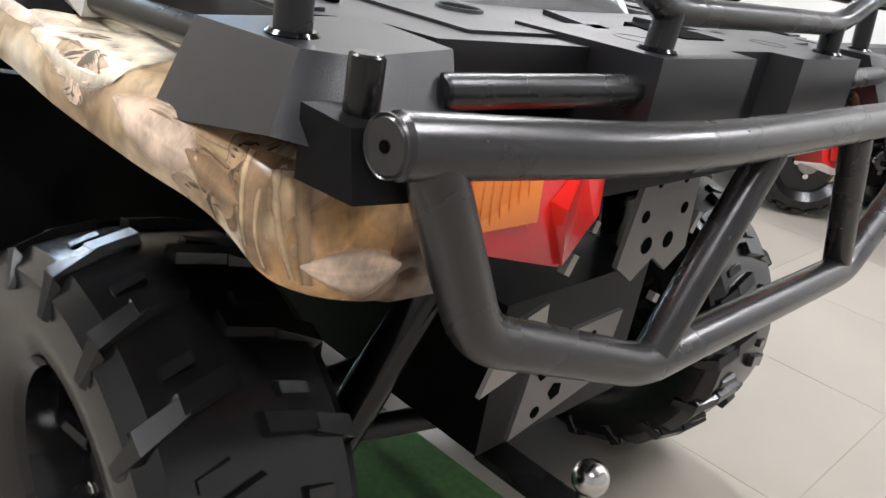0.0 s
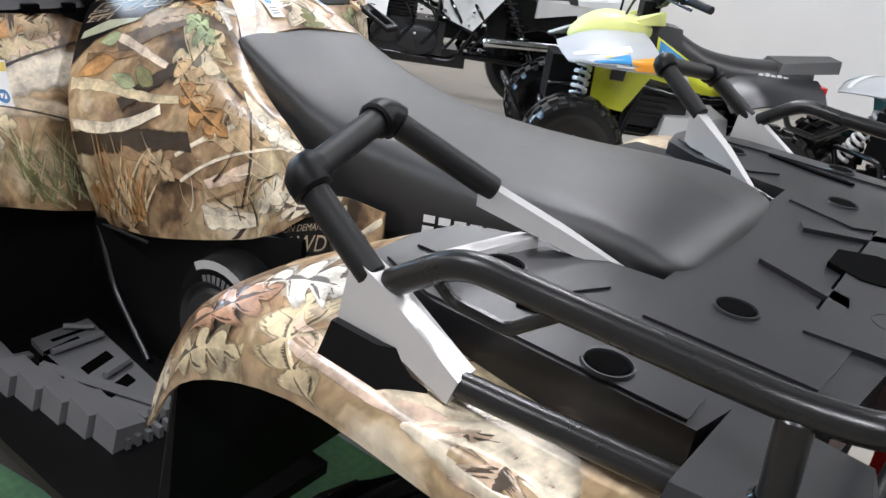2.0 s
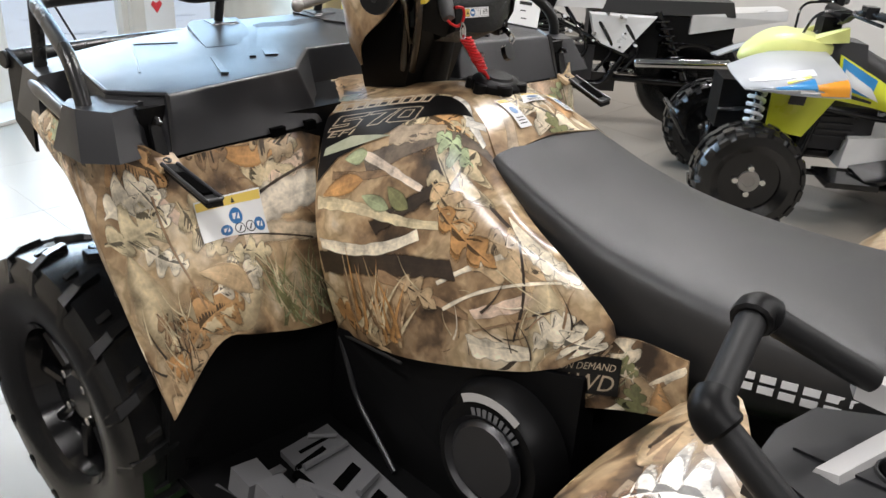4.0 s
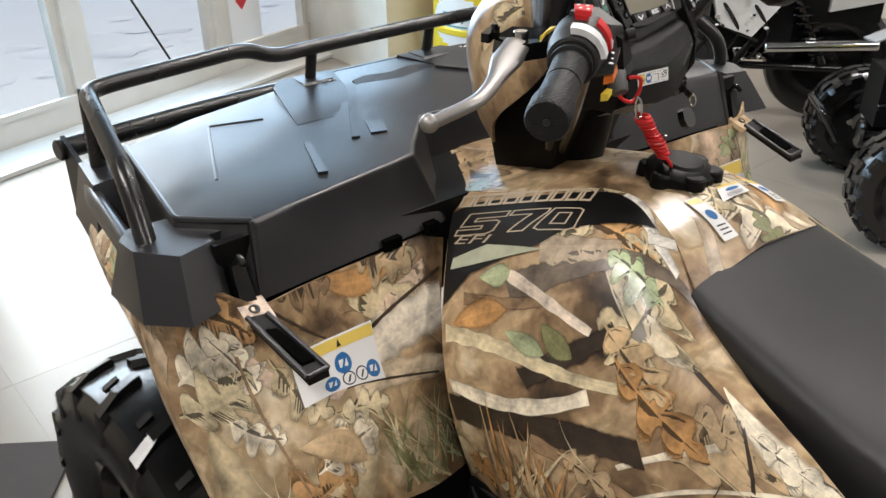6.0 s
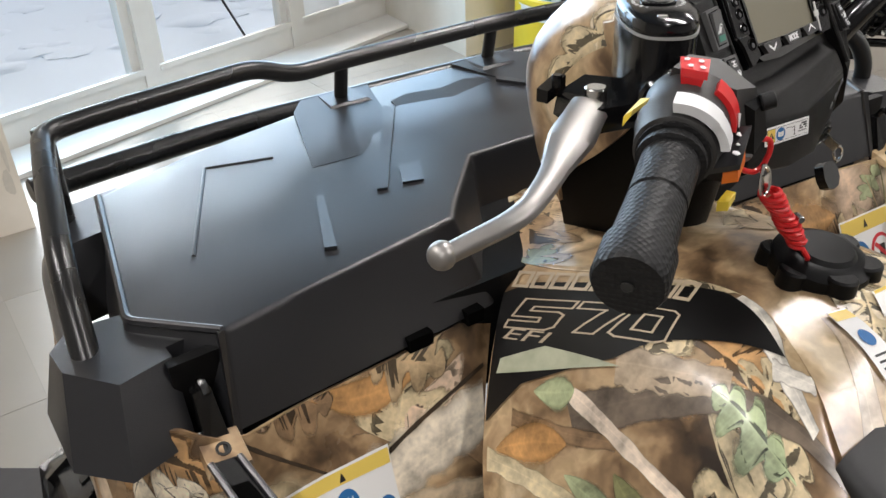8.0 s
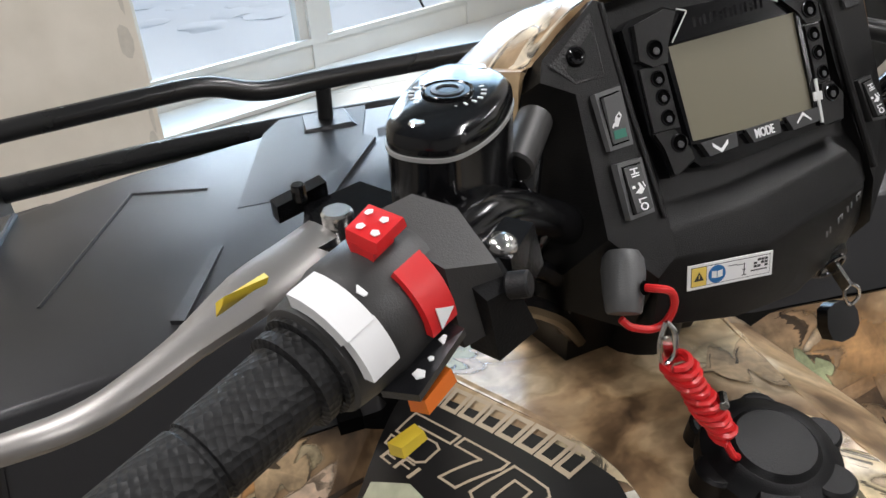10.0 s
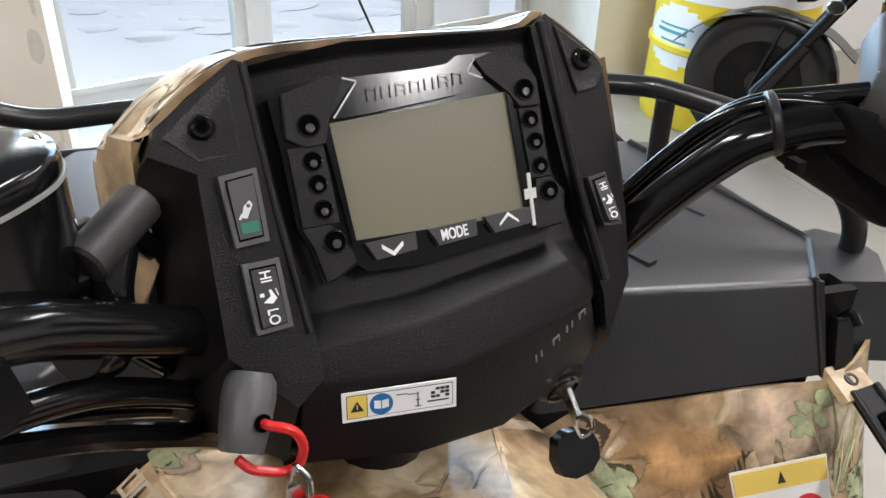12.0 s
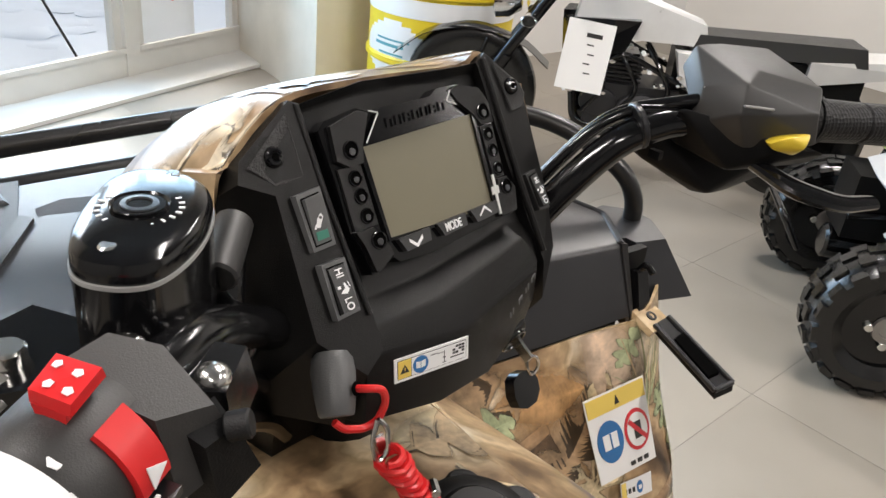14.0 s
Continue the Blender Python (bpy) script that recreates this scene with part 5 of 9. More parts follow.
    part("lid_edge_lip", tube(S([(-0.500, 0.8005, 0.9975), (-0.563, 0.877, 0.9935), (-0.513, 1.148, 1.0)]), 0.0045, 0.01, 8), PLASTIC, atv)
    part("post_boss", hexa(S([(-0.185, 1.175, 1.006), (-0.095, 1.175, 1.006), (-0.095, 1.242, 1.006), (-0.175, 1.242, 1.006)]), S([(-0.170, 1.190, 1.018), (-0.110, 1.190, 1.018), (-0.110, 1.238, 1.019), (-0.165, 1.238, 1.019)]), 0.005), PLASTIC, atv)
    part("rack_post", rod((sgn * -0.138, 1.222, 1.0), (sgn * -0.138, 1.205, 1.078), 0.010), TUBE_M, atv)
    rp = (-0.555, 1.150, -0.552, 1.140) if sgn == 1 else (0.446, 1.010, 0.447, 1.012)
    part("rack_post", rod((rp[0], rp[1], 0.97), (rp[2], rp[3], 1.10), 0.0115), TUBE_M, atv)
    part("bumper_bracket", hexa(S([(-0.562, 1.22, 0.80), (-0.555, 1.32, 0.84), (-0.548, 1.32, 0.84), (-0.555, 1.22, 0.80)]), S([(-0.562, 1.20, 0.96), (-0.555, 1.31, 0.985), (-0.548, 1.31, 0.985), (-0.555, 1.20, 0.96)]), 0.002), PLASTIC_D, atv)
    part("rack_side_tube", tube(S([(-0.556, 1.190, 0.950), (-0.590, 1.080, 0.960), (-0.612, 0.900, 0.950)]), 0.0135, 0.03), TUBE_G, atv)
fr_path = [(-0.607, 0.862, 0.975), (-0.598, 0.915, 1.045), (-0.570, 1.06, 1.082), (-0.552, 1.142, 1.094), (-0.50, 1.152, 1.096), (-0.277, 1.187, 1.098), (-0.221, 1.195, 1.074), (-0.138, 1.205, 1.074)]
fr_right = [(0.138, 1.195, 1.080), (0.300, 1.125, 1.098), (0.408, 1.066, 1.103), (0.445, 1.035, 1.106), (0.470, 0.965, 1.107), (0.495, 0.918, 1.104), (0.528, 0.864, 1.081), (0.552, 0.826, 1.048), (0.561, 0.812, 1.015), (0.560, 0.812, 0.965)]
part("front_rack", tube(fr_path + fr_right, 0.0125, 0.04), TUBE_M, atv, "black tubular front rack rail")
part("front_bumper", tube([(-0.566, 1.303, 0.965), (-0.3, 1.34, 0.965), (0.3, 1.34, 0.965), (0.566, 1.303, 0.965)], 0.0175, 0.1), TUBE_M, atv)

# ---- steering: pod, bars and switches ----
ang = radians(2.5)
PX = Vector((math.cos(ang), math.sin(ang), 0))
PU = Vector((-math.sin(ang) * math.sin(radians(28)), math.cos(ang) * math.sin(radians(28)), math.cos(radians(28))))
PN = PX.cross(PU)
PO = Vector((0.0308, 0.6535, 1.2217))
PF = Matrix(((PX.x, PU.x, PN.x, PO.x), (PX.y, PU.y, PN.y, PO.y), (PX.z, PU.z, PN.z, PO.z), (0, 0, 0, 1)))
P = lambda a, b, c=0.0: PF @ Vector((a, b, c))


def facets(pts, faces, back, bev=0.002, seg=2):
    """A faceted front of named corners, with walls that run back to the depth given."""
    bm = bmesh.new()
    vs = {k: bm.verts.new(p) for k, p in pts.items()}
    for f in faces:
        bm.faces.new([vs[k] for k in f.split()])
    bmesh.ops.recalc_face_normals(bm, faces=bm.faces)
    rim = [e for e in bm.edges if len(e.link_faces) == 1]
    ex = bmesh.ops.extrude_edge_only(bm, edges=rim)["geom"]
    for v in ex:
        if isinstance(v, bmesh.types.BMVert):
            v.co.z = back
    bevel(bm, bev, seg, 12)
    bmesh.ops.transform(bm, matrix=PF, verts=bm.verts)
    return bm


pod = part("headlight_pod", facets({
    "t1": (-0.095, 0.0600, 0.002), "t2": (-0.035, 0.0694, 0.002), "t3": (0.057, 0.0685, 0.002), "t4": (0.080, 0.0700, 0.002),
    "f1": (-0.095, 0.0565, -0.005), "f2": (-0.035, 0.0630, -0.005), "f3": (0.057, 0.0620, -0.005), "f4": (0.080, 0.0620, -0.005),
    "g1": (-0.088, -0.0660, -0.005), "g2": (-0.020, -0.0650, -0.005), "g3": (0.070, -0.0520, -0.005), "g4": (0.096, -0.0560, -0.005),
    "l1": (-0.087, -0.0840, 0.0065), "l2": (-0.0194, -0.0810, 0.0095), "l3": (0.0715, -0.0637, 0.0090), "l4": (0.0824, -0.0774, 0.0050), "l5": (0.0900, -0.0865, 0.0010),
    "c1": (-0.087, -0.1000, 0.0070), "c2": (-0.0082, -0.1085, 0.0115), "c3": (0.0860, -0.0906, 0.0030),
    "b1": (-0.092, -0.1425, -0.0080), "b2": (-0.030, -0.1530, -0.0060), "b3": (0.025, -0.1525, -0.0110), "b4": (0.055, -0.1460, -0.0220), "b5": (0.085, -0.1440, -0.0320), "b6": (0.101, -0.1180, -0.0220)},
    ["t1 t2 f2 f1", "t2 t3 f3 f2", "t3 t4 f4 f3", "f1 f2 g2 g1", "f2 f3 g3 g2", "f3 f4 g4 g3", "g1 g2 l2 l1", "g2 g3 l3 l2", "g3 g4 l4 l3", "g4 l5 l4", "l1 l2 c2 c1", "l2 l3 l4 l5 c3 c2",
     "c1 c2 b2 b1", "c2 b3 b2", "c2 c3 b4 b3", "c3 b5 b4", "c3 b6 b5"], -0.06, 0.0022), POD_PLASTIC, atv, "black plastic instrument pod")
# side cheeks: each a column with a sunk corner pocket
part("pod_cheek", hexa([P(*q) for q in ((-0.094, 0.0665, -0.03), (-0.084, 0.0635, -0.03), (-0.080, 0.0, -0.03), (-0.074, -0.075, -0.03), (-0.073, -0.106, -0.03), (-0.096, -0.146, -0.03), (-0.150, -0.112, -0.055), (-0.156, -0.01, -0.055), (-0.147, 0.0165, -0.03), (-0.139, 0.036, -0.03))],
                       [P(*q) for q in ((-0.0930, 0.0645, 0.0035), (-0.0868, 0.0620, 0.0035), (-0.0832, 0.0, 0.0055), (-0.0762, -0.075, 0.0088), (-0.0755, -0.098, 0.0095), (-0.0905, -0.110, 0.0070), (-0.1195, -0.078, 0.0075), (-0.1187, 0.0115, 0.0050), (-0.1394, 0.0226, 0.0030), (-0.1346, 0.0352, 0.0030))], 0.0022, 3), POD_PLASTIC, pod)
part("pod_cheek", hexa([P(*q) for q in ((0.073, 0.0690, -0.03), (0.0835, 0.0770, -0.03), (0.116, 0.0520, -0.03), (0.1205, 0.0400, -0.03), (0.127, -0.040, -0.035), (0.125, -0.084, -0.04), (0.110, -0.135, -0.045), (0.092, -0.110, -0.03), (0.080, -0.010, -0.03))],
                       [P(*q) for q in ((0.0722, 0.0682, 0.0030), (0.0826, 0.0752, 0.0030), (0.1128, 0.0508, 0.0005), (0.1168, 0.0404, 0.0), (0.1198, -0.0401, -0.001), (0.1182, -0.0815, -0.005), (0.104, -0.120, -0.016), (0.0945, -0.088, 0.0030), (0.0800, -0.0102, 0.0030))], 0.002, 3), POD_PLASTIC, pod)
SHROUD = net([
    [P(-0.142, -0.030, -0.034), P(-0.143, 0.014, -0.020), P(-0.137, 0.037, -0.006), P(-0.0935, 0.0668, -0.003), P(-0.035, 0.0718, -0.003), P(0.057, 0.0705, -0.003), P(0.083, 0.0775, -0.003), P(0.1145, 0.052, -0.004), P(0.119, 0.039, -0.006), P(0.122, -0.03, -0.010)],
    [P(-0.156, -0.060, -0.05), P(-0.161, 0.018, -0.05), P(-0.150, 0.045, -0.04), P(-0.104, 0.0745, -0.04), P(-0.035, 0.080, -0.04), P(0.055, 0.080, -0.04), P(0.090, 0.082, -0.04), P(0.125, 0.058, -0.04), P(0.135, 0.030, -0.04), P(0.135, -0.040, -0.04)],
    [P(-0.158, -0.080, -0.10), P(-0.162, 0.018, -0.10), P(-0.150, 0.050, -0.10), P(-0.108, 0.077, -0.10), P(-0.035, 0.086, -0.10), P(0.055, 0.086, -0.10), P(0.095, 0.083, -0.10), P(0.135, 0.058, -0.10), P(0.148, 0.020, -0.10), P(0.148, -0.060, -0.10)],
    [P(-0.155, -0.100, -0.18), P(-0.160, -0.015, -0.18), P(-0.148, 0.030, -0.18), P(-0.110, 0.055, -0.18), P(-0.035, 0.064, -0.18), P(0.050, 0.064, -0.18), P(0.095, 0.055, -0.18), P(0.135, 0.030, -0.18), P(0.150, -0.010, -0.18), P(0.150, -0.080, -0.18)],
    [P(-0.120, -0.130, -0.235), P(-0.125, -0.080, -0.24), P(-0.115, -0.035, -0.24), P(-0.085, -0.020, -0.24), P(-0.030, -0.010, -0.24), P(0.040, -0.010, -0.24), P(0.080, -0.020, -0.24), P(0.110, -0.040, -0.24), P(0.125, -0.070, -0.24), P(0.120, -0.120, -0.24)],
])
sh = part("pod_shroud", shell(SHROUD, 18, 36, PN * -1 + PU), CAMO, atv, "camouflage-printed headlight shroud")
print_camo(sh, SHROUD, PU, 44, 16, 8, 0, 0, 1.0, pale=0.8)


def dash(name, outline, c0, c1, m, bev=0.0012, label="", parent=None, top=1.0):
    return part(name, prism(outline, c0, c1, PF, bev, 2, top), m, parent or pod, label)


def rect(x0, y0, x1, y1, sk=0.0):
    return [(x0, y0), (x1, y0), (x1 + sk, y1), (x0 + sk, y1)]


bez = dash("gauge_bezel", [(-0.0800, 0.0430), (-0.0740, 0.0480), (-0.0485, 0.0525), (-0.0415, 0.0497), (0.0153, 0.0507), (0.0230, 0.0555), (0.0420, 0.0558), (0.0605, 0.0512), (0.0685, 0.0390), (0.0690, 0.0234), (0.0690, -0.0153), (0.0758, -0.0247),
                           (0.0720, -0.0430), (0.0480, -0.0445), (-0.0153, -0.0510), (-0.0434, -0.0495), (-0.0485, -0.0450), (-0.0620, -0.0510), (-0.0675, -0.0515), (-0.0712, -0.0320), (-0.0760, -0.0227), (-0.0775, 0.0144)], -0.006, 0.0070, GLOSS, 0.0022, "black glossy gauge surround")
dash("lcd_screen", [(-0.0495, -0.0332), (0.0500, -0.0350), (0.0488, 0.0335), (-0.0535, 0.0275)], 0.0, 0.0078, SCREEN, 0.0006, "unlit olive-grey display", bez)
for rim in ([(-0.0500, -0.0345), (-0.0480, -0.0330), (-0.0520, 0.0280), (-0.0560, 0.0280)], [(0.0490, -0.0355), (0.0530, -0.0355), (0.0510, 0.0300), (0.0480, 0.0330)], [(-0.0500, -0.0345), (0.0515, -0.0362), (0.0510, -0.0340), (-0.0485, -0.0325)]):
    dash("screen_rim", rim, 0.004, 0.0098, GLOSS, 0.0008, "", bez)
# raised corner wings and feet of the surround
for nm, ol in (("bezel_wing", [(-0.0735, 0.0440), (-0.0500, 0.0505), (-0.0425, 0.0478), (-0.0525, 0.0285), (-0.0550, 0.0180), (-0.0660, 0.0172), (-0.0745, 0.0225)]),
               ("bezel_wing", [(0.0320, 0.0520), (0.0420, 0.0548), (0.0600, 0.0503), (0.0670, 0.0388), (0.0668, 0.0245), (0.0545, 0.0245), (0.0490, 0.0330), (0.0365, 0.0440)]),
               ("bezel_foot", [(-0.0745, -0.0227), (-0.0600, -0.0225), (-0.0510, -0.0370), (-0.0500, -0.0430), (-0.0615, -0.0494), (-0.0662, -0.0503), (-0.0700, -0.0320)]),
               ("bezel_foot", [(0.0580, -0.0160), (0.0670, -0.0158), (0.0742, -0.0250), (0.0705, -0.0418), (0.0540, -0.0430), (0.0545, -0.0300)])):
    dash(nm, ol, 0.005, 0.0108, POD_PLASTIC, 0.0014, "", bez)
for ol in ([(-0.0745, 0.0175), (-0.0565, 0.0175), (-0.0545, -0.0220), (-0.0735, -0.0220)], [(0.0545, 0.0235), (0.0672, 0.0235), (0.0675, -0.0150), (0.0560, -0.0150)]):
    dash("lamp_strip", ol, 0.004, 0.0088, POD_PLASTIC, 0.0010, "", bez)


def socket(a, b, c, r):
    """A sunk warning lamp: a rim, a black disc for the shade in its well, and a dull lens."""
    s = part("warning_light_socket", lathe(P(a, b, c), PN, [(0.0, r * 1.08), (0.0010, r * 1.05), (0.0012, r * 0.92), (0.0002, r * 0.86), (0.0001, r * 0.5)], 22), GLOSS, bez)
    part("socket_well", disc(P(a, b, c + 0.0003), PN, r * 0.84, 0.0003, 18), HOLE_SHADE, s)
    part("socket_lens", disc(P(a + r * 0.1, b - r * 0.2, c + 0.0006), PN, r * 0.42, 0.0004, 12), PLASTIC, s)


for a, b, r in ((-0.0627, 0.0274, 0.0056), (-0.0634, 0.0098, 0.0048), (-0.0625, -0.0018, 0.0048), (-0.0618, -0.0147, 0.0048), (-0.0590, -0.0313, 0.0056),
                (0.0585, 0.0332, 0.0056), (0.0605, 0.0170, 0.0046), (0.0615, 0.0047, 0.0046), (0.0623, -0.0089, 0.0046), (0.0645, -0.0232, 0.0054)):
    socket(a, b, 0.0108 if r > 0.005 else 0.0088, r)
# name bar with raised strokes, and glints on the surround's corners as pale rods
nb = dash("name_bar", [(-0.0500, 0.0290), (-0.0346, 0.0470), (0.0280, 0.0520), (0.0345, 0.0435), (0.0190, 0.0345), (-0.0310, 0.0300)], 0.005, 0.0112, GLOSS, 0.0012, "", bez)
for k in range(7):
    a, b = -0.0312 + 0.0080 * k, 0.0362 + 0.0006 * k
    for x0, y0, x1, y1 in ((0, 0, 0.0011, 0.0062), (0.0046, 0, 0.0057, 0.0062), (0, 0.0050, 0.0057, 0.0062), (0, 0.0022, 0.0057, 0.0032))[: 2 + (k * 5 + 1) % 3]:
        dash("name_stroke", rect(a + x0, b + y0, a + x1, b + y1, 0.0004), 0.0106, 0.0124, GLOSS, 0.0003, "", nb)
GLINT_M = mat("bare_worn_plastic_edge", (0.55, 0.55, 0.53), 0.3)
for p, q in (((-0.0495, 0.0295), (-0.0352, 0.0462)), ((-0.0420, 0.0490), (-0.0350, 0.0468)), ((0.0262, 0.0455), (0.0315, 0.0525)), ((0.0270, 0.0452), (0.0345, 0.0418))):
    part("worn_edge", rod(P(*p, 0.0112), P(*q, 0.0112), 0.0005, 6), GLINT_M, bez)
# pale cross strips: a glint on the glossy foot, put in as shapes
part("screen_clip", prism(rect(0.0512, -0.0410, 0.0532, -0.0120, 0.0010), 0.0104, 0.0116, PF, 0.0003), GLINT_M, bez)
part("screen_clip", prism(rect(0.0490, -0.0262, 0.0560, -0.0205, 0.0004), 0.0104, 0.0114, PF, 0.0004), GLINT_M, bez)
for a, bb, sym in ((-0.0301, -0.0392, "v"), (0.0046, -0.0377, "m"), (0.0371, -0.0362, "^")):
    bt = dash("gauge_button", [(a - 0.0140, bb + 0.0045), (a + 0.0135, bb + 0.0058), (a + 0.0130, bb - 0.0030), (a - 0.0090, bb - 0.0050)], 0.004, 0.0118, SWITCH_D, 0.0012, "", bez)
    if sym == "m":
        continue
    d = -1 if sym == "v" else 1
    y = bb + 0.0005
    dash("arrow_print", [(a - 0.0058, y - d * 0.0022), (a, y + d * 0.0024), (a + 0.0058, y - d * 0.0020), (a + 0.0058, y - d * 0.0008), (a, y + d * 0.0046), (a - 0.0058, y - d * 0.0010)] if d > 0 else
         [(a - 0.0058, y + 0.0022), (a, y - 0.0024), (a + 0.0058, y + 0.0022), (a + 0.0058, y - 0.0002), (a, y - 0.0048), (a - 0.0058, y - 0.0002)], 0.0114, 0.0121, PRINT_W, 0, "", bt)


def letters(text, m, size, mat_, parent, ext=0.0004, name="lettering", shear=0.0, spacing=1.0, bold=0.0, align="CENTER"):
    cu = bpy.data.curves.new(name, "FONT")
    cu.body, cu.size, cu.extrude, cu.align_x, cu.align_y, cu.shear, cu.space_character, cu.offset = text, size, ext, align, "CENTER", shear, spacing, bold
    tmp = bpy.data.objects.new(name, cu)
    scene.collection.objects.link(tmp)
    me = bpy.data.meshes.new_from_object(tmp.evaluated_get(bpy.context.evaluated_depsgraph_get()))
    bpy.data.objects.remove(tmp)
    bpy.data.curves.remove(cu)
    me.transform(m)
    me.materials.clear()
    me.materials.append(mat_)
    ob = new(name, me)
    ob.parent = parent
    return ob


letters("MODE", PF @ pose(0.0046, -0.0374, 0.0121, 0, 0, 3) @ Matrix.Diagonal((0.82, 1.25, 1, 1)), 0.0066, PRINT_W, bez, 0.0003, bold=0.00012)
# corner pockets and their screws
for ol, ip, sc in (([(-0.0975, 0.0575), (-0.1320, 0.0300), (-0.1175, 0.0165), (-0.0958, 0.0180)], [(-0.0985, 0.0470), (-0.1215, 0.0270), (-0.1150, 0.0205), (-0.0995, 0.0215)], (-0.1128, 0.0335)),
                   ([(0.0865, 0.0685), (0.1120, 0.0480), (0.1150, 0.0400), (0.1085, 0.0300), (0.0955, 0.0285)], [(0.0915, 0.0590), (0.1070, 0.0465), (0.1085, 0.0400), (0.1045, 0.0345), (0.0985, 0.0340)], (0.1013, 0.0475))):
    n = len(ol)
    bm = bmesh.new()
    o = [bm.verts.new(P(x, y, 0.0040)) for x, y in ol]
    e = [bm.verts.new(P(x, y, 0.0046)) for x, y in [(x + (ip[i][0] - x) * 0.22, y + (ip[i][1] - y) * 0.22) for i, (x, y) in enumerate(ol)]]
    w = [bm.verts.new(P(x, y, 0.0036)) for x, y in ip]
    for r0, r1 in ((o, e), (e, w)):
        for i in range(n):
            bm.faces.new((r0[i], r0[(i + 1) % n], r1[(i + 1) % n], r1[i]))
    bm.faces.new(w)
    cp = part("corner_pocket", bevel(bm, 0.0006, 2, 8), POD_GRAIN, pod, "grained pocket with a black screw")
    part("pod_screw", lathe(P(*sc, 0.0036), PN, [(0, 0.0066), (0.0016, 0.0064), (0.0034, 0.0050), (0.0038, 0.0036), (0.0030, 0.0030)], 24), GLOSS, cp)
    part("screw_socket", disc(P(*sc, 0.0064), PN, 0.0026, 0.0004, 6), HOLE_SHADE, cp)
# ridge on the inner edge of each cheek
part("pod_ridge", tube([P(0.0790, 0.0710, 0.0030), P(0.0862, -0.0078, 0.0036), P(0.0965, -0.0800, 0.0030)], 0.0030, 0.01, 10), POD_PLASTIC, pod)
part("pod_ridge", tube([P(-0.0885, 0.0620, 0.0030), P(-0.0850, 0.0, 0.0050), P(-0.0785, -0.074, 0.0084)], 0.0022, 0.01, 10), POD_PLASTIC, pod)
# moulded marks along the lower right edge
for k, (a, b) in enumerate(((0.0455, -0.1140), (0.0580, -0.1075), (0.0680, -0.1020), (0.0775, -0.0965))):
    for x0, y0, x1, y1 in ((-0.003, -0.002, -0.0022, 0.002), (0.0016, -0.002, 0.0024, 0.0022), (-0.003, 0.0012, 0.002, 0.0020))[: 2 + k % 2]:
        part("emboss_mark", prism(rect(x0, y0, x1, y1, 0.001), 0, 0.0008, Matrix.Translation(P(a, b, 0.0052 - 0.05 * (a - 0.0455))) @ PF.to_3x3().to_4x4() @ pose(0, 0, 0, 24, 8, 24), 0), FOOT_M, pod)
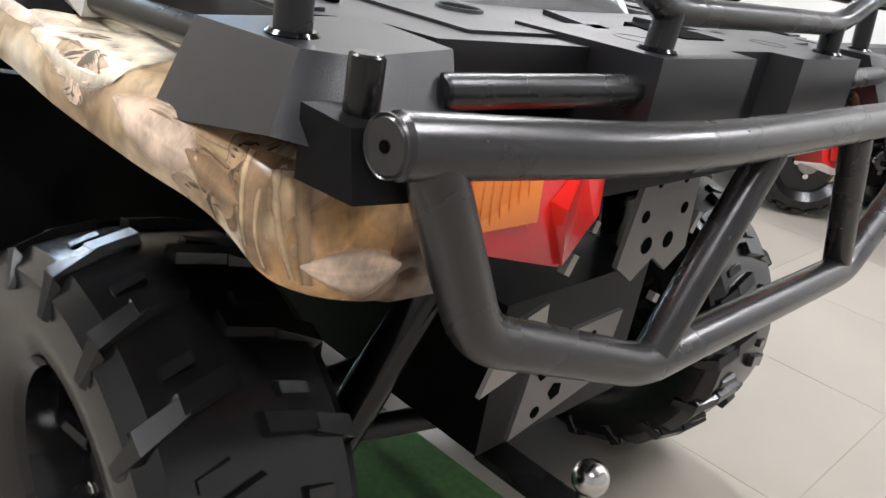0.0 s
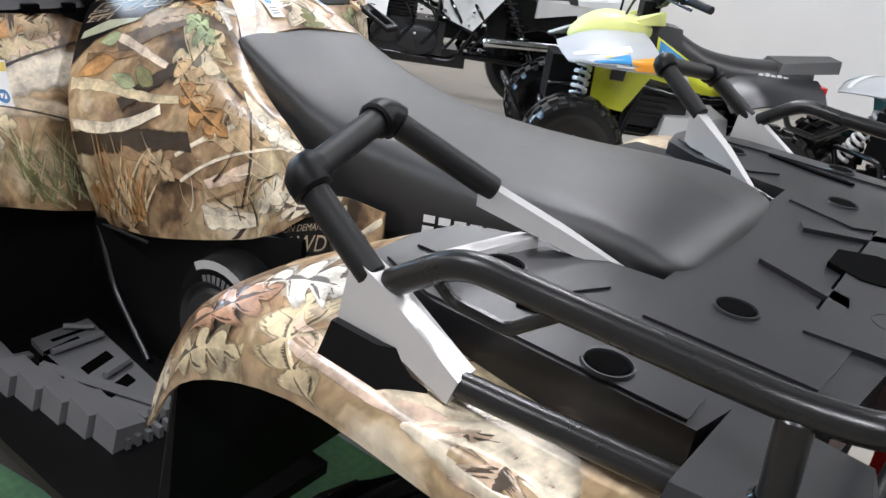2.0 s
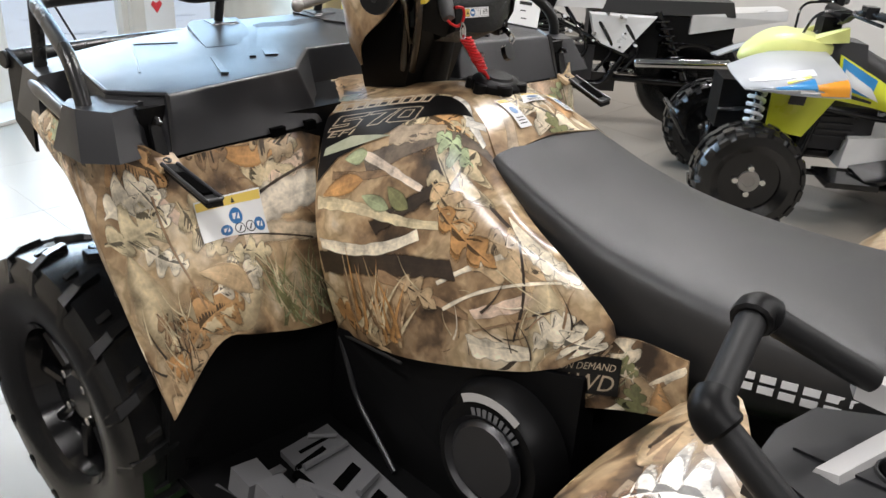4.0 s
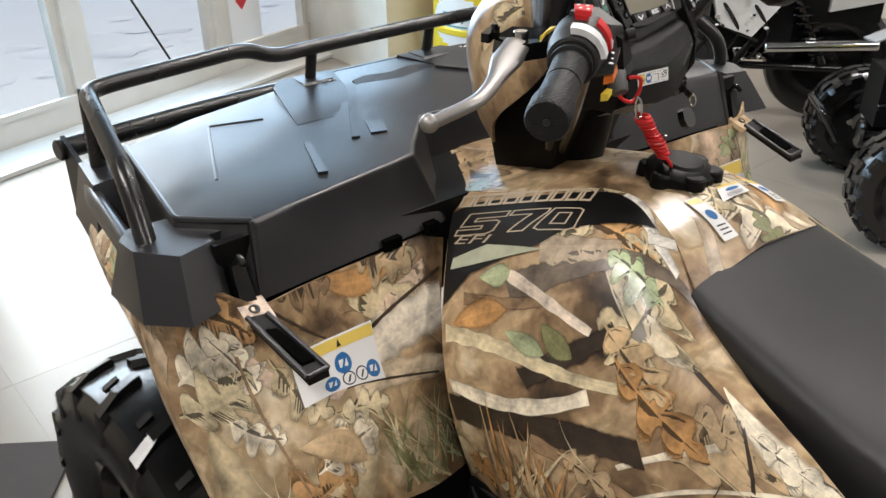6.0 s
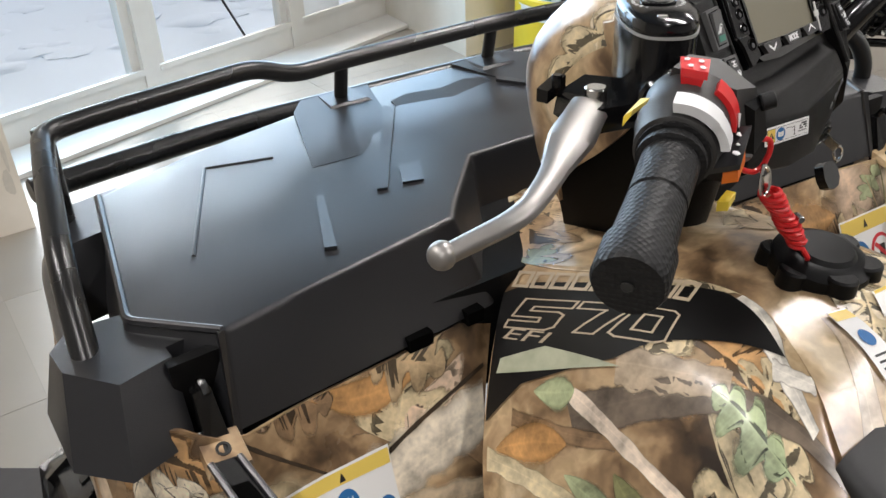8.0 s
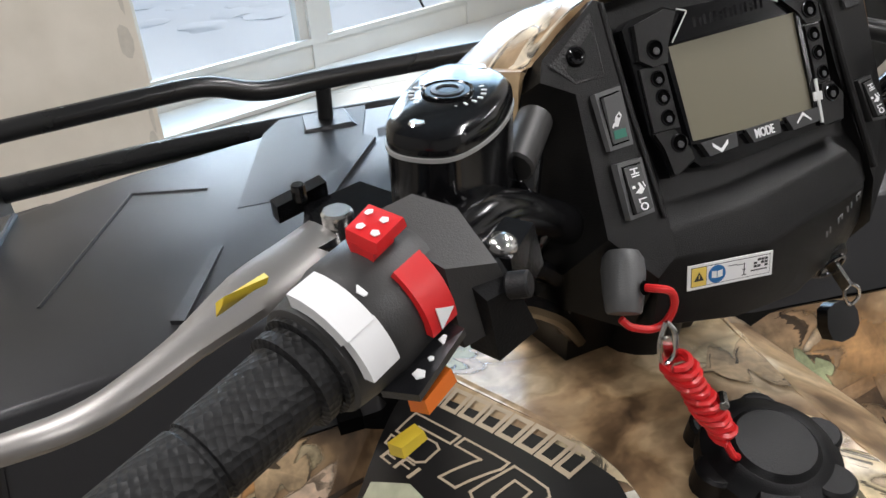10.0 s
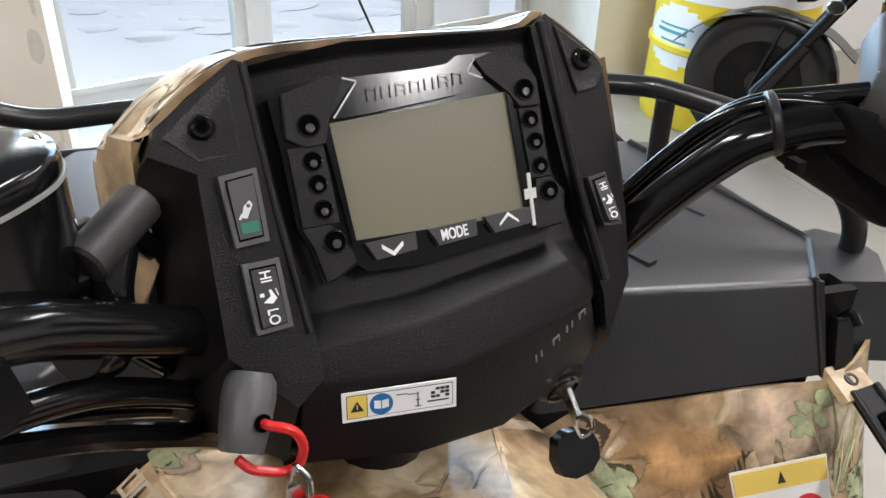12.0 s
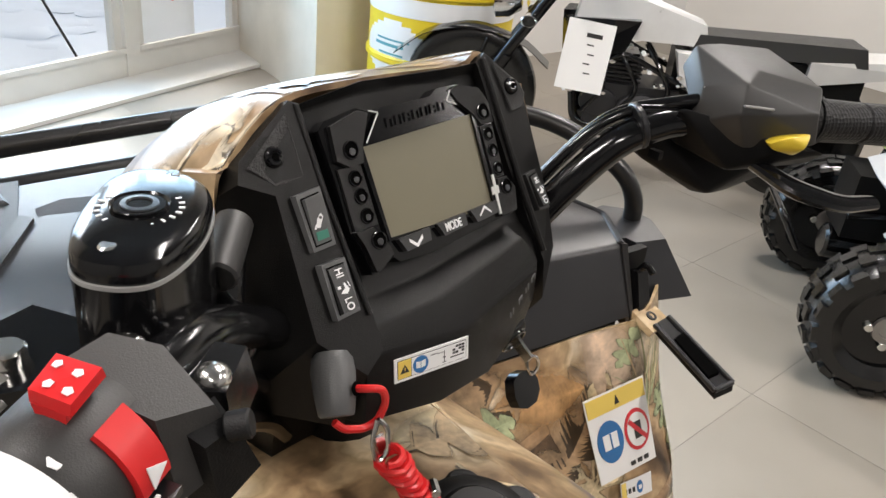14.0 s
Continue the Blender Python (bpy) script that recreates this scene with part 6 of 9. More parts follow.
for q, nm in (([(-0.1072, -0.0264), (-0.0908, -0.0253), (-0.0914, 0.0107), (-0.1098, 0.0086)], "a"), ([(-0.1046, -0.0697), (-0.0869, -0.0683), (-0.0883, -0.0342), (-0.1061, -0.0348)], "b"), ([(0.0995, -0.0490), (0.1117, -0.0494), (0.1050, -0.0179), (0.0930, -0.0197)], "c")):
    o = {"a": 0.0048, "b": 0.0066, "c": 0.0}[nm]
    cx, cy = sum(p[0] for p in q) / 4, sum(p[1] for p in q) / 4
    sw = dash("rocker_switch", q, -0.002 + o, 0.0062 + o, SWITCH_G if nm != "c" else SWITCH_D, 0.0018, "grey-edged rocker switch")
    ins = [(cx + (x - cx) * 0.66, cy + (y - cy) * 0.80) for x, y in q]
    dash("rocker_gap", [(cx + (x - cx) * 0.74, cy + (y - cy) * 0.86) for x, y in q], 0.004 + o, 0.0064 + o, HOLE_SHADE, 0, "", sw)
    # the rocker's face leans, its upper end sunk
    hi, lo_ = (0.0074, 0.0104) if nm != "a" else (0.0100, 0.0070)
    part("rocker", hexa([P(x, y, 0.004 + o) for x, y in ins], [P(x, y, (lo_ if i < 2 else hi) + o) for i, (x, y) in enumerate(ins)], 0.0010), SWITCH_G if nm == "a" else SWITCH_D, sw)
    tilt = math.degrees(math.atan2(hi - lo_, (ins[3][1] - ins[0][1])))
    skew = math.degrees(math.atan2(ins[0][0] - ins[3][0], ins[3][1] - ins[0][1]))
    RF = PF @ pose(cx, cy, (hi + lo_) / 2 + o + 0.0002, tilt, 0, skew)
    if nm == "a":
        part("indicator", prism(rect(-0.0042, -0.0120, 0.0042, -0.0068), 0, 0.0004, RF, 0), TEAL, sw)
        for ol in ([(-0.0030, -0.0042), (-0.0005, -0.0050), (0.0034, 0.0012), (0.0022, 0.0034), (-0.0010, 0.0010)], [(-0.0045, -0.0046), (-0.0028, -0.0020), (-0.0022, -0.0026), (-0.0036, -0.0052)]):
            part("symbol_print", prism(ol, 0, 0.0004, RF, 0), PRINT_W, sw)
        part("symbol_hole", prism([(0.0012 + 0.0010 * math.cos(k * math.pi / 4), 0.0010 + 0.0010 * math.sin(k * math.pi / 4)) for k in range(8)], 0, 0.0006, RF, 0), SWITCH_G, sw)
    else:
        s = 1.0 if nm == "b" else 0.82
        letters("HI", RF @ pose(0, 0.0098 * s, 0.0002, 0, 0, -90) @ Matrix.Diagonal((0.9, 1.1, 1, 1)), 0.0068 * s, PRINT_W, sw, 0.0002, bold=0.0001)
        letters("LO", RF @ pose(0, -0.0098 * s, 0.0002, 0, 0, -90) @ Matrix.Diagonal((0.9, 1.1, 1, 1)), 0.0068 * s, PRINT_W, sw, 0.0002, bold=0.0001)
        for ol in ([(-0.0032, -0.0024), (0.0010, -0.0036), (0.0036, -0.0012), (0.0014, 0.0034), (0.0004, 0.0030), (0.0008, 0.0002)], [(0.0042, 0.0), (0.0048, 0.0), (0.0040, 0.0034), (0.0034, 0.0034)], [(-0.0042, 0.0004), (-0.0022, 0.0004), (-0.0022, 0.0022), (-0.0042, 0.0022)]):
            part("symbol_print", prism([(x * s, y * s) for x, y in ol], 0, 0.0004, RF, 0), PRINT_W, sw)
# label on the pod
_tl, _tr, _bl = V(-0.0350, 0.5950, 1.1290), V(0.0260, 0.5900, 1.1280), V(-0.0355, 0.5920, 1.1125)
_lx, _ly = (_tr - _tl).normalized(), (_tl - _bl).normalized()
_ln = _lx.cross(_ly).normalized()
_ly = _ln.cross(_lx)
_lc = (_tr + _bl) / 2 + _ln * 0.0014
LF = Matrix(((_lx.x, _ly.x, _ln.x, _lc.x), (_lx.y, _ly.y, _ln.y, _lc.y), (_lx.z, _ly.z, _ln.z, _lc.z), (0, 0, 0, 1)))


def plate(name, outline, c0, c1, m, parent, F, label=""):
    return part(name, prism(outline, c0, c1, F, 0), m, parent, label, smooth=False)


ds = plate("warning_label", rect(-0.0305, -0.0085, 0.0305, 0.0085), -0.0006, 0.0003, LABEL, atv, LF, "white, yellow and blue warning label")
plate("label_frame", rect(-0.0282, -0.0066, 0.0285, 0.0068), 0.0002, 0.0005, LABEL_K, ds, LF)
plate("label_field", rect(-0.0172, -0.0062, 0.0281, 0.0064), 0.0004, 0.0007, LABEL, ds, LF)
plate("label_yellow", rect(-0.0278, -0.0062, -0.0176, 0.0064), 0.0004, 0.0007, LABEL_Y, ds, LF)
plate("label_triangle", [(-0.0262, -0.0026), (-0.0192, -0.0026), (-0.0227, 0.0034)], 0.0006, 0.0009, LABEL_K, ds, LF)
plate("label_mark", rect(-0.0230, -0.0012, -0.0224, 0.0014), 0.0008, 0.0011, LABEL_Y, ds, LF)
plate("label_sign", [(-0.0100 + 0.0062 * math.cos(k * math.pi / 12), 0.0062 * math.sin(k * math.pi / 12)) for k in range(24)], 0.0006, 0.0009, LABEL_B, ds, LF)
for s in (-1, 1):
    plate("label_book", [(-0.0100 + s * 0.0003, -0.0026), (-0.0100 + s * 0.0038, -0.0020), (-0.0100 + s * 0.0038, 0.0026), (-0.0100 + s * 0.0003, 0.0020)], 0.0008, 0.0011, LABEL, ds, LF)
for x0, y0, x1, y1 in ((-0.002, 0.0036, 0.004, 0.0041), (0.004, 0.0030, 0.0095, 0.0034), (0.0092, -0.0040, 0.0098, 0.0040), (0.0078, -0.0046, 0.0112, -0.0041), (0.0082, -0.0008, 0.0106, -0.0003)):
    plate("line_print", rect(x0, y0, x1, y1), 0.0006, 0.0009, LABEL_K, ds, LF)
for i in range(4):
    for j in range(3):
        if (i * 3 + j * 5) % 4:
            plate("code_print", rect(0.0165 + 0.0026 * i, 0.0052 - 0.0022 * j, 0.0187 + 0.0026 * i, 0.0036 - 0.0022 * j), 0.0006, 0.0009, LABEL_K, ds, LF)
plate("print_bar", rect(0.0145, -0.0030, 0.0262, -0.0022), 0.0006, 0.0009, LABEL_K, ds, LF)
# handlebar
gE, gI = V(-0.397, 0.433, 1.189), V(-0.284, 0.501, 1.208)
gd = (gI - gE).normalized()
hb = part("handlebar", tube([gE + gd * 0.01, gI, gI + gd * 0.12, V(-0.07, 0.66, 1.13), V(-0.02, 0.66, 1.11), V(0.05, 0.67, 1.11), V(0.120, 0.685, 1.10), V(0.158, 0.663, 1.145), V(0.184, 0.647, 1.185), V(0.203, 0.637, 1.208), V(0.218, 0.628, 1.224), V(0.233, 0.620, 1.232), V(0.252, 0.610, 1.239), V(0.285, 0.591, 1.243), V(0.36, 0.548, 1.246), V(0.475, 0.492, 1.238)], 0.0130, 0.05, 16), GLOSS, atv, "black steel handlebar")


def grip_mesh(a, b):
    d = (b - a).normalized()
    L = (b - a).length
    pts = [(0, 0.019), (0.004, 0.021), (0.028, 0.021), (0.0285, 0.0195), (0.031, 0.0195), (0.0315, 0.0185), (L * 0.55, 0.0178), (L * 0.56, 0.0165), (L * 0.575, 0.0165), (L * 0.58, 0.0178), (L - 0.014, 0.0185), (L - 0.013, 0.022), (L - 0.008, 0.022), (L - 0.0075, 0.0205), (L - 0.004, 0.0205), (L - 0.0035, 0.0235), (L, 0.0235)]
    bm = bmesh.new()
    s = d.cross(Vector((0, 0, 1))).normalized()
    u = s.cross(d)
    n = 32
    R = [[bm.verts.new(a + d * t + (s * math.cos(2 * math.pi * k / n) + u * math.sin(2 * math.pi * k / n)) * r) for k in range(n)] for t, r in pts]
    for p, q in zip(R, R[1:]):
        for k in range(n):
            bm.faces.new((p[k], p[(k + 1) % n], q[(k + 1) % n], q[k]))
    bm.faces.new(R[0][::-1])
    bm.faces.new(R[-1])
    return bm


part("left_grip", grip_mesh(gE, gI), KNURL, hb, "black ribbed rubber grip")
# black disc for the shade in the grip's end hole
part("grip_end_hole", disc(gE - gd * 0.0008, gd * -1, 0.0035, 0.0006, 12), LABEL_K, hb)
rE, rI = V(0.482, 0.489, 1.237), V(0.355, 0.551, 1.246)
part("right_grip", grip_mesh(rE, rI), KNURL, hb, "black ribbed rubber grip")
# switch housing: frame along the bar
gs = gd.cross(Vector((0, 0, 1))).normalized()
gu = gs.cross(gd)
HF = Matrix(((gd.x, gs.x, gu.x, gI.x), (gd.y, gs.y, gu.y, gI.y), (gd.z, gs.z, gu.z, gI.z), (0, 0, 0, 1)))
H = lambda a, b, c: HF @ Vector((a, b, c))


swh = part("switch_housing", lathe(gI, gd, [(-0.002, 0.022), (0.0, 0.026), (0.022, 0.029), (0.024, 0.030), (0.058, 0.030), (0.064, 0.026), (0.066, 0.02)]), SWITCH_H, hb, "charcoal switch cluster housing")
part("switch_block", hexa([H(*q) for q in ((0.050, -0.026, -0.015), (0.086, -0.020, -0.015), (0.090, 0.018, -0.015), (0.080, 0.046, -0.018), (0.050, 0.036, -0.018))],
                          [H(*q) for q in ((0.052, -0.012, 0.033), (0.078, -0.006, 0.031), (0.083, 0.014, 0.027), (0.074, 0.040, 0.013), (0.054, 0.029, 0.020))], 0.003), SWITCH_H, swh)
part("switch_wing", hexa([H(*q) for q in ((0.060, 0.030, -0.030), (0.086, 0.036, -0.026), (0.082, 0.052, -0.026), (0.060, 0.046, -0.030))], [H(*q) for q in ((0.062, 0.028, 0.010), (0.080, 0.036, 0.010), (0.076, 0.047, 0.002), (0.062, 0.042, 0.002))], 0.003), PLASTIC_D, swh)
part("wing_knob", rod(H(0.074, 0.044, 0.002), H(0.078, 0.053, 0.004), 0.006, 14), GRIP_M, swh)

# ---- prints, decals and stickers on the left flank ----
OUTL = (-1, -0.3, 0.5)
OUTF = (0, -1, 0.1)
rg = random.Random(5)
LOG, STICK = (0.15, 0.115, 0.085), (0.72, 0.60, 0.48)
pr = Print(FLANK, OUTL, 0.0011)
pr.limb([(0.99, 0.27), (0.42, 0.36)], UMBER, 0.075, rg, 0.3)
pr.limb([(0.72, 0.30), (0.40, 0.20)], BROWN, 0.06, rg, 0.3)
pr.limb([(0.80, 0.625), (0.16, 0.86)], LOG, 0.062, rg, 0.25)
pr.limb([(0.75, 0.735), (0.50, 0.795)], BARK, 0.16, rg, 0.2)
pr.limb([(0.73, 0.45), (0.47, 0.61)], UMBER, 0.10, rg, 0.45)
pr.limb([(0.93, 0.60), (0.70, 0.62)], BROWN, 0.08, rg, 0.4)
pr.limb([(0.985, 0.50), (0.69, 0.495)], STRAW, 0.075, rg, 0.12)
pr.limb([(0.70, 0.498), (0.42, 0.505)], STRAW, 0.060, rg, 0.12)
pr.limb([(0.98, 0.345), (0.54, 0.46)], CREAM, 0.045, rg, 0.12)
pr.limb([(0.815, 0.668), (0.545, 0.59)], STICK, 0.055, rg, 0.1)
pr.limb([(0.43, 0.09), (0.21, 0.085)], CREAM, 0.16, rg, 0.2)
pr.limb([(0.48, 0.22), (0.05, 0.43)], CREAM, 0.010, rg, 0.3)
pr.limb([(0.16, 0.55), (0.27, 0.13)], UMBER, 0.014, rg, 0.3)
pr.limb([(0.33, 0.45), (0.10, 0.27)], STRAW, 0.009, rg, 0.3)
pr.limb([(0.40, 0.15), (0.14, 0.30)], BROWN, 0.010, rg, 0.3)
# glare on the tank's upper edge, printed as a whitish Y
pr.limb([(0.60, 1.0), (0.24, 0.875)], (0.82, 0.77, 0.68), 0.11, rg, 0.25)
pr.limb([(0.41, 0.90), (0.24, 0.99)], (0.82, 0.77, 0.68), 0.13, rg, 0.3)
pr.willow([(0.17, 0.62), (0.02, 0.42)], CREAM, 1.6, rg, 0.4)
pr.oak([(0.15, 0.53), (0.01, 0.45)], CREAM, 1.4, rg, 0.3)
pr.willow([(0.96, 0.53), (0.80, 0.59)], RUST, 1.5, rg, 0.45)
pr.willow([(0.79, 0.545), (0.67, 0.52)], SAGE, 1.5, rg, 0.4)
pr.willow([(0.69, 0.58), (0.59, 0.53)], OLIVE, 1.9, rg, 0.4)
pr.willow([(0.89, 0.655), (0.81, 0.672)], SAGE, 2.4, rg, 0.4)
pr.oak([(0.30, 0.725), (0.54, 0.76)], (0.40, 0.47, 0.27), 1.25, rg, 0.28)
pr.oak([(0.505, 0.615), (0.33, 0.50)], (0.54, 0.38, 0.21), 1.25, rg, 0.28)
pr.oak([(0.47, 0.56), (0.27, 0.41)], RUST, 1.1, rg, 0.3)
pr.oak([(0.64, 0.30), (0.50, 0.22)], TAN, 1.1, rg, 0.3)
pr.oak([(0.16, 0.225), (0.0, 0.19)], CREAM, 1.3, rg, 0.25)
pr.oak([(0.20, 0.10), (0.09, 0.30)], CREAM, 1.0, rg, 0.3)
pr.oak([(0.97, 0.12), (0.80, 0.10)], RUST, 1.2, rg, 0.25)
for k in range(34):
    u, v = rg.uniform(0.66, 0.86), rg.uniform(0.03, 0.12)
    pr.wisp([(u, v), (u + rg.uniform(-0.13, 0.10), v + rg.uniform(0.08, 0.26))], rg.choice((RUST, TAN, STRAW, BROWN)), rg, 0.05)
for k in range(26):
    u, v = rg.uniform(0.10, 0.62), rg.uniform(0.05, 0.30)
    pr.wisp([(u, v), (u + rg.uniform(-0.10, 0.10), v + rg.uniform(-0.02, 0.20))], rg.choice((STRAW, CREAM, BROWN, UMBER)), rg, 0.03)
pr.done(LEFT_FLANK)
pr = Print(FENDER_F, OUTF, 0.0011)
pr.limb([(0.62, 0.62), (1.0, 0.70)], (0.74, 0.66, 0.53), 0.26, rg, 0.5)
pr.limb([(0.55, 0.50), (0.99, 0.47)], (0.60, 0.48, 0.33), 0.14, rg, 0.5)
pr.willow([(0.50, 0.91), (0.82, 0.865)], RUST, 1.2, rg, 0.5)
pr.oak([(0.66, 0.93), (0.88, 0.83)], TAN, 1.0, rg, 0.3)
pr.oak([(0.36, 0.96), (0.56, 0.88)], BROWN, 1.1, rg, 0.3)
pr.oak([(0.03, 0.70), (0.24, 0.845)], CREAM, 1.35, rg, 0.2)
pr.oak([(0.01, 0.60), (0.25, 0.735)], STRAW, 1.2, rg, 0.25)
pr.oak([(0.12, 0.86), (0.25, 0.68)], CREAM, 1.1, rg, 0.25)
pr.oak([(0.14, 0.60), (0.28, 0.465)], CREAM, 1.3, rg, 0.25)
pr.oak([(0.32, 0.25), (0.60, 0.31)], CREAM, 1.2, rg, 0.25)
pr.oak([(0.45, 0.43), (0.69, 0.40)], STRAW, 1.1, rg, 0.3)
pr.willow([(0.30, 0.40), (0.52, 0.20)], TAN, 1.5, rg, 0.5)
pr.oak([(0.10, 0.32), (0.15, 0.12)], BROWN, 1.0, rg, 0.35)
pr.oak([(0.06, 0.16), (0.12, 0.02)], RUST, 1.0, rg, 0.35)
pr.limb([(0.68, 0.705), (0.985, 0.80)], UMBER, 0.022, rg, 0.3)
pr.limb([(0.34, 0.90), (0.51, 0.73)], UMBER, 0.018, rg, 0.3)
pr.limb([(0.52, 0.53), (0.96, 0.44)], UMBER, 0.014, rg, 0.3)
pr.limb([(0.22, 0.80), (0.27, 0.20)], BROWN, 0.012, rg, 0.4)
for k in range(90):
    u, v = rg.uniform(0.62, 0.98), rg.uniform(0.0, 0.24)
    pr.wisp([(u, v), (u + rg.uniform(-0.16, 0.14), v + rg.uniform(0.06, 0.26))], rg.choice((OLIVE, SAGE, STRAW, OLIVE)), rg, 0.03)
for k in range(40):
    u, v = rg.uniform(0.04, 0.20), rg.uniform(0.0, 0.25)
    pr.wisp([(u, v), (u + rg.uniform(-0.05, 0.05), v + rg.uniform(0.06, 0.20))], rg.choice((BROWN, STRAW, TAN, UMBER)), rg, 0.03)
pr.done(LEFT_FENDER)
pr = Print(FENDER_R, OUTL, 0.0011)
pr.limb([(0.70, 0.55), (0.72, 0.02)], BROWN, 0.22, rg, 0.9)
pr.limb([(0.77, 0.50), (0.80, 0.05)], BROWN, 0.12, rg, 0.9)
for ends in ([(0.675, 0.52), (0.70, 0.08)], [(0.73, 0.50), (0.78, 0.06)], [(0.715, 0.40), (0.735, 0.05)]):
    pr.limb(ends, TAN, 0.05, rg, 0.8)
pr.willow([(0.79, 0.14), (0.93, 0.20)], PINK, 1.5, rg, 0.5)
pr.willow([(0.33, 0.43), (0.45, 0.46)], CREAM, 1.6, rg, 0.5)
pr.willow([(0.46, 0.36), (0.60, 0.33)], PINK, 1.8, rg, 0.8)
pr.willow([(0.58, 0.34), (0.68, 0.28)], BROWN, 2.2, rg, 0.9)
# white glare on the fender's front end, printed in a leaf's outline
pr.oak([(0.15, 0.62), (0.23, 0.83)], (0.82, 0.77, 0.68), 1.4, rg, 0.3)
pr.oak([(0.12, 0.34), (0.18, 0.67)], (0.45, 0.26, 0.16), 1.2, rg, 0.4)
pr.oak([(0.10, 0.10), (0.20, 0.25)], STRAW, 1.2, rg, 0.4)
pr.done(LEFT_REAR)
GREEN_P = mat("sage_decal_print", (0.34, 0.36, 0.24), 0.35, coat=0.3, var=0.3, scale=45, col2=(0.46, 0.47, 0.34))
# black name decal, its numbers, and plain strokes for the name
dk = part("name_decal", on_panel([(0.999, 0.88), (0.95, 0.93), (0.64, 0.985), (0.383, 0.955), (0.70, 0.80), (0.756, 0.745), (0.919, 0.662), (0.993, 0.571)], FLANK, OUTL, 0.0023), DECAL_K, LEFT_FLANK, "black decal with tan lettering")
part("decal_stripe", on_panel([(0.979, 0.668), (0.74, 0.733), (0.887, 0.744), (0.974, 0.700)], FLANK, OUTL, 0.0028), GREEN_P, dk)


def in_uv(quad, x, y):
    q = [Vector((*p, 0)) for p in quad]
    p = (q[0] * (1 - x) + q[1] * x) * (1 - y) + (q[3] * (1 - x) + q[2] * x) * y
    return (p.x, p.y)


def outline_strokes(name, quad, lines, w, parent, asp):
    """Drawn strokes of even weight inside a quad; asp: its width over its height."""
    for line in lines:
        for (x0, y0), (x1, y1) in zip(line, line[1:]):
            dx, dy = (x1 - x0) * asp, y1 - y0
            L_ = math.hypot(dx, dy)
            nx, ny = -dy / L_ * w / asp, dx / L_ * w
            ex, ey = dx / L_ * w / asp, dy / L_ * w
            pts = [(x0 - ex + nx, y0 - ey + ny), (x0 - ex - nx, y0 - ey - ny), (x1 + ex - nx, y1 + ey - ny), (x1 + ex + nx, y1 + ey + ny)]
            part(name, on_panel([in_uv(quad, *p) for p in pts], FLANK, OUTL, 0.0028, 0.03), DECAL_T, parent)


NAMEQ = ((0.985, 0.905), (0.684, 0.928), (0.690, 0.99), (0.985, 0.965))
for k in range(9):
    a0, a1 = k / 9 + 0.006, (k + 0.74) / 9 + 0.006
    outline_strokes("name_stroke", NAMEQ, [[(a0, 0.08), (a1, 0.08), (a1 + 0.016, 0.92), (a0 + 0.016, 0.92), (a0, 0.08)]], 0.085, dk, 8.0)
quad570 = ((0.985, 0.770), (0.665, 0.795), (0.684, 0.893), (0.970, 0.870))
outline_strokes("number_outline", quad570, [
    [(0.02, 0.04), (0.27, 0.04), (0.32, 0.14), (0.345, 0.50), (0.31, 0.58), (0.14, 0.58), (0.15, 0.72), (0.375, 0.72), (0.39, 0.97), (0.07, 0.97), (0.04, 0.38), (0.22, 0.38), (0.215, 0.25), (0.025, 0.25), (0.02, 0.04)],
    [(0.42, 0.97), (0.405, 0.74), (0.57, 0.74), (0.44, 0.04), (0.55, 0.04), (0.69, 0.78), (0.70, 0.97), (0.42, 0.97)],
    [(0.63, 0.12), (0.67, 0.04), (0.90, 0.04), (0.955, 0.14), (0.985, 0.88), (0.95, 0.97), (0.735, 0.97), (0.70, 0.66), (0.63, 0.12)],
    [(0.745, 0.27), (0.865, 0.27), (0.89, 0.74), (0.785, 0.74), (0.745, 0.27)]], 0.022, dk, 3.0)
panel_text("EFI", FLANK, OUTL, ((0.978, 0.745), (0.881, 0.750), (0.880, 0.777), (0.973, 0.775)), DECAL_T, dk, 0.0028, 0.25)
# warning sticker on the fender
STQ = [(0.362, 0.552), (0.705, 0.505), (0.70, 0.735), (0.365, 0.748)]


def stq(a, b):
    q = [Vector((*p, 0)) for p in STQ]
    p = (q[0] * (1 - a) + q[1] * a) * (1 - b) + (q[3] * (1 - a) + q[2] * a) * b
    return (p.x, p.y)


st = part("warning_label", on_panel([stq(0, 0), stq(1, 0), stq(1, 1), stq(0, 1)], FENDER_F, OUTF, 0.0026, 0.04), LABEL, LEFT_FENDER, "white and yellow warning label with round signs")
part("label_band", on_panel([stq(0.01, 0.80), stq(0.99, 0.80), stq(0.99, 0.97), stq(0.01, 0.97)], FENDER_F, OUTF, 0.0031, 0.04), LABEL_Y, st)
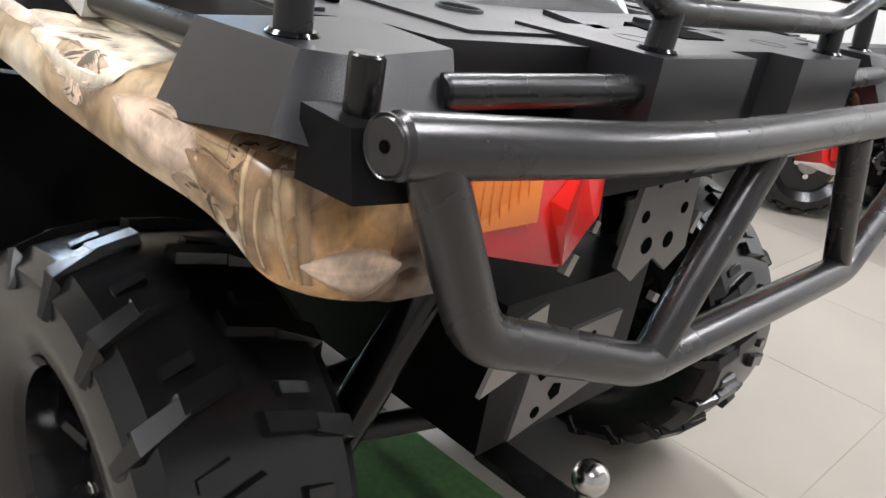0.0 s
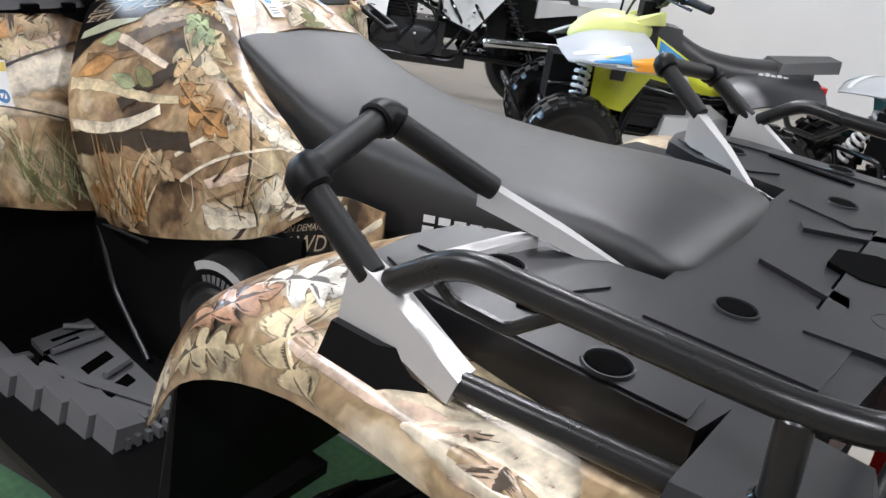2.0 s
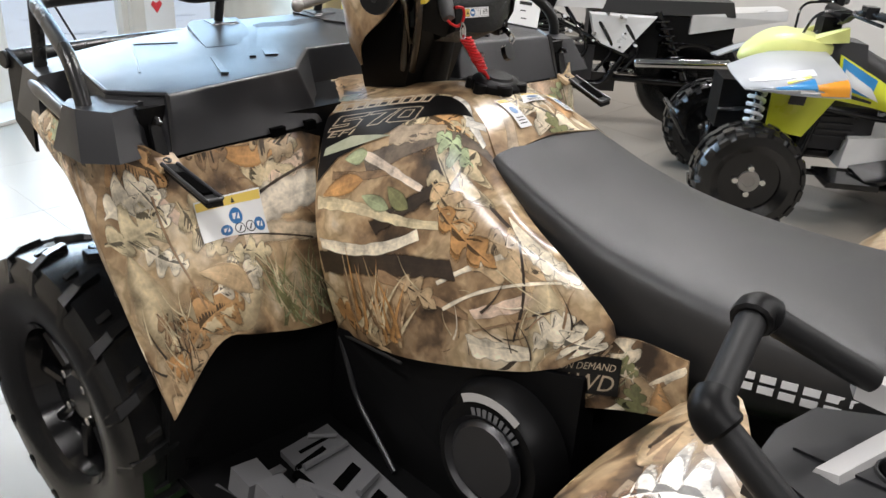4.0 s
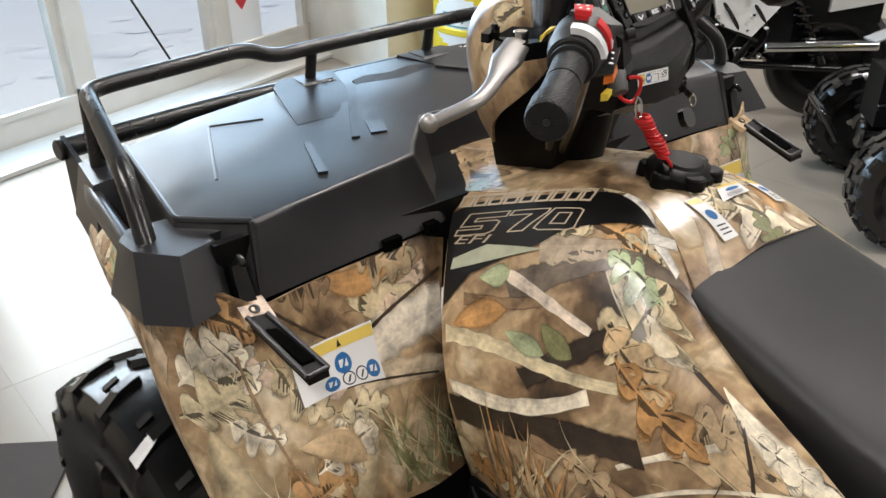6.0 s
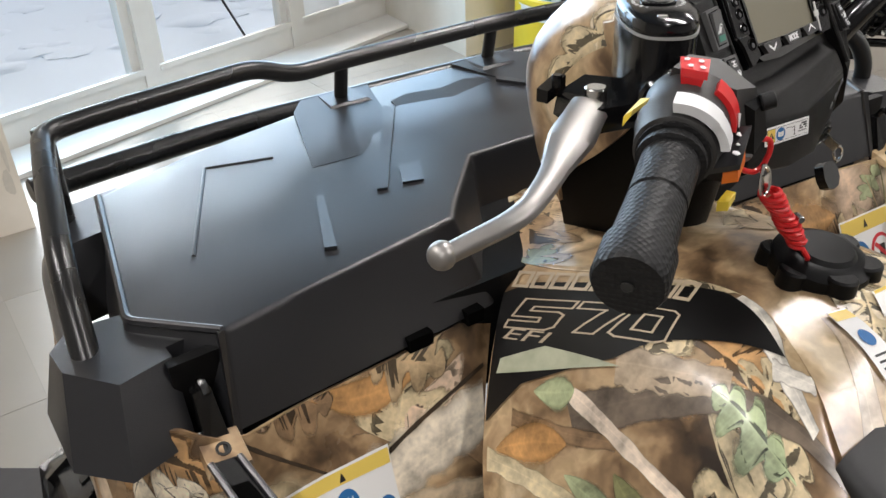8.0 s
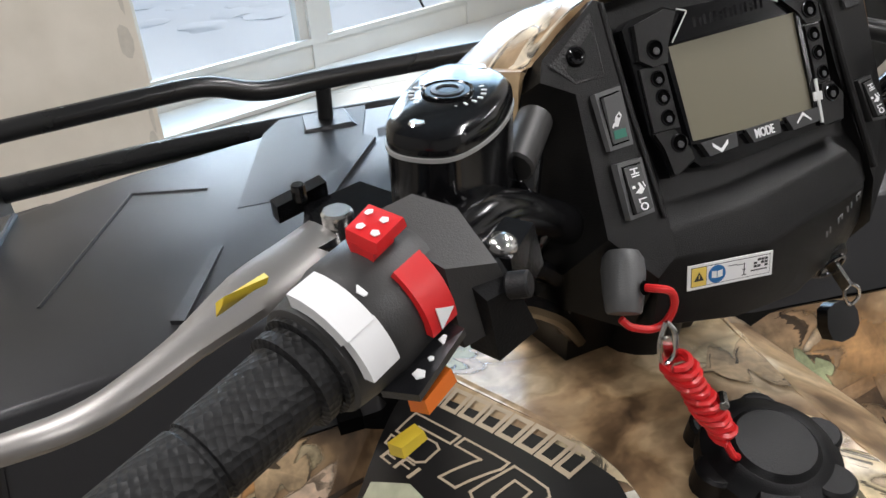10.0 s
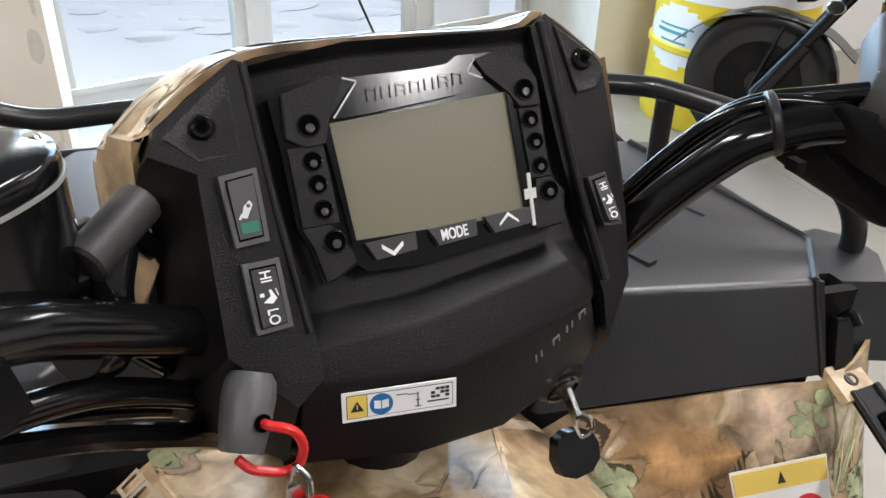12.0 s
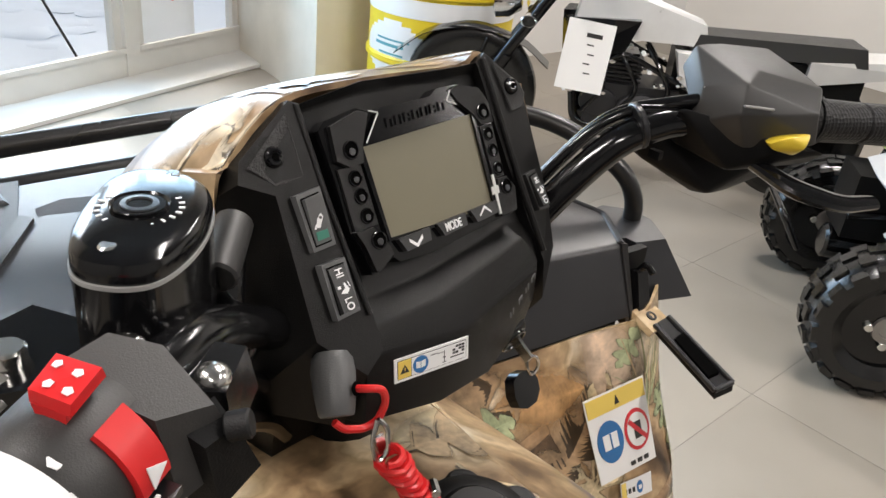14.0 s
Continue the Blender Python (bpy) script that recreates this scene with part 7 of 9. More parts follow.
for a, b, r_, m_ in ((0.50, 0.53, 0.105, LABEL_B), (0.32, 0.20, 0.085, LABEL_B), (0.52, 0.20, 0.085, LABEL_R), (0.70, 0.22, 0.085, LABEL_R), (0.87, 0.25, 0.095, LABEL_B)):
    ring = lambda k: [stq(a + k * r_ * math.cos(i * math.pi / 10), b + k * 1.9 * r_ * math.sin(i * math.pi / 10)) for i in range(20)]
    part("round_sign", on_panel(ring(1.0), FENDER_F, OUTF, 0.0031, 0.05), m_ if m_ == LABEL_B else LABEL_K, st)
    part("sign_inner", on_panel(ring(0.82) if m_ != LABEL_B else [stq(a - 0.5 * r_, b - 0.6 * r_), stq(a + 0.5 * r_, b - 0.6 * r_), stq(a + 0.5 * r_, b + 0.8 * r_), stq(a - 0.5 * r_, b + 0.8 * r_)], FENDER_F, OUTF, 0.0034, 0.05), LABEL, st)
    part("sign_bar", on_panel([stq(a - 0.4 * r_, b - 1.0 * r_), stq(a - 0.1 * r_, b - 1.0 * r_), stq(a + 0.45 * r_, b + 0.9 * r_), stq(a + 0.15 * r_, b + 0.9 * r_)], FENDER_F, OUTF, 0.0037, 0.05), LABEL_B if m_ == LABEL_B else LABEL_K, st)
part("label_triangle", on_panel([stq(0.47, 0.83), stq(0.53, 0.83), stq(0.50, 0.94)], FENDER_F, OUTF, 0.0034), LABEL_K, st)


def flat_label(name, corners, m_, parent, label=""):
    c = [Vector(p) for p in corners]
    n = (c[1] - c[0]).cross(c[len(c) - 1] - c[0]).normalized()
    bm = bmesh.new()
    lo, hi = [bm.verts.new(p) for p in c], [bm.verts.new(p + n * 0.0006) for p in c]
    k = len(c)
    for i in range(k):
        bm.faces.new((lo[i], lo[(i + 1) % k], hi[(i + 1) % k], hi[i]))
    bm.faces.new(lo[::-1])
    bm.faces.new(hi)
    return part(name, bm, m_, parent, label, smooth=False)


def in_quad(c, a, b, lift):
    q = [Vector(p) for p in c]
    n = (q[1] - q[0]).cross(q[3] - q[0]).normalized()
    return (q[0] * (1 - a) + q[1] * a) * (1 - b) + (q[3] * (1 - a) + q[2] * a) * b + n * lift


def info_label(c, parent, style):
    """A flat label of corners lower left, lower right, upper right, upper left, with its signs."""
    lb = flat_label("warning_label", c, LABEL, parent, "white warning label with yellow band and blue sign")
    Q = lambda a, b, l: in_quad(c, a, b, l)
    R = lambda a0, b0, a1, b1, l: [Q(a0, b0, l), Q(a1, b0, l), Q(a1, b1, l), Q(a0, b1, l)]
    if style == "tall":
        flat_label("label_band", R(0.02, 0.78, 0.98, 0.98, 0.0007), LABEL_Y, lb)
        flat_label("label_triangle", [Q(0.46, 0.83, 0.0014), Q(0.54, 0.83, 0.0014), Q(0.5, 0.93, 0.0014)], LABEL_K, lb)
        for a, m1, m2 in ((0.29, LABEL_B, LABEL), (0.75, LABEL_R, LABEL)):
            C = lambda r, l: [Q(a + r * math.cos(i * math.pi / 12), 0.44 + r * 1.15 * math.sin(i * math.pi / 12), l) for i in range(24)]
            flat_label("round_sign", C(0.215, 0.0007), m1, lb)
            if m1 == LABEL_B:
                flat_label("book_sign", R(a - 0.12, 0.36, a + 0.12, 0.54, 0.0014), LABEL, lb)
                flat_label("book_fold", R(a - 0.01, 0.36, a + 0.01, 0.54, 0.0021), LABEL_B, lb)
            else:
                flat_label("sign_inner", C(0.175, 0.0014), LABEL, lb)
                flat_label("figure_print", R(a - 0.06, 0.34, a + 0.06, 0.54, 0.0021), LABEL_K, lb)
                flat_label("sign_bar", [Q(a - 0.15, 0.55, 0.0028), Q(a - 0.11, 0.59, 0.0028), Q(a + 0.15, 0.33, 0.0028), Q(a + 0.11, 0.29, 0.0028)], LABEL_R, lb)
        for k in range(3):
            flat_label("print_bar", R(0.55 + 0.12 * k, 0.05, 0.63 + 0.12 * k, 0.10, 0.0007), LABEL_K, lb)
    else:
        flat_label("label_band", R(0.86, 0.03, 0.985, 0.97, 0.0007) if style == "end" else R(0.02, 0.03, 0.16, 0.97, 0.0007), LABEL_Y, lb)
        C = [Q(0.6 + 0.1 * math.cos(i * math.pi / 10), 0.5 + 0.32 * math.sin(i * math.pi / 10), 0.0007) for i in range(20)]
        flat_label("round_sign", C, LABEL_B, lb)
        flat_label("book_sign", R(0.55, 0.40, 0.65, 0.60, 0.0014), LABEL, lb)
        for k in range(3):
            flat_label("print_bar", R(0.1 + 0.13 * k, 0.35, 0.18 + 0.13 * k, 0.6, 0.0007), LABEL_K, lb)
    return lb


info_label([(0.403, 0.688, 0.735), (0.512, 0.688, 0.735), (0.492, 0.724, 0.85), (0.378, 0.724, 0.85)], atv, "tall")
info_label([(0.432, 0.672, 0.705), (0.492, 0.670, 0.700), (0.490, 0.678, 0.728), (0.430, 0.680, 0.732)], atv, "start")
for quad in ([(0.30, 0.228), (0.284, 0.323), (0.08, 0.373), (0.09, 0.27)], [(0.283, 0.513), (0.282, 0.80), (0.222, 0.76), (0.215, 0.434)], [(0.29, 0.90), (0.26, 0.985), (0.13, 0.985), (0.15, 0.90)]):
    tl = part("warning_label", on_panel(quad, TOP, (0, 0, 1), 0.0032, 0.05), LABEL, tt, "white warning label with yellow end")
    part("label_band", on_panel([in_uv(quad, *p) for p in ((0.03, 0.02), (0.97, 0.02), (0.97, 0.16), (0.03, 0.16))], TOP, (0, 0, 1), 0.0037, 0.05), LABEL_Y, tl)
    part("round_sign", on_panel([in_uv(quad, 0.5 + 0.28 * math.cos(k * math.pi / 8), 0.45 + 0.12 * math.sin(k * math.pi / 8)) for k in range(16)], TOP, (0, 0, 1), 0.0037, 0.05), LABEL_B, tl)
    for k in range(3):
        part("print_bar", on_panel([in_uv(quad, *p) for p in ((0.2, 0.68 + 0.09 * k), (0.8, 0.68 + 0.09 * k), (0.8, 0.71 + 0.09 * k), (0.2, 0.71 + 0.09 * k))], TOP, (0, 0, 1), 0.0037, 0.05), LABEL_K, tl)
# letters on the all-wheel-drive badge
AWDPANEL = net([[(-0.236, 0.20, 0.59), (-0.244, 0.195, 0.65), (-0.243, 0.19, 0.71)], [(-0.242, 0.065, 0.66), (-0.248, 0.07, 0.715), (-0.240, 0.08, 0.775)], [(-0.246, -0.04, 0.70), (-0.25, -0.03, 0.745), (-0.242, -0.02, 0.785)]])
aw = part("rear_side_panel", shell(AWDPANEL, 10, 8, (-0.9, 0.1, 0.4)), CAMO, atv, "camouflage-printed plastic panel")
print_camo(aw, AWDPANEL, (-0.9, 0.1, 0.4), 71, 8, 4, 2, 1, 0.9)
OUTA = (-0.9, 0.1, 0.4)
bd2 = part("drive_decal", on_panel([(0.06, 0.30), (0.50, 0.22), (0.52, 0.74), (0.05, 0.84)], AWDPANEL, OUTA, 0.0022, 0.08), DECAL_K, aw, "black decal with tan lettering")
panel_text("AWD", AWDPANEL, OUTA, ((0.10, 0.36), (0.47, 0.29), (0.48, 0.52), (0.10, 0.60)), DECAL_T, bd2, 0.0028, 0.25)
panel_text("ON DEMAND", AWDPANEL, OUTA, ((0.10, 0.66), (0.48, 0.58), (0.485, 0.67), (0.10, 0.75)), DECAL_T, bd2, 0.0028, 0.2)
# plain strokes for the name on the seat
for k in range(6):
    y0, z0 = -0.085 - 0.026 * k, 0.778 + 0.005 * k
    for dz0, dz1, w in ((0.0, 0.011, 0.019), (0.016, 0.027, 0.019)):
        bx = -0.2365 - 0.0012 * k
        flat_label("name_stroke", [(bx, y0, z0 + dz0), (bx, y0 - w, z0 + dz0 + 0.004), (bx - 0.0005, y0 - w, z0 + dz1 + 0.004), (bx - 0.0005, y0, z0 + dz1)], PRINT_W, seat)

# ---- handlebar fittings ----
def on_cyl(a, deg, r):
    t = radians(deg)
    return H(a, r * math.sin(t), r * math.cos(t))


def cyl_patch(a0, a1, d0, d1, r0, r1, n=8):
    """A curved block on the switch housing."""
    bm = bmesh.new()
    rows = []
    for i in range(n + 1):
        d = d0 + (d1 - d0) * i / n
        rows.append([bm.verts.new(on_cyl(a0, d, r0)), bm.verts.new(on_cyl(a1, d, r0)), bm.verts.new(on_cyl(a1, d, r1)), bm.verts.new(on_cyl(a0, d, r1))])
    for p, q in zip(rows, rows[1:]):
        for k in range(4):
            bm.faces.new((p[k], p[(k + 1) % 4], q[(k + 1) % 4], q[k]))
    bm.faces.new(rows[0][::-1])
    bm.faces.new(rows[-1])
    return bevel(bm, 0.0012)


part("lock_rocker", cyl_patch(0.001, 0.016, -6, 48, 0.028, 0.0345), WHITE, swh, "white rocker")
part("lock_rocker_tab", cyl_patch(0.002, 0.017, 46, 82, 0.028, 0.0335), WHITE, swh, "white rocker tab")
part("hazard_switch", cyl_patch(0.036, 0.052, 34, 92, 0.028, 0.0335), RED, swh, "red hazard switch")
tri = [on_cyl(0.041, 72, 0.0341), on_cyl(0.041, 90, 0.0341), on_cyl(0.050, 81, 0.0341)]
part("hazard_print", hexa(tri, [p + (p - H(0.044, 0, 0)).normalized() * 0.0006 for p in tri], 0), PRINT_W, swh)
part("run_switch", hexa([on_cyl(0.036, -8, 0.028), on_cyl(0.036, 16, 0.028), on_cyl(0.050, 14, 0.028), on_cyl(0.050, -12, 0.028)], [on_cyl(0.036, -8, 0.035), on_cyl(0.036, 16, 0.035), on_cyl(0.050, 14, 0.035), on_cyl(0.050, -12, 0.035)], 0.002), RED, swh, "red engine stop switch")
part("run_switch_cap", hexa([on_cyl(0.036, -8, 0.0355), on_cyl(0.036, 19, 0.0355), on_cyl(0.056, 17, 0.0355), on_cyl(0.056, -14, 0.0355)], [on_cyl(0.037, -7, 0.0405), on_cyl(0.037, 17, 0.0405), on_cyl(0.055, 15, 0.0405), on_cyl(0.055, -12, 0.0405)], 0.002), RED, swh)
for a, d in ((0.041, 0), (0.049, 8), (0.041, 11), (0.050, -5)):
    part("switch_print", disc(on_cyl(a, d, 0.0404), on_cyl(a, d, 1) - on_cyl(a, d, 0), 0.0022, 0.0006, 5), PRINT_W, swh)
for a, d in ((0.024, 27), (0.027, 42)):
    part("lock_print", disc(on_cyl(a, d, 0.0289), on_cyl(a, d, 1) - on_cyl(a, d, 0), 0.0034, 0.0008, 6), PRINT_W, swh)
part("dip_tab", hexa([H(-0.016, -0.030, 0.024), H(0.006, -0.026, 0.026), H(0.004, -0.020, 0.030), H(-0.014, -0.026, 0.030)], [H(-0.014, -0.030, 0.030), H(0.007, -0.024, 0.032), H(0.005, -0.018, 0.034), H(-0.012, -0.025, 0.034)], 0.001), YELLOW, swh, "yellow tab")
part("indicator_plate", hexa([H(0.012, 0.022, -0.020), H(0.050, 0.026, -0.010), H(0.046, 0.042, -0.004), H(0.016, 0.040, -0.016)], [H(0.012, 0.022, -0.016), H(0.050, 0.026, -0.006), H(0.046, 0.042, 0.0), H(0.016, 0.040, -0.012)], 0.001), PLASTIC, swh)
for a in (0.022, 0.030, 0.040):
    part("indicator_print", disc(H(a, 0.036, -0.0125 + a * 0.2), (H(0, 0.1, 1) - H(0, 0, 0)), 0.003 if a != 0.030 else 0.0015, 0.0008, 5), PRINT_W, swh)
part("indicator_switch", hexa([H(0.018, 0.030, -0.030), H(0.036, 0.032, -0.025), H(0.036, 0.042, -0.022), H(0.019, 0.040, -0.027)], [H(0.018, 0.030, -0.021), H(0.036, 0.032, -0.016), H(0.035, 0.041, -0.014), H(0.019, 0.039, -0.019)], 0.002), ORANGE, swh, "orange indicator switch")
part("horn_button", hexa([H(0.002, 0.030, -0.041), H(0.015, 0.034, -0.039), H(0.015, 0.040, -0.038), H(0.003, 0.037, -0.040)], [H(0.002, 0.030, -0.033), H(0.015, 0.034, -0.032), H(0.014, 0.040, -0.032), H(0.003, 0.037, -0.033)], 0.002), YELLOW, swh, "yellow horn button")
part("knurl_ring", lathe(gI + gd * 0.066, gd, [(0, 0.016), (0.002, 0.02), (0.012, 0.02), (0.014, 0.017)]), GLOSS, hb)
# brake lever, its perch and the fluid reservoir
# pale grey of the reservoir gasket, also the throttle box's painted glints
SEAM_GLINT_M = mat("pale_rubber_gasket", (0.30, 0.30, 0.29), 0.4)
lev = [(-0.430, 0.546, 1.168), (-0.410, 0.542, 1.173), (-0.389, 0.538, 1.178), (-0.371, 0.539, 1.182), (-0.343, 0.551, 1.188), (-0.316, 0.567, 1.194), (-0.288, 0.583, 1.200), (-0.255, 0.602, 1.205)]


def ribbon(pts, wid, thk):
    """A flat bar of changing width along a line, in the lever's plane."""
    bm = bmesh.new()
    P_ = smooth_path(pts, 0.015, 4)
    n = len(P_)
    R = []
    for i, p in enumerate(P_):
        t = (P_[min(i + 1, n - 1)] - P_[max(i - 1, 0)]).normalized()
        s = t.cross(Vector((0.05, -0.2, 1))).normalized()
        u = s.cross(t)
        s_ = i / (n - 1)
        w = spline(wid, s_)
        h = spline(thk, s_)
        R.append([bm.verts.new(p + s * w * math.cos(k * math.pi / 6) + u * h * math.sin(k * math.pi / 6)) for k in range(12)])
    for a, b in zip(R, R[1:]):
        for k in range(12):
            bm.faces.new((a[k], a[(k + 1) % 12], b[(k + 1) % 12], b[k]))
    bm.faces.new(R[0][::-1])
    bm.faces.new(R[-1])
    return bm


lever = part("brake_lever", ribbon(lev, [0.0070, 0.0078, 0.0082, 0.0085, 0.0105, 0.0165, 0.0150], [0.0065, 0.0065, 0.006, 0.006, 0.006, 0.006, 0.005]), ALU, hb, "bare aluminium brake lever")
tipb = bmesh.new()
bmesh.ops.create_uvsphere(tipb, u_segments=16, v_segments=10, radius=0.0095, matrix=Matrix.Translation((-0.433, 0.547, 1.168)))
part("lever_tip", tipb, ALU, lever)
part("lever_perch", hexa([(-0.272, 0.590, 1.188), (-0.235, 0.575, 1.190), (-0.205, 0.600, 1.195), (-0.225, 0.640, 1.195), (-0.262, 0.635, 1.190)], [(-0.270, 0.592, 1.206), (-0.235, 0.577, 1.208), (-0.205, 0.602, 1.213), (-0.227, 0.638, 1.213), (-0.260, 0.633, 1.208)], 0.003), GLOSS, hb)
part("pivot_bolt", rod((-0.248, 0.605, 1.20), (-0.248, 0.605, 1.2165), 0.0085, 18), STEEL, hb)
part("lever_lock", hexa([(-0.275, 0.628, 1.203), (-0.245, 0.640, 1.205), (-0.247, 0.650, 1.205), (-0.277, 0.638, 1.203)], [(-0.275, 0.628, 1.213), (-0.245, 0.640, 1.216), (-0.247, 0.650, 1.216), (-0.277, 0.638, 1.213)], 0.002), GLOSS, hb)
part("lock_pin", rod((-0.262, 0.632, 1.212), (-0.262, 0.632, 1.222), 0.004, 10), GLOSS, hb)
res_out = [(-0.2215, 0.592), (-0.2205, 0.579), (-0.211, 0.568), (-0.199, 0.5635), (-0.186, 0.568), (-0.170, 0.580), (-0.155, 0.597), (-0.144, 0.616), (-0.1425, 0.636), (-0.150, 0.652), (-0.164, 0.660), (-0.182, 0.652), (-0.201, 0.630), (-0.214, 0.610)]
_ring = [Vector(p) for p in res_out] * 3
res_out = [tuple(spline(_ring[13:31], (1 + k / 4) / 17)) for k in range(56)]
res = part("fluid_reservoir", prism(res_out, 1.205, 1.252, None, 0.004, 2), GLOSS, hb, "glossy black brake fluid reservoir")
dome = bmesh.new()
rings = [[dome.verts.new((-0.181 + (x + 0.181) * k, 0.612 + (y - 0.612) * k, z)) for x, y in res_out] for k, z in ((0.99, 1.2525), (1.0, 1.254), (0.995, 1.259), (0.965, 1.2622), (0.90, 1.2640), (0.72, 1.2656), (0.42, 1.2668), (0.15, 1.2672))]
for a, b in zip(rings, rings[1:]):
    for k in range(len(a)):
        dome.faces.new((a[k], a[(k + 1) % len(a)], b[(k + 1) % len(a)], b[k]))
dome.faces.new(rings[0][::-1])
dome.faces.new(rings[-1])
part("reservoir_lid", dome, GLOSS, res)
part("lid_seam", prism([(-0.181 + (x + 0.181) * 1.02, 0.612 + (y - 0.612) * 1.02) for x, y in res_out], 1.2512, 1.2532, None, 0.0006), SEAM_GLINT_M, res)
part("reservoir_window", disc((-0.183, 0.609, 1.2662), (0, 0, 1), 0.0135, 0.0016, 28), GLOSS, res)
part("window_ring", lathe((-0.183, 0.609, 1.2665), (0, 0, 1), [(0, 0.009), (0.002, 0.0085), (0.0022, 0.006), (0.001, 0.0055)]), PLASTIC, res)
for k in range(22):
    a = 2 * math.pi * k / 22
    part("print_mark", box((-0.183 + 0.0185 * math.cos(a), 0.609 + 0.0185 * math.sin(a), 1.2663), (0.0028, 0.0012, 0.0006), 0, pose(0, 0, 0, 0, 0, math.degrees(a))), PRINT_W, res)
for c in ((-0.208, 0.583), (-0.153, 0.640)):
    part("lid_screw", disc((*c, 1.2628), (0, 0, 1), 0.0055, 0.0028, 16, r2=0.004), STEEL, res)
part("master_cylinder", tube([(-0.228, 0.560, 1.212), (-0.175, 0.610, 1.205), (-0.135, 0.645, 1.205)], 0.0165, 0.02), GLOSS, hb)
part("hose_nut", tube([(-0.142, 0.618, 1.211), (-0.114, 0.650, 1.224)], 0.0112, seg=14), SWITCH_H, hb)
for c in ((-0.209, 0.567, 1.224), (-0.187, 0.535, 1.218)):
    b_ = bmesh.new()
    bmesh.ops.create_uvsphere(b_, u_segments=14, v_segments=8, radius=0.0082, matrix=Matrix.Translation(c) @ Matrix.Diagonal((1, 1, 0.8, 1)))
    part("clamp_screw", b_, STEEL, hb)
part("clamp_block", hexa([(-0.232, 0.545, 1.195), (-0.185, 0.520, 1.190), (-0.160, 0.545, 1.195), (-0.205, 0.580, 1.200)], [(-0.228, 0.547, 1.222), (-0.187, 0.524, 1.217), (-0.165, 0.546, 1.219), (-0.205, 0.577, 1.226)], 0.004), GLOSS, hb)
for pts, r_ in (([(-0.21, 0.54, 1.185), (-0.16, 0.58, 1.15), (-0.10, 0.64, 1.08), (-0.05, 0.70, 1.0)], 0.007), ([(-0.23, 0.56, 1.18), (-0.15, 0.62, 1.13), (-0.08, 0.68, 1.06)], 0.005), ([(-0.125, 0.655, 1.21), (-0.10, 0.68, 1.16), (-0.06, 0.70, 1.05)], 0.006)):
    part("control_cable", tube(pts, r_, 0.04, 10), GLOSS, hb)
for pts, r_ in (([(-0.128, 0.634, 1.212), (-0.136, 0.622, 1.188), (-0.128, 0.640, 1.150), (-0.098, 0.672, 1.10), (-0.05, 0.72, 1.0)], 0.0105), ([(-0.19, 0.545, 1.190), (-0.15, 0.585, 1.168), (-0.118, 0.622, 1.130), (-0.07, 0.68, 1.06)], 0.0075)):
    part("control_hose", tube(pts, r_, 0.05, 12), GLOSS, hb)
part("bar_ring", lathe((-0.150, 0.602, 1.182), (0.62, 0.66, -0.42), [(0, 0.0165), (0.003, 0.0185), (0.016, 0.0185), (0.019, 0.0165)], 24), GLOSS, hb)
# right-hand throttle box, cables and lever
def hull(pts, bev=0.0018):
    """The faceted solid round a few corners."""
    bm = bmesh.new()
    vs = [bm.verts.new(p) for p in pts]
    bmesh.ops.convex_hull(bm, input=vs)
    bmesh.ops.delete(bm, geom=[v for v in bm.verts if not v.link_faces], context="VERTS")
    bmesh.ops.dissolve_limit(bm, angle_limit=radians(7), verts=bm.verts, edges=bm.edges)
    bmesh.ops.recalc_face_normals(bm, faces=bm.faces)
    return bevel(bm, bev, 2, 12)


tbx = part("throttle_box", hull([(0.287, 0.622, 1.297), (0.310, 0.613, 1.298), (0.373, 0.603, 1.291), (0.364, 0.563, 1.281), (0.347, 0.536, 1.277), (0.309, 0.552, 1.278), (0.270, 0.561, 1.283), (0.293, 0.567, 1.290), (0.266, 0.595, 1.273), (0.287, 0.630, 1.277),
                                 (0.260, 0.556, 1.262), (0.284, 0.541, 1.262), (0.326, 0.524, 1.262), (0.258, 0.592, 1.244), (0.274, 0.553, 1.233), (0.332, 0.522, 1.236), (0.366, 0.556, 1.236), (0.358, 0.602, 1.245)]), SWITCH_H, hb, "faceted black plastic throttle box")
# light caught on two box edges, added as pale rods
for a_, b_ in (((0.266, 0.5945, 1.2715), (0.2735, 0.5795, 1.2755)), ((0.2600, 0.5545, 1.2690), (0.2825, 0.5415, 1.2668))):
    part("box_edge", rod(V(*a_), V(*b_), 0.0011, 8), SEAM_GLINT_M, tbx)
part("box_clamp", hull([(0.245, 0.600, 1.258), (0.272, 0.560, 1.250), (0.300, 0.530, 1.236), (0.335, 0.512, 1.232), (0.345, 0.530, 1.215), (0.300, 0.575, 1.205), (0.262, 0.612, 1.222), (0.27, 0.56, 1.212)], 0.003), PLASTIC_D, hb)
part("selector_knob", hull([(0.280, 0.538, 1.241), (0.292, 0.526, 1.248), (0.316, 0.521, 1.249), (0.322, 0.526, 1.238), (0.306, 0.526, 1.230), (0.287, 0.535, 1.235), (0.304, 0.517, 1.240), (0.300, 0.556, 1.240)], 0.0025), YELLOW, tbx, "yellow selector knob")
part("throttle_lever", ribbon([(0.292, 0.560, 1.222), (0.305, 0.520, 1.205), (0.335, 0.490, 1.196), (0.372, 0.478, 1.194)], [0.010, 0.014, 0.013, 0.008], [0.006, 0.007, 0.006, 0.005]), GLOSS, hb)
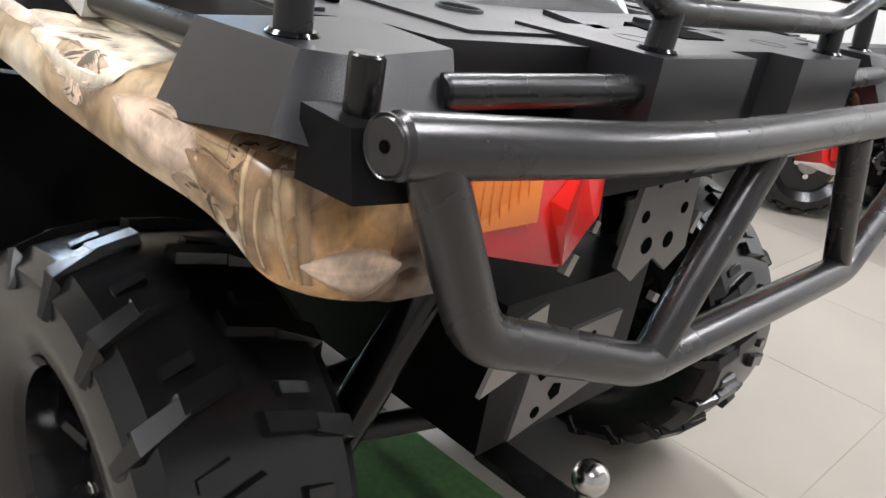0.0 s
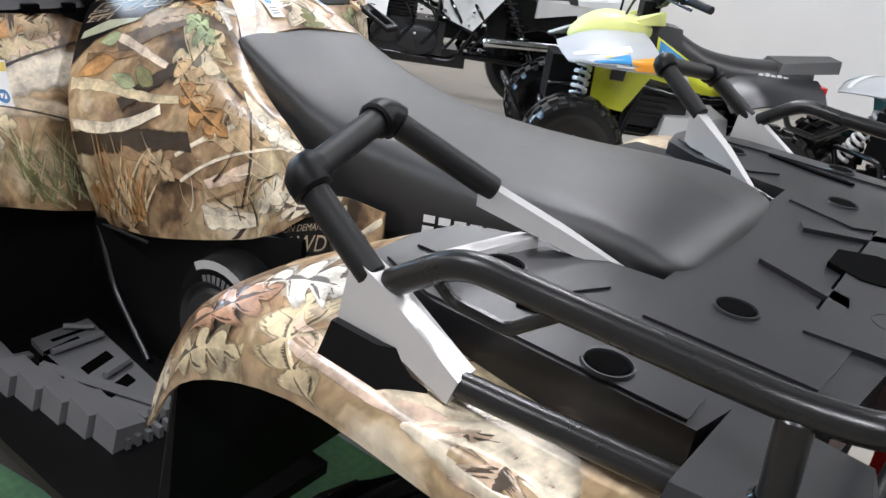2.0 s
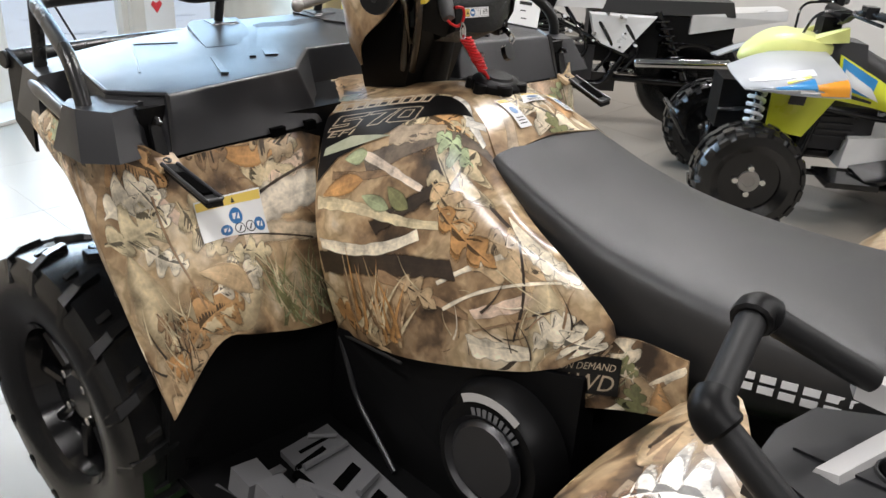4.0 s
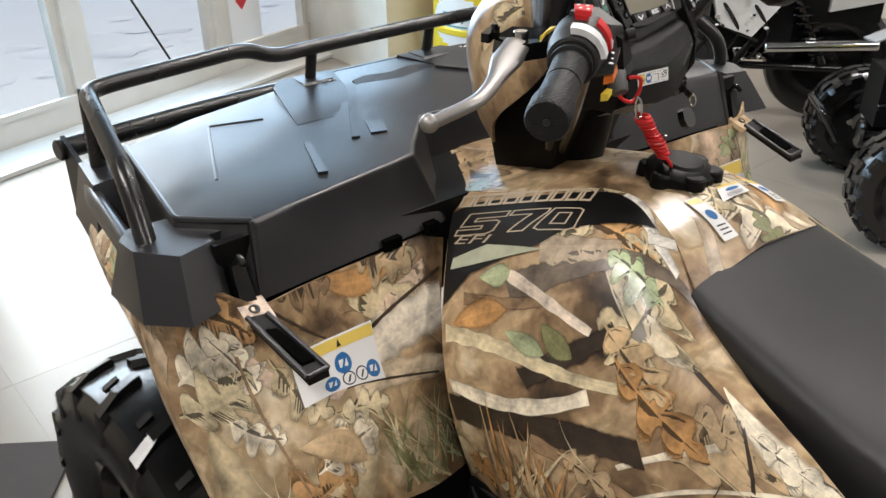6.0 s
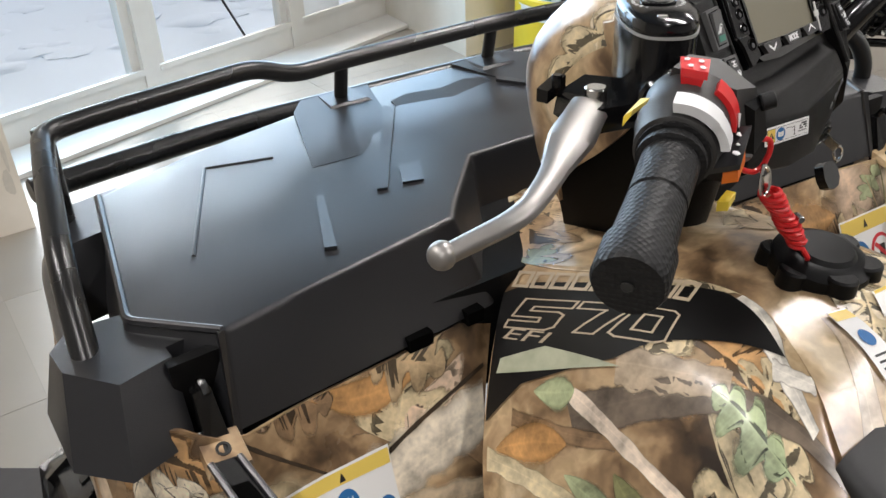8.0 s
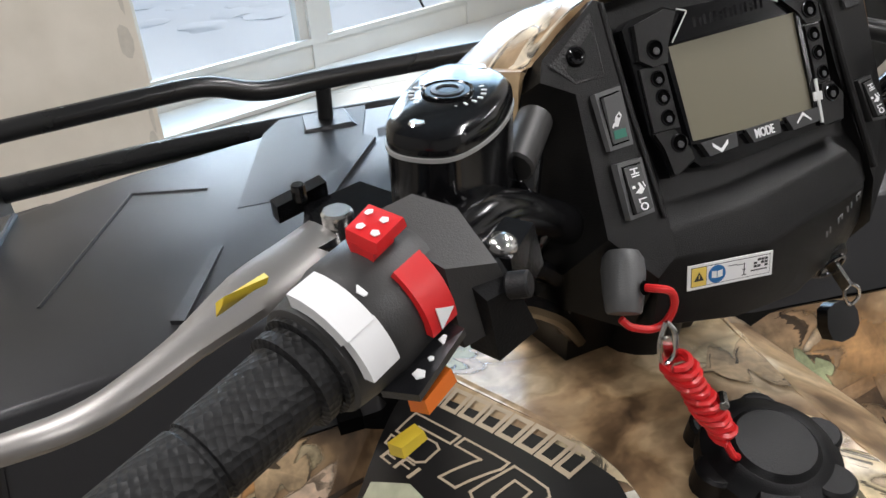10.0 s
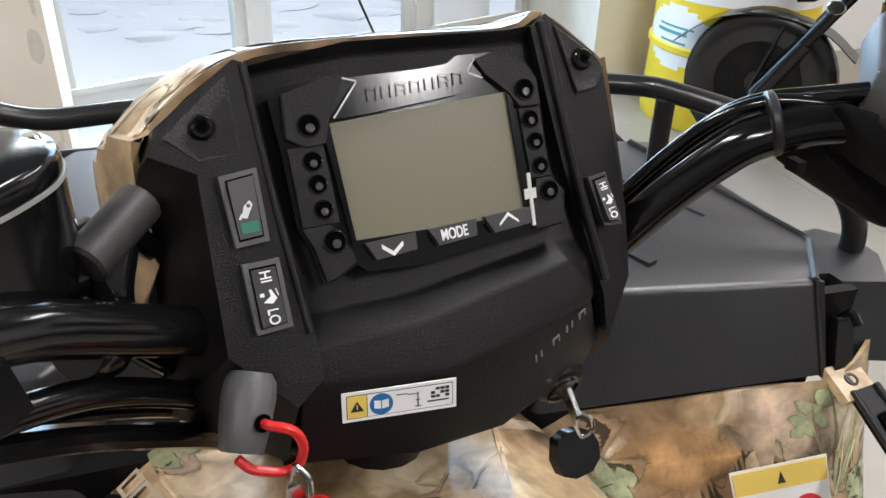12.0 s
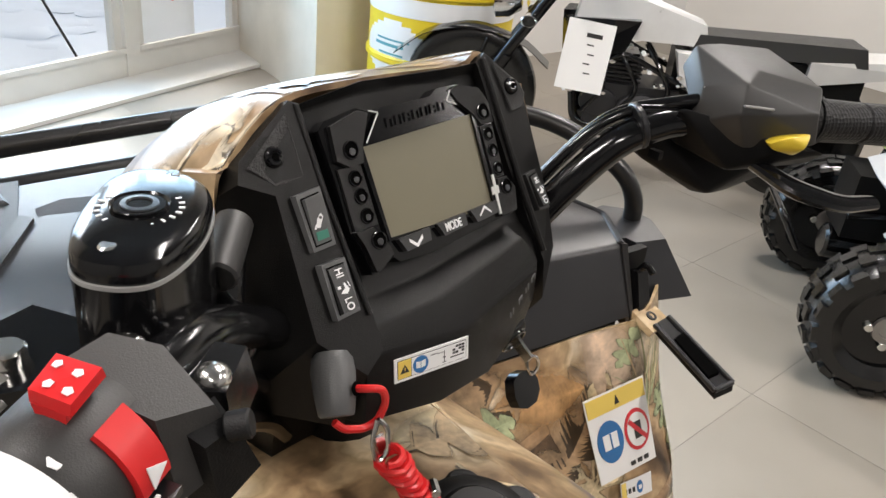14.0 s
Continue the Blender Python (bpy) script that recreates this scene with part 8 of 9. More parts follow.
part("right_lever_perch", hull([(0.262, 0.622, 1.226), (0.250, 0.640, 1.205), (0.290, 0.600, 1.195), (0.330, 0.640, 1.200), (0.345, 0.600, 1.200), (0.300, 0.650, 1.225), (0.340, 0.620, 1.228), (0.300, 0.585, 1.175), (0.355, 0.600, 1.160), (0.395, 0.580, 1.178), (0.385, 0.560, 1.212), (0.315, 0.610, 1.165)], 0.004), PLASTIC_D, hb)
# cables laid on the bar
for pts, r_ in (([(0.128, 0.704, 1.112), (0.164, 0.682, 1.158), (0.190, 0.666, 1.198), (0.208, 0.656, 1.221), (0.222, 0.646, 1.237), (0.237, 0.636, 1.245), (0.250, 0.620, 1.251), (0.270, 0.594, 1.261)], 0.0060),
                ([(0.124, 0.700, 1.118), (0.158, 0.677, 1.162), (0.184, 0.660, 1.203), (0.202, 0.650, 1.226), (0.217, 0.640, 1.240), (0.233, 0.629, 1.248), (0.252, 0.612, 1.250), (0.285, 0.580, 1.246)], 0.0042)):
    part("control_cable", tube(pts, r_, 0.03, 12), GLOSS, hb)
part("cable_tie", lathe((0.229, 0.6255, 1.2345), (0.84, -0.46, 0.28), [(0, 0.0178), (0.0012, 0.0192), (0.0045, 0.0192), (0.0057, 0.0178)], 20), PLASTIC, hb)
part("tie_tail", box((0.238, 0.606, 1.216), (0.006, 0.010, 0.007), 0.001), PLASTIC_D, hb)
# steering column, stop switch with its tether, key and fuel cap
part("steering_column", tube([(0.02, 0.74, 0.86), (0.02, 0.71, 1.0), (0.02, 0.69, 1.12)], 0.032, 0.05), PLASTIC_D, atv)
part("pod_under", hexa([(-0.045, 0.73, 0.93), (0.075, 0.73, 0.93), (0.08, 0.82, 0.90), (-0.05, 0.82, 0.90)], [(-0.075, 0.665, 1.10), (0.085, 0.670, 1.10), (0.13, 0.83, 1.13), (-0.11, 0.82, 1.13)], 0.02), PLASTIC_D, atv)
_sb, _se = V(-0.0765, 0.604, 1.146), V(-0.0885, 0.579, 1.116)
stop = part("stop_switch", lathe(_sb, _se - _sb, [(0, 0.0100), (0.004, 0.0128), (0.012, 0.0138), (0.026, 0.0128), (0.037, 0.0112), (0.0385, 0.0100), (0.0388, 0.004)], 12), SWITCH_G, atv, "grey rubber tether stop switch")
part("switch_eye", disc(V(-0.0765, 0.5785, 1.1350), V(0.3, -0.8, 0.4), 0.0045, 0.0016, 14), HOLE_SHADE, stop)
teth = thing("tether_cord", "coiled red safety tether hanging from the stop switch", "tether cord")
part("loop", tube([(-0.0770, 0.580, 1.1345), (-0.0735, 0.5725, 1.1375), (-0.0630, 0.5695, 1.1350), (-0.0585, 0.5705, 1.1220), (-0.0620, 0.5735, 1.1070), (-0.0700, 0.5760, 1.1030), (-0.0850, 0.5770, 1.1090), (-0.0900, 0.5800, 1.1150)], 0.0025, 0.012, 10), RED, teth)
part("clasp", tube([(-0.0640, 0.5710, 1.1110), (-0.0580, 0.5680, 1.1040), (-0.0585, 0.5650, 1.0860), (-0.0660, 0.5660, 1.0800), (-0.0690, 0.5690, 1.0960), (-0.0640, 0.5710, 1.1110)], 0.0018, 0.008, 8), STEEL, teth)
part("clasp_plate", box((-0.0640, 0.5665, 1.0950), (0.006, 0.002, 0.016), 0.0008, pose(0, 0, 0, 0, -15, 0)), STEEL, teth)
coil = []
c0, c1 = V(-0.0600, 0.5640, 1.0860), V(-0.0290, 0.5430, 1.0290)
ax = (c1 - c0).normalized()
sx_ = ax.cross(V(0, 0, 1)).normalized()
ux_ = sx_.cross(ax)
rc_ = random.Random(8)
for i in range(11 * 10 + 1):
    a = 2 * math.pi * i / 10
    wob = V(rc_.uniform(-1, 1), rc_.uniform(-1, 1), rc_.uniform(-1, 1)) * 0.0004
    coil.append(c0 + (c1 - c0) * (i / 110) + (sx_ * math.cos(a) * 1.15 + ux_ * math.sin(a) * 0.85) * (0.0090 + 0.0012 * math.sin(i / 9)) + ax * 0.004 * math.sin(a) + wob)
part("coil", tube(coil, 0.0024, 0.001, 6), RED, teth)
part("coil_end", tube([c1 + sx_ * 0.008, c1 + ax * 0.012 + sx_ * 0.011, c1 + ax * 0.020, c1 + ax * 0.012 - sx_ * 0.012, c1 - sx_ * 0.010], 0.0026, 0.008, 8), RED, teth)
part("crimp", tube([c0 + (c1 - c0) * 0.62 + ux_ * 0.0105 - sx_ * 0.006, c0 + (c1 - c0) * 0.62 + ux_ * 0.0115 + sx_ * 0.006], 0.0036, seg=8), STEEL, teth)
CAPC = V(0.004, 0.538, 0.0)
cap = part("fuel_cap", lathe(CAPC + V(0, 0, 0.985), V(0.0, -0.15, 1.0), [(0, 0.046), (0.012, 0.048), (0.022, 0.046), (0.029, 0.036), (0.030, 0.030), (0.034, 0.026), (0.0345, 0.01)], 40), PLASTIC_D, atv, "black ridged fuel filler cap")
for k in range(6):
    a = 2 * math.pi * k / 6
    part("cap_lobe", rod(CAPC + V(0.043 * math.cos(a), 0.043 * math.sin(a), 0.986), CAPC + V(0.041 * math.cos(a), -0.002 + 0.041 * math.sin(a), 1.008), 0.0145, 16), PLASTIC_D, cap)
part("cap_collar", lathe(CAPC + V(0, 0.003, 0.973), V(0.0, -0.15, 1.0), [(0, 0.055), (0.010, 0.053), (0.012, 0.046)], 40), PLASTIC_D, atv)
_ka = V(0.10, -0.80, -0.30)
ign = part("ignition_lock", lathe(V(0.1065, 0.632, 1.084), _ka, [(0, 0.021), (0.010, 0.019), (0.016, 0.016), (0.017, 0.013)], 28), PLASTIC_D, atv, "black ignition lock")
part("lock_face", disc(V(0.1085, 0.6170, 1.0780), _ka, 0.0125, 0.0022, 24), STEEL, ign)
part("lock_rim", lathe(V(0.1086, 0.6160, 1.0777), _ka, [(0, 0.0125), (0.0024, 0.0122), (0.0026, 0.0100), (0.0012, 0.0095)], 24), GLOSS, ign)
key = thing("ignition_key", "ignition key with a black plastic head in the lock", "key")
part("key_blade", box((0.1105, 0.6075, 1.0735), (0.003, 0.022, 0.010), 0.0008, pose(0, 0, 0, 28, 0, 0)), STEEL, key)
part("key_ring", tube([(0.112, 0.602, 1.070), (0.121, 0.598, 1.067), (0.123, 0.597, 1.056), (0.116, 0.598, 1.050), (0.111, 0.600, 1.060), (0.112, 0.602, 1.070)], 0.0014, 0.006, 8), STEEL, key)
part("key_head", prism([(-0.012, 0.011), (-0.004, 0.014), (0.006, 0.013), (0.014, 0.009), (0.0175, 0.001), (0.0165, -0.009), (0.009, -0.016), (-0.004, -0.0165), (-0.013, -0.012), (-0.0155, -0.002)], -0.005, 0.005, Matrix.Translation((0.1155, 0.605, 1.034)) @ pose(0, 0, 0, 62, 0, 8), 0.0035, 3), GLOSS, key)



# prints on the left fender end at its upper edge
EDGE = [FENDER_F(i / 60, fender_top(i / 60)) for i in range(61)]
for ob in LEFT_FENDER.children_recursive:
    for v in ob.data.vertices:
        e = min(EDGE, key=lambda q: abs(q.x - v.co.x))
        if v.co.z > e.z:
            v.co = (v.co.x, e.y - 0.0015, e.z)


# the right half of the front bodywork stands a little further back
def set_back(ob, done):
    if ob.data and ob.data.name not in done:
        done.add(ob.data.name)
        for v in ob.data.vertices:
            if v.co.x > 0:
                v.co += v.co.x * V(-0.084, -0.090, 0.016)
    for kid in ob.children:
        set_back(kid, done)


SET_BACK = ("storage_lid", "corner_cap", "front_corner_block", "latch_recess", "lid_", "latch_", "post_boss", "bumper_bracket", "rack_side_tube", "front_fender", "tank_side_panel", "tank_top_panel", "front_bumper")
moved = set()
for ob in atv.children:
    if ob.name.startswith(SET_BACK) or ob.name.startswith("warning_label") and min(v.co.x for v in ob.data.vertices) > 0.3:
        set_back(ob, moved)

# ---- other vehicles and things in the showroom ----
YEL_B = mat("lime_yellow_plastic", (0.62, 0.66, 0.04), 0.3, coat=0.3)
YEL_P = mat("pale_yellow_plastic", (0.75, 0.78, 0.28), 0.3, coat=0.3)
BLUE_B = mat("bright_blue_decal", (0.02, 0.22, 0.5), 0.3, coat=0.3)
GREY_B = mat("grey_fender_plastic", (0.36, 0.37, 0.38), 0.35)
WHITE_B = mat("white_fender_plastic", (0.7, 0.72, 0.74), 0.3, coat=0.3)
ORANGE_B = mat("orange_decal", (0.8, 0.33, 0.03), 0.3)
TEAL_B = mat("teal_decal", (0.08, 0.32, 0.36), 0.3)
SILVER_P = mat("silver_metallic_paint", (0.66, 0.66, 0.65), 0.3, metal=0.2, coat=0.5)
ENGINE_D = mat("dark_engine_alloy", (0.028, 0.028, 0.030), 0.42, metal=0.4, var=0.25)
CHROME = mat("chrome", (0.75, 0.75, 0.75), 0.1, metal=1.0)


def plain_wheel(parent, c, R, W, knobs=True, axis=0.0, spokes=False):
    m = pose(*c, 0, 0, axis)
    seg = 40
    prof = [(-W * 0.36, R * 0.55), (-W * 0.5, R * 0.70), (-W * 0.48, R * 0.86), (-W * 0.3, R * 0.955), (0, R * 0.975), (W * 0.3, R * 0.955), (W * 0.48, R * 0.86), (W * 0.5, R * 0.70), (W * 0.36, R * 0.55)]
    bm = bmesh.new()
    rings = [[bm.verts.new((x, r * math.cos(2 * math.pi * k / seg), r * math.sin(2 * math.pi * k / seg))) for x, r in prof] for k in range(seg)]
    for k in range(seg):
        a, b = rings[k], rings[(k + 1) % seg]
        for j in range(len(prof)):
            bm.faces.new((a[j], a[(j + 1) % len(prof)], b[(j + 1) % len(prof)], b[j]))
    bmesh.ops.transform(bm, matrix=m, verts=bm.verts)
    hub = part("wheel", lathe(m @ Vector((-W * 0.3, 0, 0)), m.to_3x3() @ Vector((1, 0, 0)), [(0, R * (0.62 if not spokes else 0.16)), (W * 0.1, R * (0.6 if not spokes else 0.16)), (W * 0.12, R * 0.14), (W * 0.48, R * 0.14), (W * 0.5, R * (0.6 if not spokes else 0.16)), (W * 0.6, R * (0.62 if not spokes else 0.16))], 32), GLOSS, parent)
    part("tyre", bm, RUBBER, hub)
    if knobs:
        lugs = []
        for k in range(18):
            for j, x in enumerate((-0.42, -0.16, 0.16, 0.42)):
                a = 2 * math.pi * (k + 0.5 * (j % 2)) / 18
                rr = R * (0.90 if abs(x) > 0.3 else 0.965)
                b = box((0, 0, 0), (W * 0.2, R * 0.2, R * 0.075), 0)
                bmesh.ops.transform(b, matrix=Matrix.Rotation(a, 4, "X") @ Matrix.Translation((x * W, 0, rr)), verts=b.verts)
                lugs.append(b)
        lb = join(*lugs)
        bmesh.ops.transform(lb, matrix=m, verts=lb.verts)
        part("tread_block", lb, RUBBER, hub, kind="stuff")
    if spokes:
        part("rim", lathe(m @ Vector((-W * 0.25, 0, 0)), m.to_3x3() @ Vector((1, 0, 0)), [(0, R * 0.60), (0.0, R * 0.68), (W * 0.5, R * 0.68), (W * 0.5, R * 0.60), (0, R * 0.60)], 40), GLOSS, hub)
        for k in range(16):
            a = 2 * math.pi * k / 16
            part("spoke", rod(m @ Vector((0.02 * (-1) ** k, 0.05 * math.cos(a), 0.05 * math.sin(a))), m @ Vector((0, R * 0.63 * math.cos(a + 0.25), R * 0.63 * math.sin(a + 0.25))), 0.003, 5), STEEL, hub)
    else:
        for s in (1, -1):
            part("hub_cap", lathe(m @ Vector((s * W * 0.305, 0, 0)), m.to_3x3() @ Vector((s, 0, 0)), [(0, R * 0.2), (0.01, R * 0.19), (0.011, R * 0.11), (0.004, R * 0.10)], 20), ALU, hub)
            for k in range(4):
                a = 2 * math.pi * k / 4
                part("lug_nut", disc(m @ Vector((s * W * 0.305, R * 0.24 * math.cos(a), R * 0.24 * math.sin(a))), m.to_3x3() @ Vector((s, 0, 0)), R * 0.06, 0.014, 8), STEEL, hub)
    return hub


def coil_spring(parent, a, b, r, turns, wire, m):
    a, b = Vector(a), Vector(b)
    ax_ = (b - a).normalized()
    s = ax_.cross(Vector((1, 0.2, 0))).normalized()
    u = s.cross(ax_)
    pts = [a + (b - a) * (i / (turns * 8)) + (s * math.cos(math.pi * i / 4) + u * math.sin(math.pi * i / 4)) * r for i in range(turns * 8 + 1)]
    sh = part("shock_absorber", rod(a - ax_ * 0.03, b + ax_ * 0.05, r * 0.45, 10), GLOSS, parent)
    part("coil_spring", tube(pts, wire, 0.001, 6), m, sh)


def youth_quad(label, main, pale, accent, tail):
    q = thing("youth_quad", label, "quad bike", "children's quads")
    for sx in (-1, 1):
        plain_wheel(q, (sx * 0.40, 0.0, 0.235), 0.235, 0.18)
        plain_wheel(q, (sx * 0.38, -0.92, 0.225), 0.225, 0.22)
        part("front_arm", tube([(sx * 0.10, 0.05, 0.28), (sx * 0.34, 0.0, 0.22)], 0.014), GLOSS, q)
        part("front_arm", tube([(sx * 0.10, -0.08, 0.28), (sx * 0.34, 0.0, 0.22)], 0.014), GLOSS, q)
        coil_spring(q, (sx * 0.29, -0.01, 0.28), (sx * 0.17, -0.04, 0.56), 0.034, 9, 0.0095, PRINT_W)
        S = lambda pts: [(sx * x, y, z) for x, y, z in pts]
        QF = net([S([(0.10, 0.10, 0.645), (0.22, 0.10, 0.630), (0.34, 0.08, 0.610), (0.36, 0.07, 0.600)]), S([(0.10, -0.02, 0.700), (0.26, -0.03, 0.680), (0.42, -0.05, 0.640), (0.437, -0.06, 0.608)]),
                  S([(0.10, -0.16, 0.735), (0.27, -0.17, 0.710), (0.44, -0.18, 0.665), (0.462, -0.19, 0.612)]), S([(0.12, -0.30, 0.735), (0.26, -0.31, 0.710), (0.41, -0.32, 0.670), (0.43, -0.33, 0.610)])])
        qf = part("front_fender", shell(QF, 12, 12, (0, 0, 1), 0.006), GREY_B, q, "grey plastic fender with coloured stripes")
        for quad, m_ in (([(0.10, 0.52), (0.70, 0.46), (0.70, 0.56), (0.10, 0.58)], WHITE_B), ([(0.28, 0.74), (0.66, 0.60), (0.66, 0.96), (0.28, 0.96)], accent), ([(0.66, 0.72), (0.98, 0.62), (0.98, 0.97), (0.70, 0.97)], ORANGE_B), ([(0.40, 0.62), (0.64, 0.54), (0.64, 0.585), (0.40, 0.66)], main), ([(0.14, 0.80), (0.26, 0.72), (0.26, 0.96), (0.14, 0.92)], WHITE_B)):
            part("fender_stripe", on_panel(quad, QF, (0, 0, 1), 0.003, 0.05), m_, qf)
        part("side_scoop", hexa(S([(0.17, -0.10, 0.40), (0.18, -0.25, 0.38), (0.24, -0.36, 0.62), (0.22, -0.08, 0.60)]), S([(0.21, -0.09, 0.40), (0.22, -0.25, 0.38), (0.29, -0.36, 0.63), (0.27, -0.07, 0.61)]), 0.014, 3), main, q, "lime yellow plastic side scoop")
        part("scoop_vent", hexa(S([(0.245, -0.15, 0.53), (0.25, -0.21, 0.53), (0.265, -0.21, 0.58), (0.26, -0.15, 0.58)]), S([(0.268, -0.15, 0.53), (0.272, -0.21, 0.53), (0.288, -0.21, 0.585), (0.284, -0.15, 0.585)]), 0.006), LABEL_K, q)
        SP = net([S([(0.15, -0.36, 0.54), (0.165, -0.36, 0.64), (0.13, -0.36, 0.73)]), S([(0.155, -0.52, 0.52), (0.17, -0.52, 0.58), (0.14, -0.52, 0.65)]), S([(0.15, -0.66, 0.50), (0.16, -0.66, 0.54), (0.14, -0.66, 0.585)]), S([(0.15, -0.86, 0.535), (0.155, -0.86, 0.56), (0.14, -0.86, 0.59)])])
        sp = part("side_panel", shell(SP, 12, 6, (sx, 0, 0.1), 0.006), main, q)
        for quad, m_ in (([(0.02, 0.30), (0.30, 0.32), (0.36, 0.92), (0.02, 0.95)], accent), ([(0.04, 0.46), (0.40, 0.30), (0.30, 0.62), (0.05, 0.74)], WHITE_B), ([(0.04, 0.12), (0.34, 0.14), (0.34, 0.24), (0.04, 0.24)], LABEL_K)):
            part("side_decal", on_panel(quad, SP, (sx, 0, 0.1), 0.003 if m_ is not WHITE_B else 0.005, 0.04), m_, sp)
        part("frame_tube", tube(S([(0.10, 0.10, 0.44), (0.13, -0.30, 0.50), (0.13, -0.62, 0.46), (0.12, -0.95, 0.50)]), 0.014, 0.05), GLOSS, q)
        part("frame_tube", tube(S([(0.11, 0.08, 0.24), (0.14, -0.26, 0.20), (0.14, -0.70, 0.20), (0.12, -0.90, 0.30)]), 0.014, 0.05), GLOSS, q)
        part("frame_tube", tube(S([(0.14, -0.28, 0.20), (0.13, -0.34, 0.50)]), 0.013), GLOSS, q)
        part("heel_guard", hexa(S([(0.16, -0.50, 0.24), (0.34, -0.52, 0.22), (0.36, -0.72, 0.26), (0.16, -0.74, 0.30)]), S([(0.16, -0.50, 0.255), (0.34, -0.52, 0.235), (0.36, -0.72, 0.275), (0.16, -0.74, 0.315)]), 0.004), GLOSS, q)
        RF = net([S([(0.13, -0.66, 0.55), (0.25, -0.68, 0.53), (0.36, -0.70, 0.48)]), S([(0.13, -0.80, 0.62), (0.28, -0.81, 0.60), (0.43, -0.82, 0.545)]), S([(0.13, -0.98, 0.63), (0.28, -0.98, 0.61), (0.44, -0.98, 0.56)]), S([(0.12, -1.16, 0.64), (0.24, -1.15, 0.61), (0.38, -1.12, 0.56)])])
        part("rear_fender", shell(RF, 12, 8, (0, 0, 1), 0.008), tail, q)
        part("foot_peg", box((sx * 0.26, -0.46, 0.22), (0.22, 0.22, 0.025), 0.006), GLOSS, q)
        part("tail_light", box((sx * 0.16, -1.16, 0.60), (0.10, 0.03, 0.05), 0.008), RED_LENS, q)
    nose = bmesh.new()
    bmesh.ops.create_uvsphere(nose, u_segments=28, v_segments=16, radius=1.0)
    for v in nose.verts:
        x, y, z = v.co
        v.co = (0.13 * x * (1 - 0.25 * y), -0.17 + 0.21 * y, 0.725 + 0.075 * z - 0.055 * max(0, y) ** 2 + 0.04 * abs(x) ** 2 * (z > 0))
    part("nose", nose, pale, q, "pale yellow rounded plastic nose cover")
    for sx in (-1, 1):
        part("nose_fin", hexa([(sx * 0.07, -0.22, 0.77), (sx * 0.12, -0.22, 0.76), (sx * 0.13, -0.38, 0.78), (sx * 0.09, -0.38, 0.79)], [(sx * 0.07, -0.22, 0.785), (sx * 0.12, -0.22, 0.775), (sx * 0.125, -0.37, 0.84), (sx * 0.095, -0.37, 0.84)], 0.006), pale, q)
    part("tank_cover", hexa([(-0.13, -0.28, 0.62), (0.13, -0.28, 0.62), (0.13, -0.50, 0.60), (-0.13, -0.50, 0.60)], [(-0.08, -0.28, 0.79), (0.08, -0.28, 0.79), (0.08, -0.48, 0.77), (-0.08, -0.48, 0.77)], 0.03, 3), PLASTIC, q)
    QS = net([[(w * math.sin(radians(a)), y, z - 0.10 + 0.10 * math.cos(radians(a)) ** 0.7) for a in (-90, -60, -30, 0, 30, 60, 90)] for y, z, w in ((-0.40, 0.790, 0.075), (-0.50, 0.745, 0.085), (-0.62, 0.695, 0.105), (-0.78, 0.675, 0.125), (-0.98, 0.685, 0.135), (-1.14, 0.715, 0.12))])
    part("seat", shell(QS, 20, 18, (0, 0, 1), 0.02), VINYL, q, "black vinyl seat")
    part("tail_pad", hexa([(-0.13, -0.96, 0.64), (0.13, -0.96, 0.64), (0.10, -1.26, 0.68), (-0.10, -1.26, 0.68)], [(-0.10, -0.98, 0.69), (0.10, -0.98, 0.69), (0.07, -1.27, 0.735), (-0.07, -1.27, 0.735)], 0.02, 3), VINYL, q)
    for sx in (-1, 1):
        for k in range(5):
            part("name_stroke", box((sx * 0.131, -0.88 - 0.03 * k, 0.625), (0.012, 0.02, 0.03 if k % 2 else 0.022), 0), PRINT_W, q)
    part("engine", box((0, -0.44, 0.40), (0.20, 0.30, 0.20), 0.04), ENGINE_D, q)
    for k in range(5):
        part("cooling_fin", box((0, -0.40, 0.36 + 0.03 * k), (0.23, 0.20, 0.010), 0.003), ENGINE_D, q)
    part("crankcase", hexa([(-0.17, -0.46, 0.24), (0.17, -0.46, 0.24), (0.17, -0.80, 0.26), (-0.17, -0.80, 0.26)], [(-0.15, -0.48, 0.37), (0.15, -0.48, 0.37), (0.15, -0.78, 0.40), (-0.15, -0.78, 0.40)], 0.045, 4), SILVER_P, q)
    part("under_body", box((0, -0.10, 0.47), (0.20, 0.40, 0.22), 0.03), PLASTIC_D, q)
    part("chassis", tube([(0.0, 0.12, 0.30), (0.0, -0.2, 0.30), (0.0, -0.95, 0.28)], 0.06), GLOSS, q)
    part("rear_axle", rod((-0.36, -0.92, 0.225), (0.36, -0.92, 0.225), 0.02), GLOSS, q)
    part("handlebar", tube([(-0.33, -0.48, 0.90), (-0.18, -0.38, 0.92), (-0.06, -0.33, 0.84), (0.06, -0.33, 0.84), (0.18, -0.38, 0.92), (0.33, -0.48, 0.90)], 0.012, 0.04), GLOSS, q)
    part("bar_pad", rod((-0.11, -0.35, 0.885), (0.11, -0.35, 0.885), 0.028, 14), PLASTIC_D, q)
    part("bar_clamp", box((0, -0.32, 0.83), (0.10, 0.08, 0.08), 0.012), PLASTIC_D, q)
    for sx in (-1, 1):
        part("grip", rod((sx * 0.24, -0.425, 0.912), (sx * 0.35, -0.495, 0.897), 0.018), GRIP_M, q)
        part("switch_box", box((sx * 0.20, -0.40, 0.918), (0.06, 0.05, 0.05), 0.01), GLOSS, q)
